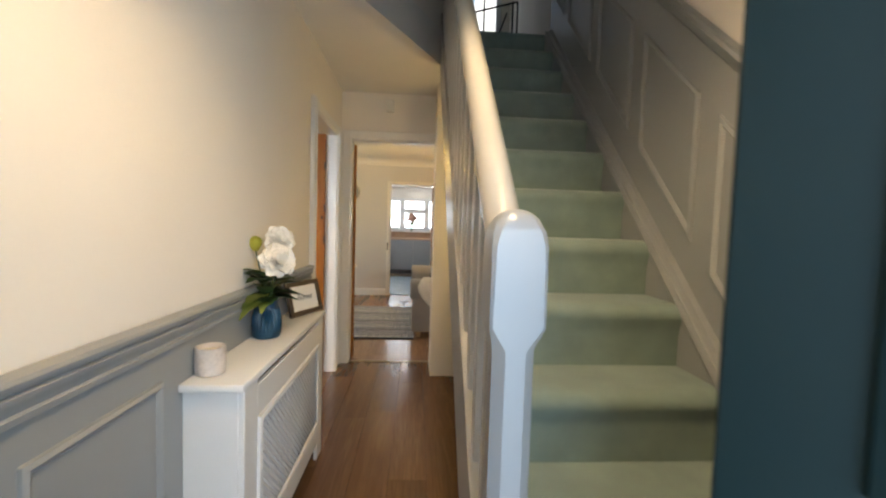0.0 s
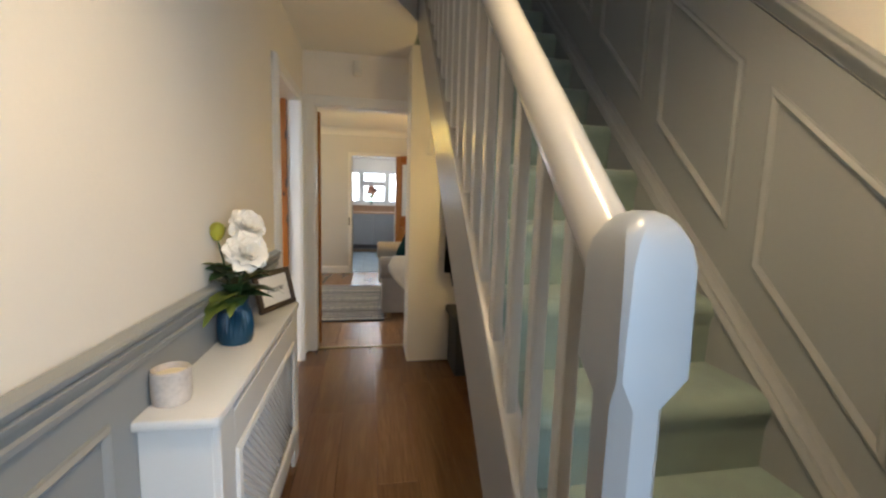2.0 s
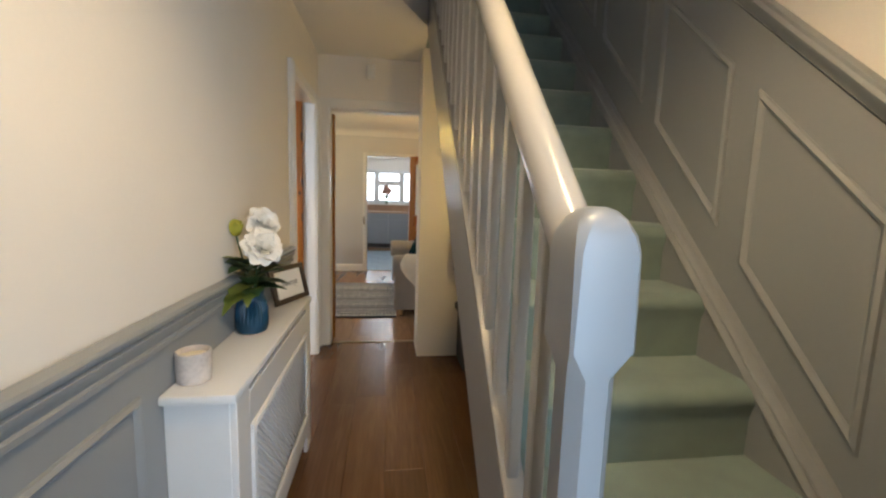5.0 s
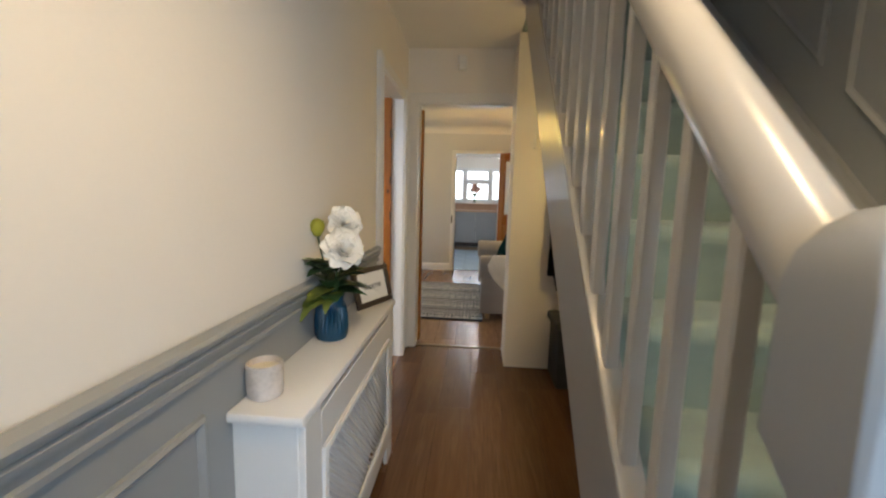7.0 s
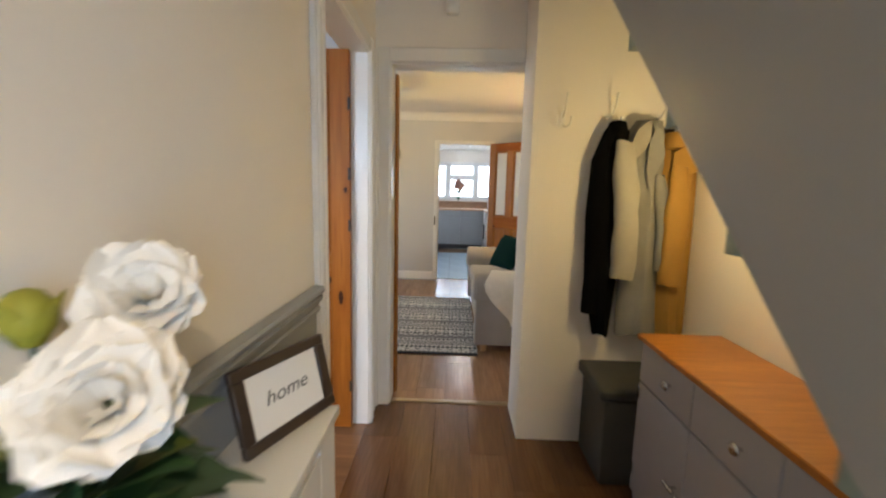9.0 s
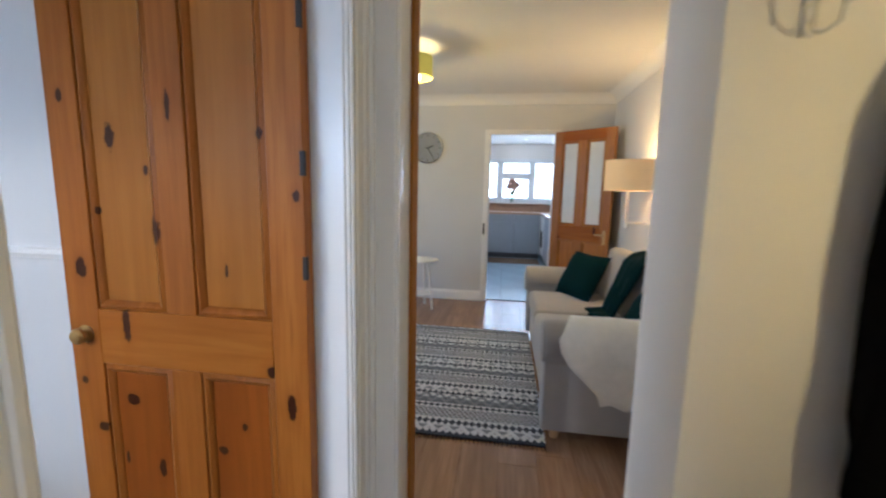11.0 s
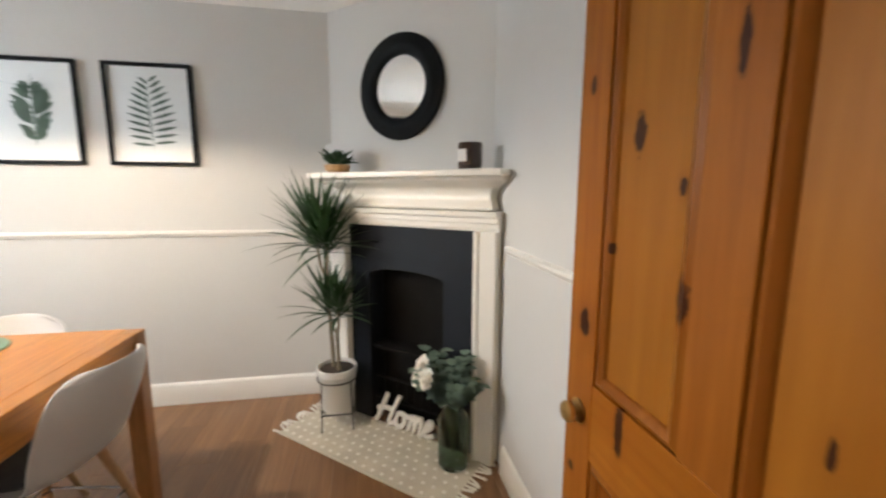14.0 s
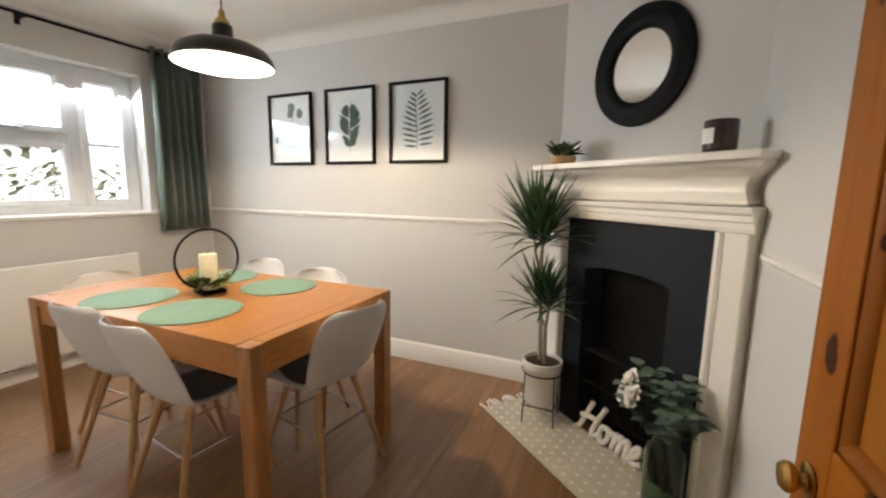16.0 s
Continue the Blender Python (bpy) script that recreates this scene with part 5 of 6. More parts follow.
part("window_frame", boxes((-0.03, 0.03, -0.70, -0.64, 0, 1.2), (-0.03, 0.03, 0.64, 0.70, 0, 1.2), (-0.03, 0.03, -0.03, 0.03, 0.06, 1.14), (-0.03, 0.03, -0.64, 0.64, 0, 0.06), (-0.03, 0.03, -0.64, 0.64, 1.14, 1.2), bevel=0.004), UPVC, lwin)

# ---- kitchen ----
ky = 10.72


def base_unit(name, x0, x1, y0, y1, faces, label):
    t = thing(name, label, "cabinet", "kitchen units", at=(0, 0, 0))
    part("body", boxes((x0, x1, y0 + (0.02 if faces == "y" else 0), y1, 0.10, 0.885)), CABGREY, t, "", False)
    part("plinth", boxes((x0, x1, y0 + (0.06 if faces == "y" else 0), y1, 0.0, 0.10)) if faces == "y" else boxes((x0 + 0.06, x1, y0, y1, 0, 0.10)), surf("dark_plinth", (0.10, 0.10, 0.11), 0.5), t, "dark plinth", False)
    if faces == "y":
        part("drawer_front", boxes((x0 + 0.004, x1 - 0.004, y0, y0 + 0.02, 0.735, 0.88), bevel=0.003), CABGREY, t)
        part("door", boxes((x0 + 0.004, x1 - 0.004, y0, y0 + 0.02, 0.105, 0.725), bevel=0.003), CABGREY, t)
    return t


for k in range(4):
    base_unit("kitchen_unit", -1.55 + 0.52 * k, -1.035 + 0.52 * k, ky, 11.28, "y", "blue-grey kitchen base unit under the window")
for k in range(3):
    t = base_unit("kitchen_unit", 0.55, 1.12, 10.10 - 0.60 * k - 0.6, 10.10 - 0.60 * k, "x", "blue-grey kitchen base unit along the side wall")
wt = thing("worktop", "pale beech worktop over the kitchen units", "worktop", at=(0, 0, 0))
BLOCK = surf("pale_beech_worktop", (0.50, 0.33, 0.22), 0.35, 0.06, 4, 60, 0.05)
part("window_run", boxes((-1.58, 1.16, ky - 0.02, 11.29, 0.887, 0.925), bevel=0.004), BLOCK, wt)
part("side_run", boxes((0.53, 1.16, 8.2, ky - 0.022, 0.887, 0.925), bevel=0.004), BLOCK, wt)
ov = thing("oven", "white built-under oven with a dark glass door", "oven", at=(0.545, 10.12, 0))
part("body", boxes((0.01, 0.55, 0.0, 0.58, 0.11, 0.88)), COVER, ov, "", False)
part("door", boxes((-0.012, 0.012, 0.01, 0.57, 0.14, 0.74), bevel=0.006), COVER, ov)
part("oven_window", boxes((-0.015, -0.011, 0.09, 0.49, 0.28, 0.60)), BLACK, ov, "dark glass", False)
part("control_panel", boxes((-0.012, 0.012, 0.01, 0.57, 0.75, 0.875), bevel=0.004), COVER, ov)
single("splashback_tiles", boxes((-1.58, -0.86, 11.285, 11.299, 0.925, 1.12), (-0.86, 1.16, 11.285, 11.299, 0.925, 1.10)), surf("terracotta_splashback", (0.50, 0.33, 0.22), 0.4, 0.1, 10), "warm terracotta splashback below the kitchen window", "tiles", kind="structure")
kw = thing("window_3", "white kitchen window with small top lights", "window", at=(0.15, 11.33, 1.12), kind="structure")
part("window_frame", boxes((-1.0, -0.94, -0.03, 0.03, 0, 0.91), (0.94, 1.0, -0.03, 0.03, 0, 0.91), (-0.94, 0.94, -0.03, 0.03, 0, 0.06), (-0.94, 0.94, -0.03, 0.03, 0.85, 0.91), (-0.50, -0.43, -0.03, 0.03, 0.06, 0.85), (0.17, 0.24, -0.03, 0.03, 0.06, 0.85), (-0.43, 0.17, -0.03, 0.03, 0.52, 0.58), bevel=0.004), UPVC, kw)
for x0, x1, z0, z1 in ((-0.94, -0.50, 0.06, 0.85), (0.24, 0.94, 0.06, 0.85), (-0.43, 0.17, 0.06, 0.52), (-0.43, 0.17, 0.58, 0.85)):
    part("sash", boxes((x0, x0 + 0.035, -0.05, 0.02, z0, z1), (x1 - 0.035, x1, -0.05, 0.02, z0, z1), (x0 + 0.035, x1 - 0.035, -0.05, 0.02, z0, z0 + 0.035), (x0 + 0.035, x1 - 0.035, -0.05, 0.02, z1 - 0.035, z1), bevel=0.004), UPVC, kw)
part("window_sill", boxes((-1.0, 1.0, -0.16, -0.03, -0.03, 0.0), bevel=0.004), TRIM, kw)
single("backdrop", boxes((-4, 4, 14.0, 14.02, -0.2, 4.0)), DAYGLOW, "bright overcast daylight behind the kitchen window", "backdrop", kind="structure", smooth=False)
kv = thing("flower_vase", "glass vase of coral flowers on the kitchen sill", "vase", at=(-0.05, 11.22, 1.12))
part("vase", turned([(0.03, 0), (0.035, 0.05), (0.025, 0.12), (0.03, 0.14)], 16), GREENGLASS, kv)
bm = bmesh.new()
for k in range(9):
    a = k * 2.4
    blossom(bm, (0.10 * math.cos(a) * (k / 9) ** 0.5, 0.05 * math.sin(a), 0.36 + 0.07 * math.cos(k)), 0.06, rnd, (0, -1, 0.4))
part("blossom", bm, surf("coral_petal", (0.72, 0.46, 0.36), 0.8, 0.1, 20), kv, "coral flowers")
bm = bmesh.new()
for k in range(12):
    a = k * 2.4
    leaf(bm, (0, 0, 0.13), (math.cos(a), math.sin(a) * 0.6, 1.2), 0.2, 0.04)
    rod(bm, (0, 0, 0.10), (0.08 * math.cos(a), 0.03 * math.sin(a), 0.34), 0.003, n=5)
part("foliage", bm, LEAFLIGHT, kv)
kp = thing("potted_plant", "small leafy plant in a terracotta pot in the kitchen", "plant", at=(0.80, 11.0, 0.926))
part("pot", turned([(0.06, 0), (0.075, 0.12), (0.07, 0.12)], 18), surf("terracotta", (0.45, 0.18, 0.09), 0.8, 0.1, 10), kp, "terracotta pot")
bm = bmesh.new()
for k in range(60):
    a, el = rnd.uniform(0, 6.28), rnd.uniform(-0.2, 1.2)
    rr = rnd.uniform(0.02, 0.09)
    leaf(bm, (rr * math.cos(a), rr * math.sin(a), rnd.uniform(0.12, 0.45)), (math.cos(a), math.sin(a), el), 0.09, 0.05)
part("foliage", bm, LEAFLIGHT, kp)
single("kitchen_mat", boxes((-0.9, 0.5, 10.05, 10.68, -0.004, 0.006), bevel=0.002), surf("brown_coir_mat", (0.13, 0.085, 0.05), 0.95, 0.2, 12, 200, 0.8), "dark brown mat before the kitchen units", "mat")
for x, y in ((0.15, 9.2), (0.15, 10.4), (-0.8, 9.8)):
    sp_ = thing("spotlight", "lit recessed ceiling spotlight", "lamp", "kitchen spotlights", at=(x, y, 2.32))
    part("rim", turned([(0.05, 0), (0.05, -0.006), (0.036, -0.008), (0.034, -0.002)], 20, closed=False), CHROME, sp_)
    part("lens", turned([(0.034, -0.001), (0.034, -0.004)], 20), BULB, sp_)

# ---- dining room ----
DSK = [(0, 0), (0.02, 0), (0.02, 0.105), (0.016, 0.112), (0.016, 0.120), (0.008, 0.136), (0, 0.142)]
RAIL = [(0, 0), (0.010, 0.003), (0.012, 0.012), (0.020, 0.020), (0.018, 0.030), (0.010, 0.036), (0, 0.038)]
DCOVE = [(0, 0), (0.09, 0), (0.068, -0.010), (0.040, -0.028), (0.018, -0.055), (0.010, -0.082), (0, -0.09)]
cw = W0 + U * 1.15
trim("baseboard_dining_west", DSK, [(WEST, 2.70, 0), (WEST, FRONT, 0)], TRIM, "white dining room skirting board")
trim("baseboard_dining_front", DSK, [(WEST, FRONT, 0), (DW - 0.012, FRONT, 0)], TRIM, "white skirting board below the window")
trim("baseboard_dining_north", DSK, [(DW - 0.012, NORTH, 0), (cw.x + 0.22, NORTH, 0)], TRIM, "white skirting board behind the door")
trim("trim_dado_dining_west", RAIL, [(WEST, 2.715, 1.068), (WEST, FRONT, 1.068)], TRIM, "white dado rail below the prints")
trim("trim_dado_dining_front", RAIL, [(WEST, FRONT, 1.068), (WX0 - 0.03, FRONT, 1.068)], TRIM, "white dado rail by the curtain")
trim("trim_dado_dining_north", RAIL, [(DW - 0.012, NORTH, 1.068), (cw.x + 0.20, NORTH, 1.068)], TRIM, "white dado rail behind the door")
trim("trim_cove_dining", DCOVE, [(DW - 0.012, NORTH, DCEIL), (cw.x, NORTH, DCEIL), (WEST, 2.73, DCEIL), (WEST, FRONT, DCEIL), (DW - 0.012, FRONT, DCEIL)], CEILING, "white plaster cove of the dining room")

# fireplace, built in the chimney wall's own frame: x along the wall, y out of the wall is negative
FP = Matrix.Translation(W0) @ Matrix.Rotation(math.atan2(U.y, U.x), 4, "Z")
fp = thing("fireplace", "white painted timber fire surround with a dark slate inset", "fireplace", at=FP)
SURROUND = surf("white_surround_paint", (0.84, 0.81, 0.75), 0.28, 0.012, 0.8, 50, 0.04)
part("pilaster", boxes((1.10, 1.205, -0.185, 0.0, 0, 1.165), bevel=0.004), SURROUND, fp)
for x0, x1 in ((1.092, 1.122), (0.248, 0.278)):
    part("pilaster_bead", boxes((x0, x1, -0.192, -0.14, 0.0, 1.163), (x0 + 0.006, x1 - 0.006, -0.197, -0.19, 0.0, 1.163), bevel=0.003), SURROUND, fp, "raised inner bead")
part("pilaster", boxes((0.165, 0.27, -0.185, 0.0, 0, 1.165), bevel=0.004), SURROUND, fp)
part("architrave", prism([(0.15, y, z) for y, z in ((0, 1.165), (-0.185, 1.165), (-0.192, 1.18), (-0.192, 1.20), (-0.205, 1.205), (-0.205, 1.225), (-0.220, 1.235), (-0.222, 1.256), (0, 1.258))], (1.07, 0, 0)), SURROUND, fp, "stepped moulding", False)
OGEE = [(-0.10, 0.0), (0.010, 0.0), (0.022, 0.006), (0.026, 0.016), (0.018, 0.030), (0.006, 0.044), (0.001, 0.060), (0.003, 0.078), (0.014, 0.096), (0.036, 0.112), (0.064, 0.124), (0.088, 0.134), (0.102, 0.146), (0.104, 0.156), (-0.10, 0.156)]
part("frieze", swept(OGEE, [(1.152, 0.0, 1.258), (1.152, -0.145, 1.258), (0.215, -0.145, 1.258), (0.215, 0.0, 1.258)]), SURROUND, fp, "curved cream ogee frieze")
part("mantel_shelf", boxes((0.105, 1.27, -0.30, 0.0, 1.415, 1.445), bevel=0.006, seg=2), SURROUND, fp, "white mantel shelf")
sl = boxes((0.27, 0.415, -0.15, -0.02, 0, 1.165), (0.905, 1.10, -0.15, -0.02, 0, 1.165), (0.415, 0.905, -0.15, -0.02, 0.93, 1.165))
part("slate_inset", sl, SLATE, fp, "dark slate grey inset", False)
part("arch", prism([(x, -0.148, z) for x, z in [(0.415, 0.93), *[(0.66 - 0.245 * math.cos(math.pi * i / 14), 0.885 + 0.040 * math.sin(math.pi * i / 14)) for i in range(15)], (0.905, 0.93)]], (0, 0.1, 0)), SLATE, fp, "", False)
part("fireback", boxes((0.40, 0.92, -0.018, -0.004, 0, 0.95)), SOOT, fp, "sooty fireback", False)
for x in (0.405, 0.906):
    part("firebox_cheek", boxes((x, x + 0.009, -0.14, -0.02, 0, 0.93)), SOOT, fp, "", False)
gr = bmesh.new()
for k in range(9):
    rod(gr, (0.46 + 0.05 * k, -0.12, 0.14), (0.46 + 0.05 * k, -0.12, 0.27), 0.006, n=6)
for z in (0.14, 0.27):
    rod(gr, (0.43, -0.12, z), (0.89, -0.12, z), 0.008, n=6)
part("grate", gr, SOOT, fp, "iron fire grate")
part("ledge", boxes((0.42, 0.90, -0.13, -0.02, 0.44, 0.46), bevel=0.003), SOOT, fp)


def on_fire(u, n, z, rot=0.0):
    """A pose in the room from a place along the chimney wall, its distance from it and a height."""
    return FP @ pose(u, -n, z, 0, 0, rot)


mr = thing("round_mirror", "round mirror in a broad stepped black frame", "mirror", at=FP @ pose(0.55, -0.002, 1.905, 90, 0, 0))
part("frame", turned([(0.272, 0.0), (0.280, 0.010), (0.276, 0.026), (0.262, 0.033), (0.238, 0.034), (0.232, 0.038), (0.205, 0.040), (0.182, 0.034), (0.168, 0.022), (0.165, 0.008)], 64, closed=False), BLACK, mr)
part("mirror_glass", turned([(0.170, 0.006), (0.170, 0.012)], 64), MIRROR, mr, "silvered mirror glass")

cd = thing("candle_jar", "brown glass candle jar with a pale label on the mantel", "candle", at=on_fire(1.06, 0.17, 1.446) @ Matrix.Diagonal((1.22, 1.22, 1.22, 1)))
part("jar", turned([(0.040, 0), (0.044, 0.004), (0.046, 0.02), (0.046, 0.095), (0.043, 0.100), (0.040, 0.098)], 28, closed=True), surf("amber_brown_glass", (0.030, 0.012, 0.007), 0.15, 0.1, 10, coat=0.5), cd)
lb = bmesh.new()
for k in range(10):
    a0, a1 = radians(-160 + 8 * k), radians(-160 + 8 * (k + 1))
    vs = [lb.verts.new((0.0465 * math.cos(a), 0.0465 * math.sin(a), z)) for a, z in ((a0, 0.03), (a1, 0.03), (a1, 0.075), (a0, 0.075))]
    lb.faces.new(vs)
part("label", lb, PAPER, cd, "pale paper label")
tr = thing("succulent_bowl", "glass terrarium of succulents in a wooden bowl on the mantel", "plant", at=on_fire(0.215, 0.17, 1.446) @ Matrix.Diagonal((1.35, 1.35, 1.4, 1)))
part("bowl", turned([(0.034, 0), (0.050, 0.012), (0.054, 0.032), (0.050, 0.034)], 24), BEECH, tr, "pale wooden bowl")
bm = bmesh.new()
for k in range(46):
    a, el = rnd.uniform(0, 6.28), rnd.uniform(0.1, 1.4)
    r0 = rnd.uniform(0.0, 0.035)
    leaf(bm, (r0 * math.cos(a), r0 * math.sin(a), 0.03 + rnd.uniform(0, 0.025)), (math.cos(a), math.sin(a), el), rnd.uniform(0.045, 0.075), 0.026, 0.1, 0.5, 3)
part("succulent", bm, LEAF, tr)
part("glass_dome", turned([(0.050, 0.034), (0.062, 0.060), (0.058, 0.090), (0.040, 0.112)], 24, closed=False), glassy("thin_dome_glass"), tr)

# hearth rug with raised dots and a tasselled end
hr_ = thing("hearth_rug", "beige woven hearth mat with white dots and tassels", "rug", at=on_fire(0, 0, 0))
BEIGE = surf("beige_weave", (0.62, 0.575, 0.48), 0.95, 0.08, 8, 260, 0.9)
DOT = surf("white_tuft", (0.84, 0.81, 0.74), 0.95, 0.05, 10, 200, 0.8)
part("weave", boxes((0.07, 1.16, -0.545, -0.155, 0.001, 0.012), bevel=0.003), BEIGE, hr_)
db = bmesh.new()
for i in range(19):
    for j in range(7):
        u, n_ = 0.10 + 0.057 * i + (0.0285 if j % 2 else 0), 0.18 + 0.055 * j
        if u < 1.14:
            g = bmesh.ops.create_cone(db, cap_ends=True, segments=8, radius1=0.011, radius2=0.008, depth=0.004)
            bmesh.ops.translate(db, verts=g["verts"], vec=(u, -n_, 0.0135))
tagged(part("dots", db, DOT, hr_, "rows of white tufted dots"), kind="stuff")
for k in range(14):
    y = -0.17 - 0.028 * k
    for s, e in ((0.075, -1), (1.155, 1)):
        part("tassel", rod(bmesh.new(), (s, y, 0.008), (s + e * rnd.uniform(0.05, 0.075), y + rnd.uniform(-0.02, 0.02), 0.006), 0.005, 0.007, 6), DOT, hr_, "cream tassel")

sg = thing("word_sign", "white cut-out script sign leaning on the hearth", "sign", at=on_fire(0.645, 0.178, 0.016))
H_STEM = [(0.05, 0.15), (0.2, -0.05), (0.42, 0.7), (0.72, 2.0)]
H_BAR = [(0.15, 0.85), (0.8, 1.12), (1.55, 1.0)]
H_TAIL = [(1.75, 2.05), (1.45, 1.1), (1.22, 0.2), (1.45, -0.08), (1.75, 0.3)]
LETTER_O = [(2.3, 0.95), (1.95, 1.05), (1.75, 0.45), (2.05, -0.08), (2.45, 0.2), (2.5, 0.75), (2.25, 1.0), (2.7, 0.8), (2.85, 0.95)]
LETTER_M = [(2.82, 1.05), (2.98, 0.9), (2.86, -0.1), (2.98, 0.6), (3.25, 1.12), (3.42, 0.8), (3.3, -0.1), (3.42, 0.6), (3.7, 1.12), (3.88, 0.8), (3.78, 0.05), (4.0, 0.0), (4.25, 0.4)]
LETTER_E = [(4.2, 0.4), (4.65, 0.6), (4.6, 1.08), (4.3, 1.0), (4.15, 0.4), (4.4, -0.1), (4.95, 0.3)]


def script(strokes, scale, thick, material, parent, m):
    """Joined handwriting cut from board: each stroke a smooth round-edged band."""
    cu = bpy.data.curves.new("letters", "CURVE")
    cu.dimensions, cu.bevel_depth, cu.bevel_resolution, cu.use_fill_caps = "3D", thick, 2, True
    for st in strokes:
        sp = cu.splines.new("NURBS")
        sp.points.add(len(st) - 1)
        for p, (x, y) in zip(sp.points, st):
            p.co = (scale * (x + 0.12 * y - 2.5), scale * y, 0, 1)
        sp.order_u, sp.use_endpoint_u, sp.resolution_u = 3, True, 6
    tmp = bpy.data.objects.new("letters", cu)
    me = bpy.data.meshes.new_from_object(tmp)
    bpy.data.objects.remove(tmp)
    me.materials.append(material)
    ob = new("letters", me)
    ob.parent, ob.matrix_local = parent, m
    return tagged(ob, "white wooden script lettering reading Home")


script((H_STEM, H_BAR, H_TAIL, LETTER_O, LETTER_M, LETTER_E), 0.083, 0.0145, TRIM, sg, pose(0.02, 0.0, 0.012, 80, 0, 0))

gv = thing("floor_vase", "tall green glass vase of eucalyptus on the hearth", "vase", at=on_fire(1.04, 0.27, 0.013))
part("vase", turned([(0.060, 0), (0.072, 0.006), (0.076, 0.03), (0.076, 0.235), (0.070, 0.265), (0.052, 0.290), (0.047, 0.32), (0.053, 0.335), (0.049, 0.335), (0.043, 0.318), (0.047, 0.288), (0.065, 0.262), (0.071, 0.235), (0.071, 0.03), (0.055, 0.012)], 32), GREENGLASS, gv, "green bottle glass")
bm, sb = bmesh.new(), bmesh.new()
for k in range(24):
    a = rnd.uniform(0, 6.28)
    sp = rnd.uniform(0.05, 0.16)
    tip = Vector((sp * math.cos(a) - 0.03, sp * math.sin(a) * 0.8 - 0.03, rnd.uniform(0.39, 0.57)))
    rod(sb, (0, 0, 0.06), (tip.x * 0.3, tip.y * 0.3, 0.33), 0.002, n=5)
    rod(sb, (tip.x * 0.3, tip.y * 0.3, 0.33), tip, 0.002, n=5)
    for i in range(16):
        t = i / 15
        p = Vector((tip.x * 0.3, tip.y * 0.3, 0.33)).lerp(tip, t)
        aa = i * 2.4 + k
        leaf(bm, p, (math.cos(aa), math.sin(aa), 0.35), rnd.uniform(0.050, 0.075), 0.056, 0.2, 0.2, 4)
part("foliage", bm, EUCALYPTUS, gv, "grey-green eucalyptus leaves")
part("stems", sb, LEAF, gv)
for c in ((-0.13, -0.05, 0.50), (-0.165, -0.04, 0.42), (-0.07, -0.11, 0.47)):
    bm = bmesh.new()
    blossom(bm, c, 0.045, rnd, (-0.5, -0.8, 0.4))
    part("blossom", bm, PETAL, gv, "white flower")

# dracaena in its white pot on a wire stand
px, py = -2.868, 2.752
dr = thing("dracaena", "branching dracaena in a white pot on a wire stand", "plant", at=Matrix.Translation((px, py, 0.0)) @ Matrix.Diagonal((0.95, 0.95, 1, 1)))
part("pot", turned([(0.086, 0.115), (0.092, 0.12), (0.112, 0.325), (0.117, 0.330), (0.117, 0.366), (0.108, 0.366), (0.104, 0.335)], 32), POTWHITE, dr, "white ceramic pot")
part("soil", turned([(0.103, 0.34), (0.103, 0.348), (0.03, 0.352)], 24), SOIL, dr)
ws = bmesh.new()
for k in range(4):
    a = radians(45 + 90 * k)
    c, s = math.cos(a), math.sin(a)
    rod(ws, (0.128 * c, 0.128 * s, 0.004), (0.117 * c, 0.117 * s, 0.30), 0.004, n=6)
    b = radians(135 + 90 * k)
    rod(ws, (0.121 * c, 0.121 * s, 0.110), (0.121 * math.cos(b), 0.121 * math.sin(b), 0.110), 0.004, n=6)
for k in range(24):
    a, b = 2 * math.pi * k / 24, 2 * math.pi * (k + 1) / 24
    rod(ws, (0.117 * math.cos(a), 0.117 * math.sin(a), 0.30), (0.117 * math.cos(b), 0.117 * math.sin(b), 0.30), 0.004, n=6)
part("stand", ws, IRON, dr, "thin grey wire stand")
BARK = surf("pale_cane_bark", (0.24, 0.20, 0.14), 0.9, 0.15, 30, 90, 0.6)


def cane(points, r0, r1):
    """A ringed stem through a few points, thinner towards its tip."""
    bm = bmesh.new()
    rings, steps = [], 8
    total = steps * (len(points) - 1)
    for seg, (p, q) in enumerate(zip(points, points[1:])):
        for i in range(steps + (seg == len(points) - 2)):
            t = (seg * steps + i) / total
            r = (r0 + (r1 - r0) * t) * (1.07 if i % 2 else 0.96)
            c = Vector(p).lerp(Vector(q), i / steps)
            rings.append([bm.verts.new(c + Vector((r * math.cos(2 * math.pi * k / 10), r * math.sin(2 * math.pi * k / 10), 0))) for k in range(10)])
    for p, q in zip(rings, rings[1:]):
        for k in range(10):
            bm.faces.new((p[k], p[(k + 1) % 10], q[(k + 1) % 10], q[k]))
    part("cane", bm, BARK, dr, "slender ringed cane")


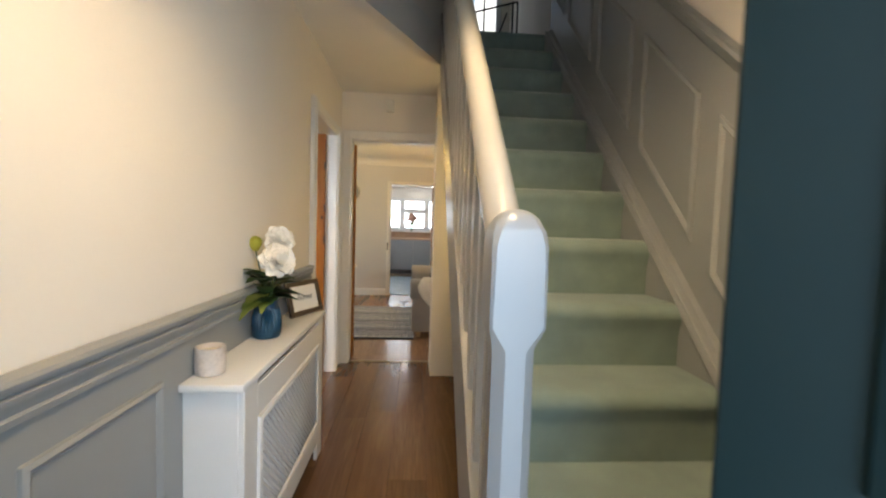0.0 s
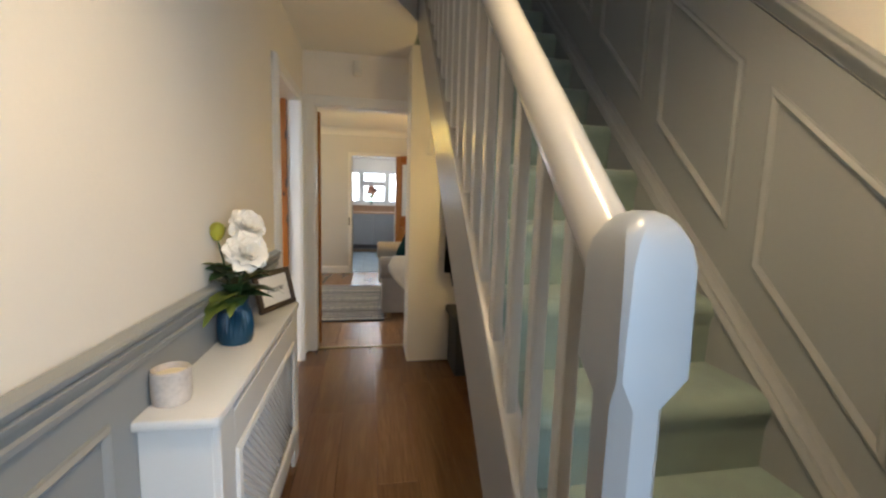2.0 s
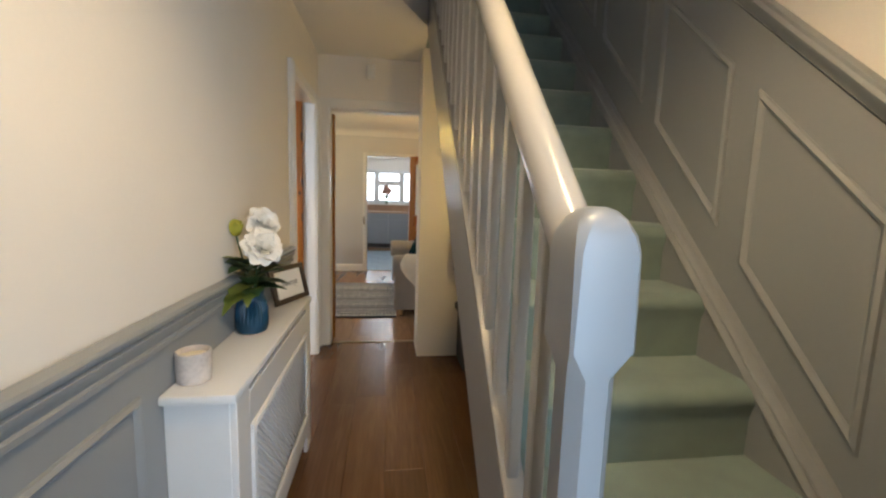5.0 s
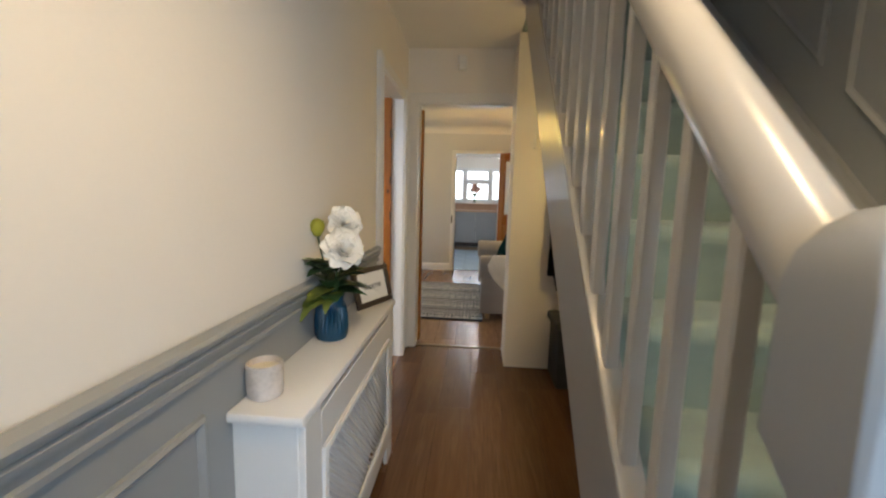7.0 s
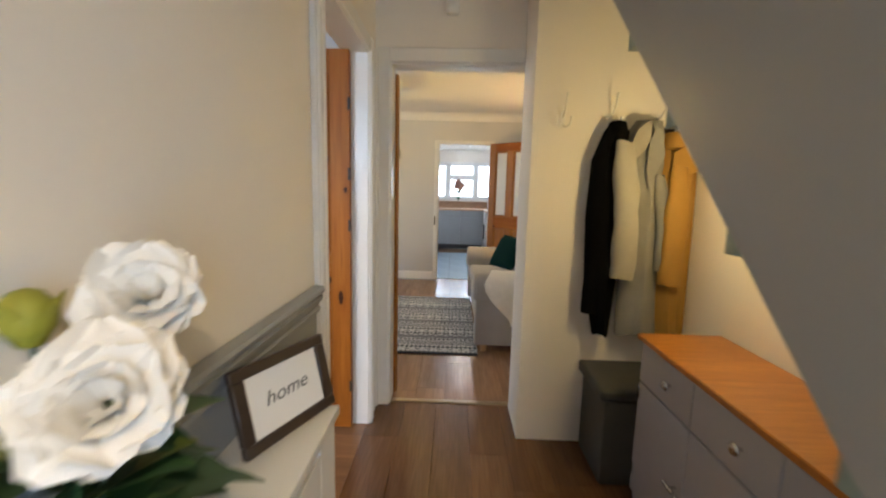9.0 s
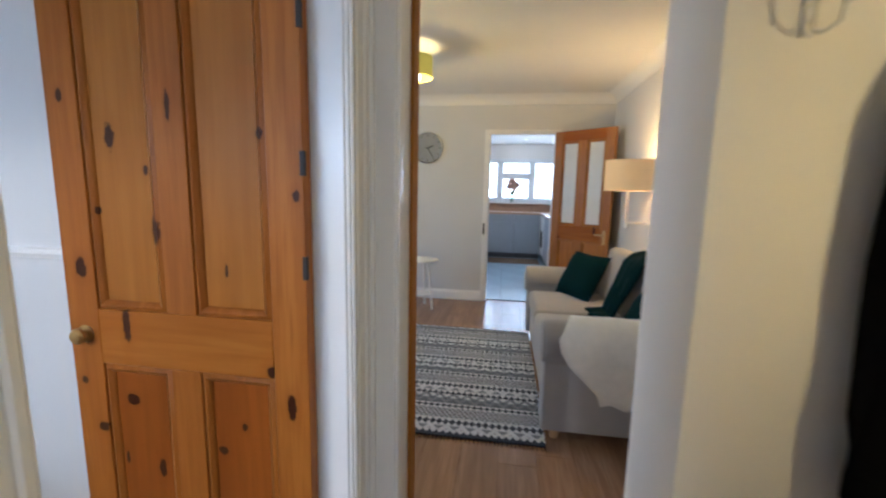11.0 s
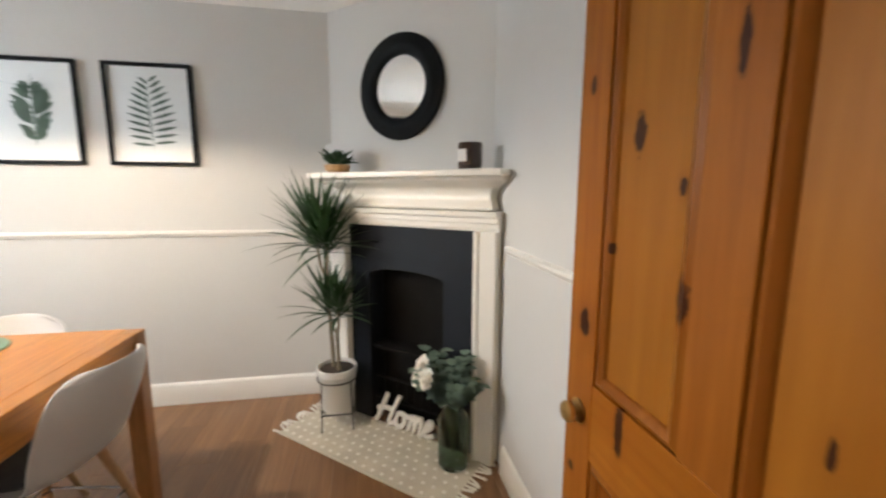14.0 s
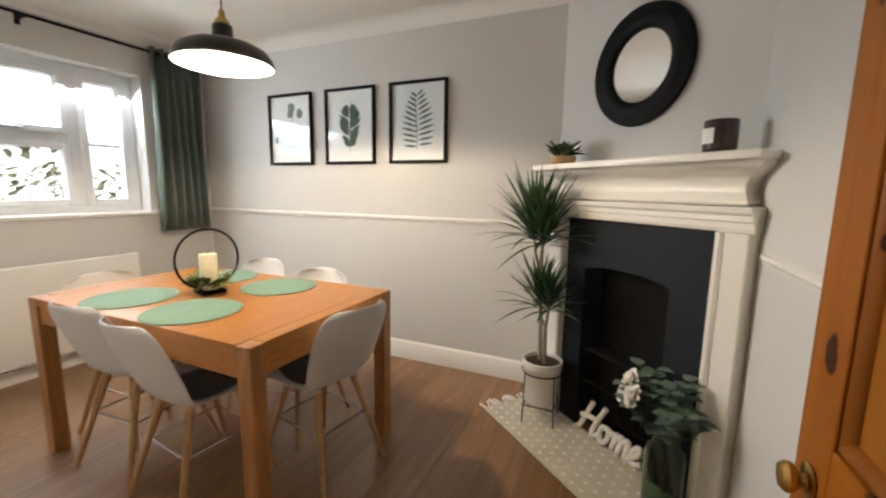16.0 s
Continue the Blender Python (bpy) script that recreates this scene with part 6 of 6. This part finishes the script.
cane([(-0.03, -0.02, 0.34), (-0.028, -0.03, 0.62), (-0.035, -0.045, 0.86)], 0.0120, 0.0095)
cane([(0.03, 0.015, 0.34), (0.026, 0.010, 0.56)], 0.0115, 0.0100)
HEADS = (((-0.035, -0.045, 0.86), (-0.045, -0.095, 1.08), 70, 0.40), ((-0.035, -0.045, 0.86), (0.000, -0.030, 1.06), 62, 0.36),
         ((0.026, 0.010, 0.56), (-0.005, -0.040, 0.70), 42, 0.30), ((0.026, 0.010, 0.56), (0.045, 0.025, 0.70), 40, 0.25))
for foot, tip, cnt, ln in HEADS:
    mid = Vector(foot).lerp(Vector(tip), 0.35) + (Vector(tip) - Vector(foot)).cross(Vector((0, 0, 1))).cross(Vector((0, 0, 1))) * -0.25
    cane([foot, mid, tip], 0.0090, 0.0080)
    bm = bmesh.new()
    for k in range(cnt):
        a, f = k * 2.39996, k / cnt
        el = 2.4 - 2.25 * f ** 0.8 + rnd.uniform(-0.2, 0.2)
        leaf(bm, (tip[0] + 0.009 * math.cos(a), tip[1] + 0.009 * math.sin(a), tip[2] - 0.05 + 0.10 * (1 - f)), (math.cos(a), math.sin(a), el), ln * rnd.uniform(0.75, 1.1), 0.022, 0.06 + 0.30 * f * f, 0.35, 7)
    part("crown", bm, LEAF, dr, "spiky dark green crown")

# framed botanical prints
PRINTGREEN = surf("printed_leaf_green", (0.065, 0.105, 0.070), 0.8, 0.25, 25, 120, 0.0)
PRINTPALE = surf("printed_pale_green", (0.14, 0.19, 0.15), 0.8, 0.2, 25, 120, 0.0)
PICGLASS = glassy("picture_glass", thin=False)
PICGLASS.node_tree.nodes["Principled BSDF"].inputs["IOR"].default_value = 1.45
y_c = (0.5615, 1.153, 1.7365)
for idx, yc in enumerate(y_c):
    fr_ = thing("framed_print", ("black framed print of a round-leaved sprig", "black framed print of a broad banana leaf", "black framed print of a fern frond")[idx], "picture", "framed leaf prints", at=pose(WEST, yc, 1.773, 90, 0, 90))
    w, h = 0.228, 0.283
    part("frame", boxes((-w, w, -h, -h + 0.020, 0, 0.028), (-w, w, h - 0.020, h, 0, 0.028), (-w, -w + 0.020, -h + 0.020, h - 0.020, 0, 0.028), (w - 0.020, w, -h + 0.020, h - 0.020, 0, 0.028), bevel=0.002), BLACK, fr_)
    part("paper", boxes((-w + 0.02, w - 0.02, -h + 0.02, h - 0.02, 0.004, 0.010)), PAPER, fr_)
    bm = bmesh.new()

    def blade(cx, cy, ang, ln, wd, n=8):
        lift = 0.0112 + 0.00005 * len(bm.faces)
        q = Matrix.Rotation(ang, 3, "Z")
        pts = []
        for s in (1, -1):
            for i in range(n + 1):
                t = i / n if s > 0 else 1 - i / n
                pts.append(Vector((cx, cy, lift)) + q @ Vector((s * wd / 2 * math.sin(math.pi * t) ** 0.8, ln * t, 0)))
        vs = [bm.verts.new(p) for i, p in enumerate(pts) if i not in (n + 1, 2 * n + 1)]
        bm.faces.new(vs)

    if idx == 2:
        blade(0.0, -0.21, radians(3), 0.42, 0.007)
        for k in range(11):
            y = -0.17 + 0.034 * k
            ln = 0.135 * math.sin(math.pi * (0.34 + 0.56 * k / 11))
            for s in (-1, 1):
                blade(0.004 - 0.02 * (y + 0.2), y + 0.012 * (s > 0), s * radians(-84 + 3.2 * k), ln, 0.017)
    elif idx == 1:
        for k in range(11):
            y = -0.15 + 0.027 * k
            ln = 0.115 * math.sin(math.pi * (0.18 + 0.74 * k / 11)) + 0.01
            for s in (-1, 1):
                if (k, s) not in ((4, 1), (7, -1), (2, -1)):
                    blade(0.0, y, s * radians(-52 - 2 * (k % 3)), ln, 0.036)
        blade(0.0, -0.20, radians(-2), 0.40, 0.012)
    else:
        blade(-0.02, -0.20, radians(-9), 0.36, 0.007)
        for k, (x, y) in enumerate(((-0.07, -0.13), (0.01, -0.14), (-0.09, -0.04), (0.05, -0.06), (-0.06, 0.05), (0.07, 0.03), (-0.03, 0.13), (0.10, 0.11), (0.05, 0.18), (-0.01, 0.00))):
            blade(x, y - 0.03, k * 0.9, 0.085, 0.070)
            blade(x * 0.4, y - 0.03, math.atan2(-x * 0.6, 0.03), abs(x) * 0.7 + 0.01, 0.004)
    part("printed_leaf", bm, PRINTPALE if idx == 0 else PRINTGREEN, fr_, "printed green leaf", False)
    gl = part("glass", boxes((-w + 0.02, w - 0.02, -h + 0.02, h - 0.02, 0.014, 0.016)), PICGLASS, fr_, "", False)
    gl.visible_shadow = False

# window, curtain and radiator
wd = thing("window_1", "white plastic casement window with a top light", "window", at=(0, FRONT - 0.16, 0), kind="structure")
part("window_frame", boxes((WX0, WX0 + 0.06, -0.035, 0.035, WZ0, WZ1), (WX1 - 0.06, WX1, -0.035, 0.035, WZ0, WZ1), (WX0 + 0.06, WX1 - 0.06, -0.035, 0.035, WZ0, WZ0 + 0.06), (WX0 + 0.06, WX1 - 0.06, -0.035, 0.035, WZ1 - 0.06, WZ1), (-2.385, -2.315, -0.035, 0.035, WZ0 + 0.06, WZ1 - 0.06), (-1.685, -1.615, -0.035, 0.035, WZ0 + 0.06, WZ1 - 0.06), bevel=0.004), UPVC, wd)
for x0, x1 in ((WX0 + 0.06, -2.385), (-2.315, -1.685), (-1.615, WX1 - 0.06)):
    top = x0 > -2.5 and x0 < -2.0
    zs = ((WZ0 + 0.06, 1.60), (1.66, WZ1 - 0.06)) if top else ((WZ0 + 0.06, WZ1 - 0.06),)
    if top:
        part("transom", boxes((x0, x1, -0.035, 0.035, 1.60, 1.66), bevel=0.003), UPVC, wd)
    else:
        part("glazing_bar", boxes((x0 + 0.04, x1 - 0.04, -0.012, 0.012, 1.595, 1.615)), UPVC, wd)
    for z0, z1 in zs:
        sash = part("sash", boxes((x0, x0 + 0.045, -0.03, 0.05, z0, z1), (x1 - 0.045, x1, -0.03, 0.05, z0, z1), (x0 + 0.045, x1 - 0.045, -0.03, 0.05, z0, z0 + 0.045), (x0 + 0.045, x1 - 0.045, -0.03, 0.05, z1 - 0.045, z1), bevel=0.004), UPVC, wd)
        pane = part("pane", boxes((x0 + 0.045, x1 - 0.045, 0.006, 0.010, z0 + 0.045, z1 - 0.045)), GLASS, sash, "", False)
        pane.visible_shadow = False
part("handle", boxes((-2.06, -1.95, 0.05, 0.068, 1.668, 1.684), (-2.02, -1.99, 0.05, 0.06, 1.66, 1.70), bevel=0.003), CHROME, wd, "steel window catch")
part("window_sill", boxes((WX0 - 0.02, WX1 + 0.02, 0.03, 0.19, WZ0 - 0.025, WZ0 + 0.004), bevel=0.005), TRIM, wd, "white window sill")

cur = thing("curtain", "grey-green eyelet curtain drawn to the side of the window", "curtain", at=(0, 0, 0))
bm = bmesh.new()
rows = []
for i in range(9):
    z = 2.385 - (2.385 - 0.93) * i / 8
    row = []
    for j in range(97):
        s = j / 96
        amp = 0.034 + 0.012 * (i / 8)
        row.append(bm.verts.new((-3.20 + 0.42 * s + 0.010 * math.sin(5 * s + i * 0.3), -0.385 + amp * math.sin(s * math.pi * 2 * 5.5) + 0.006 * math.sin(17 * s + i), z)))
    rows.append(row)
for p, q in zip(rows, rows[1:]):
    for j in range(96):
        bm.faces.new((p[j], p[j + 1], q[j + 1], q[j]))
cl = part("cloth", bm, CURTAIN, cur, "heavy grey-green cloth in folds")
so = cl.modifiers.new("thick", "SOLIDIFY")
so.thickness = 0.004
cp = thing("curtain_pole", "thin black metal curtain pole", "curtain pole", at=(0, 0, 0))
part("pole", rod(bmesh.new(), (-3.22, -0.385, 2.345), (-0.85, -0.385, 2.345), 0.011, n=14), BLACK, cp)
part("finial", turned([(0.012, 0), (0.018, 0.004), (0.018, 0.022), (0.012, 0.026)], 16), BLACK, cp).matrix_local = pose(-3.245, -0.385, 2.345, 0, 90, 0)
for x in (-2.06, -0.95):
    part("bracket", boxes((x - 0.01, x + 0.01, FRONT, -0.375, 2.33, 2.342), (x - 0.014, x + 0.014, FRONT, FRONT + 0.006, 2.30, 2.37), bevel=0.002), BLACK, cp)

rd = thing("radiator", "white panel radiator below the window", "radiator", at=(-1.98, FRONT + 0.05, 0))
rb = boxes((-0.60, 0.60, 0.0, 0.05, 0.135, 0.775), bevel=0.008, seg=2)
part("panel", rb, TRIM, rd)
pb = bmesh.new()
rod(pb, (-0.62, 0.03, 0.17), (-0.62, 0.03, 0.0), 0.008, n=10)
rod(pb, (0.62, 0.03, 0.17), (0.62, 0.03, 0.0), 0.008, n=10)
rod(pb, (-0.66, 0.05, 0.13), (0.62, 0.05, 0.13), 0.008, n=10)
part("pipe", pb, CHROME, rd, "thin heating pipe")

# table, placemats and centrepiece
TX0, TX1, TY0, TY1, TZ = -2.437, -1.552, 0.585, 2.02, 0.780
dt = thing("dining_table", "honey oak dining table with square corner legs", "table", at=(0, 0, 0))
part("tabletop", boxes((TX0 + 0.002, TX1 - 0.002, TY0 + 0.068, TY1 - 0.068, TZ - 0.035, TZ), (TX0 + 0.068, TX1 - 0.068, TY0 + 0.002, TY0 + 0.0675, TZ - 0.035, TZ), (TX0 + 0.068, TX1 - 0.068, TY1 - 0.0675, TY1 - 0.002, TZ - 0.035, TZ), bevel=0.002), OAK, dt)
for x in (TX0, TX1 - 0.066):
    for y in (TY0, TY1 - 0.066):
        part("leg", boxes((x, x + 0.066, y, y + 0.066, 0, TZ - 0.001), bevel=0.003), OAKLEG, dt)
for b in ((TX0 + 0.068, TX1 - 0.068, TY0 + 0.012, TY0 + 0.034, TZ - 0.125, TZ - 0.036), (TX0 + 0.068, TX1 - 0.068, TY1 - 0.034, TY1 - 0.012, TZ - 0.125, TZ - 0.036), (TX0 + 0.012, TX0 + 0.034, TY0 + 0.068, TY1 - 0.068, TZ - 0.125, TZ - 0.036), (TX1 - 0.034, TX1 - 0.012, TY0 + 0.068, TY1 - 0.068, TZ - 0.125, TZ - 0.036)):
    part("apron", boxes(b, bevel=0.002), OAK, dt)
for x, y in ((-1.752, 1.03), (-1.740, 1.475), (-2.225, 1.465), (-2.250, 1.00)):
    prof = [(0.0005, 0.001), (0.186, 0.001), (0.19, 0.003), (0.186, 0.006)]
    for k in range(11):
        r = 0.180 - 0.016 * k
        prof += [(r, 0.0048), (max(0.0006, r - 0.008), 0.0062)]
    single("placemat", turned(prof, 44), MAT, "round sage green woven placemat on the table", "placemat", "round placemats", m=Matrix.Translation((x, y, TZ)))
cp_ = thing("candle_centrepiece", "black hoop candle holder with a cream candle and succulents", "candle holder", at=pose(-1.985, 1.25, TZ, 0, 0, -12))
part("base", boxes((-0.055, 0.055, -0.055, 0.055, 0.0, 0.018), bevel=0.004), BLACK, cp_)
hb = bmesh.new()
for k in range(40):
    a0, a1 = radians(-90 + 9 * k), radians(-90 + 9 * (k + 1))
    rod(hb, (0.148 * math.cos(a0), 0, 0.168 + 0.148 * math.sin(a0)), (0.148 * math.cos(a1), 0, 0.168 + 0.148 * math.sin(a1)), 0.006, n=8)
part("hoop", hb, BLACK, cp_, "black metal hoop")
part("candle", turned([(0.036, 0.018), (0.040, 0.022), (0.040, 0.190), (0.036, 0.195), (0.012, 0.191)], 24), WAX, cp_, "cream pillar candle")
part("wick", rod(bmesh.new(), (0, 0, 0.190), (0.002, 0, 0.205), 0.0015, n=5), BLACK, cp_)
bm = bmesh.new()
for k in range(150):
    a, el = rnd.uniform(0, 6.28), rnd.uniform(-0.1, 1.1)
    r0 = rnd.uniform(0.04, 0.075)
    leaf(bm, (r0 * math.cos(a), r0 * math.sin(a), 0.03 + rnd.uniform(0, 0.045)), (math.cos(a), math.sin(a), el), rnd.uniform(0.035, 0.065), 0.028, 0.1, 0.4, 3)
part("succulent", bm, LEAFLIGHT, cp_, "green artificial succulents")

# shell chairs


def shell_chair():
    c = thing("dining_chair", "white moulded shell chair with beech legs and charcoal seat pad", "chair", "chairs round the table")
    bm = bmesh.new()
    n, m = 16, 12
    rows = []
    # one curve from the front lip over the seat and up the back, flared to either side
    spine = [(0.205, 0.425), (0.19, 0.445), (0.14, 0.452), (0.06, 0.442), (-0.03, 0.436), (-0.10, 0.440), (-0.155, 0.460), (-0.190, 0.502), (-0.216, 0.56), (-0.240, 0.62), (-0.266, 0.69), (-0.288, 0.75), (-0.305, 0.80), (-0.312, 0.822)]
    widths = [0.190, 0.205, 0.214, 0.216, 0.210, 0.200, 0.196, 0.200, 0.206, 0.212, 0.214, 0.206, 0.180, 0.120]
    for i, ((y, z), w) in enumerate(zip(spine, widths)):
        back = min(1.0, max(0.0, (i - 4) / 4))
        row = []
        for j in range(m + 1):
            s = 2 * j / m - 1
            lift = 0.048 * abs(s) ** 2.5
            row.append(bm.verts.new((w * s, y + back * lift * 1.25, z + (1 - back) * lift * 0.9)))
        rows.append(row)
    for p, q in zip(rows, rows[1:]):
        for j in range(m):
            bm.faces.new((p[j], p[j + 1], q[j + 1], q[j]))
    sh = part("shell", bm, SHELL, c, "white moulded shell")
    md = sh.modifiers.new("thick", "SOLIDIFY")
    md.thickness, md.offset = 0.008, -1
    sd_ = sh.modifiers.new("smooth", "SUBSURF")
    sd_.levels = sd_.render_levels = 1
    part("seat_pad", turned([(0.150, 0.452), (0.166, 0.456), (0.164, 0.466), (0.13, 0.470)], 28, (0, 0.045)), SEATPAD, c, "charcoal seat pad")
    for sx in (-1, 1):
        for sy, ly in ((1, 0.20), (-1, -0.20)):
            part("leg", rod(bmesh.new(), (sx * 0.190, ly * 1.10, 0.0), (sx * 0.105, sy * 0.10, 0.425), 0.010, 0.017, 12), BEECH, c, "tapered beech leg")
    for sy in (-1, 1):
        part("cross_bar", rod(bmesh.new(), (-0.14, sy * 0.150, 0.25), (0.14, sy * 0.150, 0.25), 0.005, n=8), CHROME, c, "steel cross bar")
    for sx in (-1, 1):
        part("cross_bar", rod(bmesh.new(), (sx * 0.14, -0.150, 0.25), (sx * 0.14, 0.150, 0.25), 0.005, n=8), CHROME, c, "steel cross bar")
    pt = bmesh.new()
    box(pt, -0.09, 0.09, -0.075, 0.085, 0.420, 0.430, 0.003)
    part("bracket", pt, CHROME, c, "steel seat bracket")
    return c


ch = shell_chair()
ch.matrix_world = pose(-1.73, 1.50, 0, 0, 0, 84)
for x, y, r in ((-1.77, 1.04, 92), (-2.06, 1.87, 171), (-2.37, 0.93, -92), (-2.28, 1.50, -88), (-1.90, 0.76, 4)):
    copy_thing(ch, pose(x, y, 0, 0, 0, r))

pd = thing("pendant_lamp", "black enamel dome pendant with a brass neck over the table", "lamp", at=(-1.985, 1.45, 0))
part("shade", turned([(0.205, 1.83), (0.207, 1.836), (0.200, 1.862), (0.180, 1.892), (0.140, 1.914), (0.090, 1.926), (0.050, 1.934), (0.042, 1.955), (0.040, 1.995), (0.034, 2.000), (0.034, 1.955), (0.046, 1.928), (0.090, 1.918), (0.138, 1.905), (0.176, 1.884), (0.196, 1.858), (0.202, 1.832)], 48, closed=False), surf("bronze_black_enamel", (0.022, 0.018, 0.015), 0.35, 0.1, 8), pd, "bronze-black domed shade")
part("inner_shade", turned([(0.2015, 1.8325), (0.195, 1.857), (0.175, 1.883), (0.137, 1.904), (0.089, 1.917), (0.046, 1.927)], 48, closed=False), TRIM, pd, "white enamelled inside")
part("brass_neck", turned([(0.030, 2.000), (0.032, 2.006), (0.026, 2.02), (0.014, 2.030), (0.013, 2.055), (0.006, 2.062)], 24), BRASS, pd, "brass neck fitting")
part("bulb", turned([(0.005, 1.898), (0.025, 1.900), (0.036, 1.908), (0.030, 1.917), (0.015, 1.924)], 24), BULB, pd, "glowing opal bulb")
part("cord", rod(bmesh.new(), (0, 0, 2.06), (0, 0, DCEIL), 0.0035, n=8), BLACK, pd)
part("ceiling_rose", turned([(0.05, DCEIL - 0.022), (0.055, DCEIL)], 24), BRASS, pd)
single("light_switch", boxes((DW - 0.022, DW - 0.012, 2.42, 2.505, 1.20, 1.285), bevel=0.003), TRIM, "white square light switch by the door", "switch")

# hedge outside the dining window
HEDGE = surf("pale_hedge_leaf", (0.52, 0.50, 0.33), 0.8, 0.3, 6, 30, 0.2)
hg = thing("hedge", "pale clipped hedge outside the window", "hedge", at=(0, 0, 0))
bm = bmesh.new()
r2 = random.Random(11)
for k in range(3000):
    x, y = r2.uniform(-9, 0.5), r2.uniform(-4.6, -3.6)
    z = r2.uniform(-0.2, 1.75 + 0.25 * math.sin(x * 1.7) + 0.1 * math.sin(x * 5.1))
    a = r2.uniform(0, 6.28)
    leaf(bm, (x, y, z), (math.cos(a), math.sin(a), r2.uniform(-0.6, 1)), r2.uniform(0.12, 0.22), 0.11, 0.2, 0.2, 2)
tagged(part("hedge_leaves", bm, HEDGE, hg, "", False), kind="stuff")
tw = bmesh.new()
for k in range(60):
    x, y = -9 + 0.16 * k, r2.uniform(-4.5, -3.8)
    rod(tw, (x, y, -0.22), (x + r2.uniform(-0.4, 0.4), y, r2.uniform(1.0, 1.8)), 0.02, 0.008, 5)
part("branches", tw, BARK, hg)

single("backdrop", boxes((-16, 10, -12.02, -12.0, -0.2, 9.0)), glowing("overcast_sky", (0.92, 0.96, 1.0), 3.0), "bright overcast sky beyond the front hedge", "backdrop", kind="structure", smooth=False)

# ---- floor pieces ----
floor = bpy.data.objects["floor"]


def plank_mesh(w, ln, th, along):
    """A board with eased edges, its length along x (0) or y (1)."""
    bm = bmesh.new()
    g = 0.0004
    if along:
        box(bm, g, w - g, g, ln - g, -th, 0, 0.0)
    else:
        box(bm, g, ln - g, g, w - g, -th, 0, 0.0)
    top = [e for e in bm.edges if all(v.co.z > -1e-6 for v in e.verts)]
    bmesh.ops.bevel(bm, geom=top, offset=0.0007, segments=1, affect="EDGES")
    return bm


def lay(x0, x1, y0, y1, along, w, ln, material, seed, parent=floor):
    """Boards in staggered rows over a rectangle; those alike share one mesh."""
    r = random.Random(seed)
    meshes = {}
    a0, a1, b0, b1 = (x0, x1, y0, y1) if along else (y0, y1, x0, x1)
    a = a0
    while a < a1 - 0.01:
        wa = min(w, a1 - a)
        b = b0 - r.uniform(0.1, 0.9) * ln
        while b < b1 - 0.01:
            s, e = max(b, b0), min(b + ln, b1)
            if e - s > 0.02:
                key = (round(wa, 3), round(e - s, 3))
                if key not in meshes:
                    meshes[key] = mesh_of("floorboard", plank_mesh(wa, e - s, 0.013, along), material, False)
                ob = new("floorboard", meshes[key])
                ob.parent = parent
                ob.location = (a, s, 0) if along else (s, a, 0)
            b += ln
        a += w


lay(HW, EAST, -0.17, END + 0.04, 1, 0.19, 1.25, FLOORWOOD, 1)
lay(-3.4, EAST, END + 0.04, BACK + 0.05, 1, 0.19, 1.25, OAKBOARD2, 2)
lay(WEST, HW, FRONT, END - 0.1, 0, 0.19, 1.25, OAKBOARD, 3)
tile = mesh_of("floor_tile", boxes((0.0015, 0.5985, 0.0015, 0.5985, -0.006, 0.0), bevel=0.001), TILE, False)
for i in range(5):
    for j in range(7):
        ob = new("floor_tile", tile)
        ob.parent = kfloor
        ob.location = (-1.4 + 0.6 * i, BACK + 0.1 + 0.6 * j, 0)
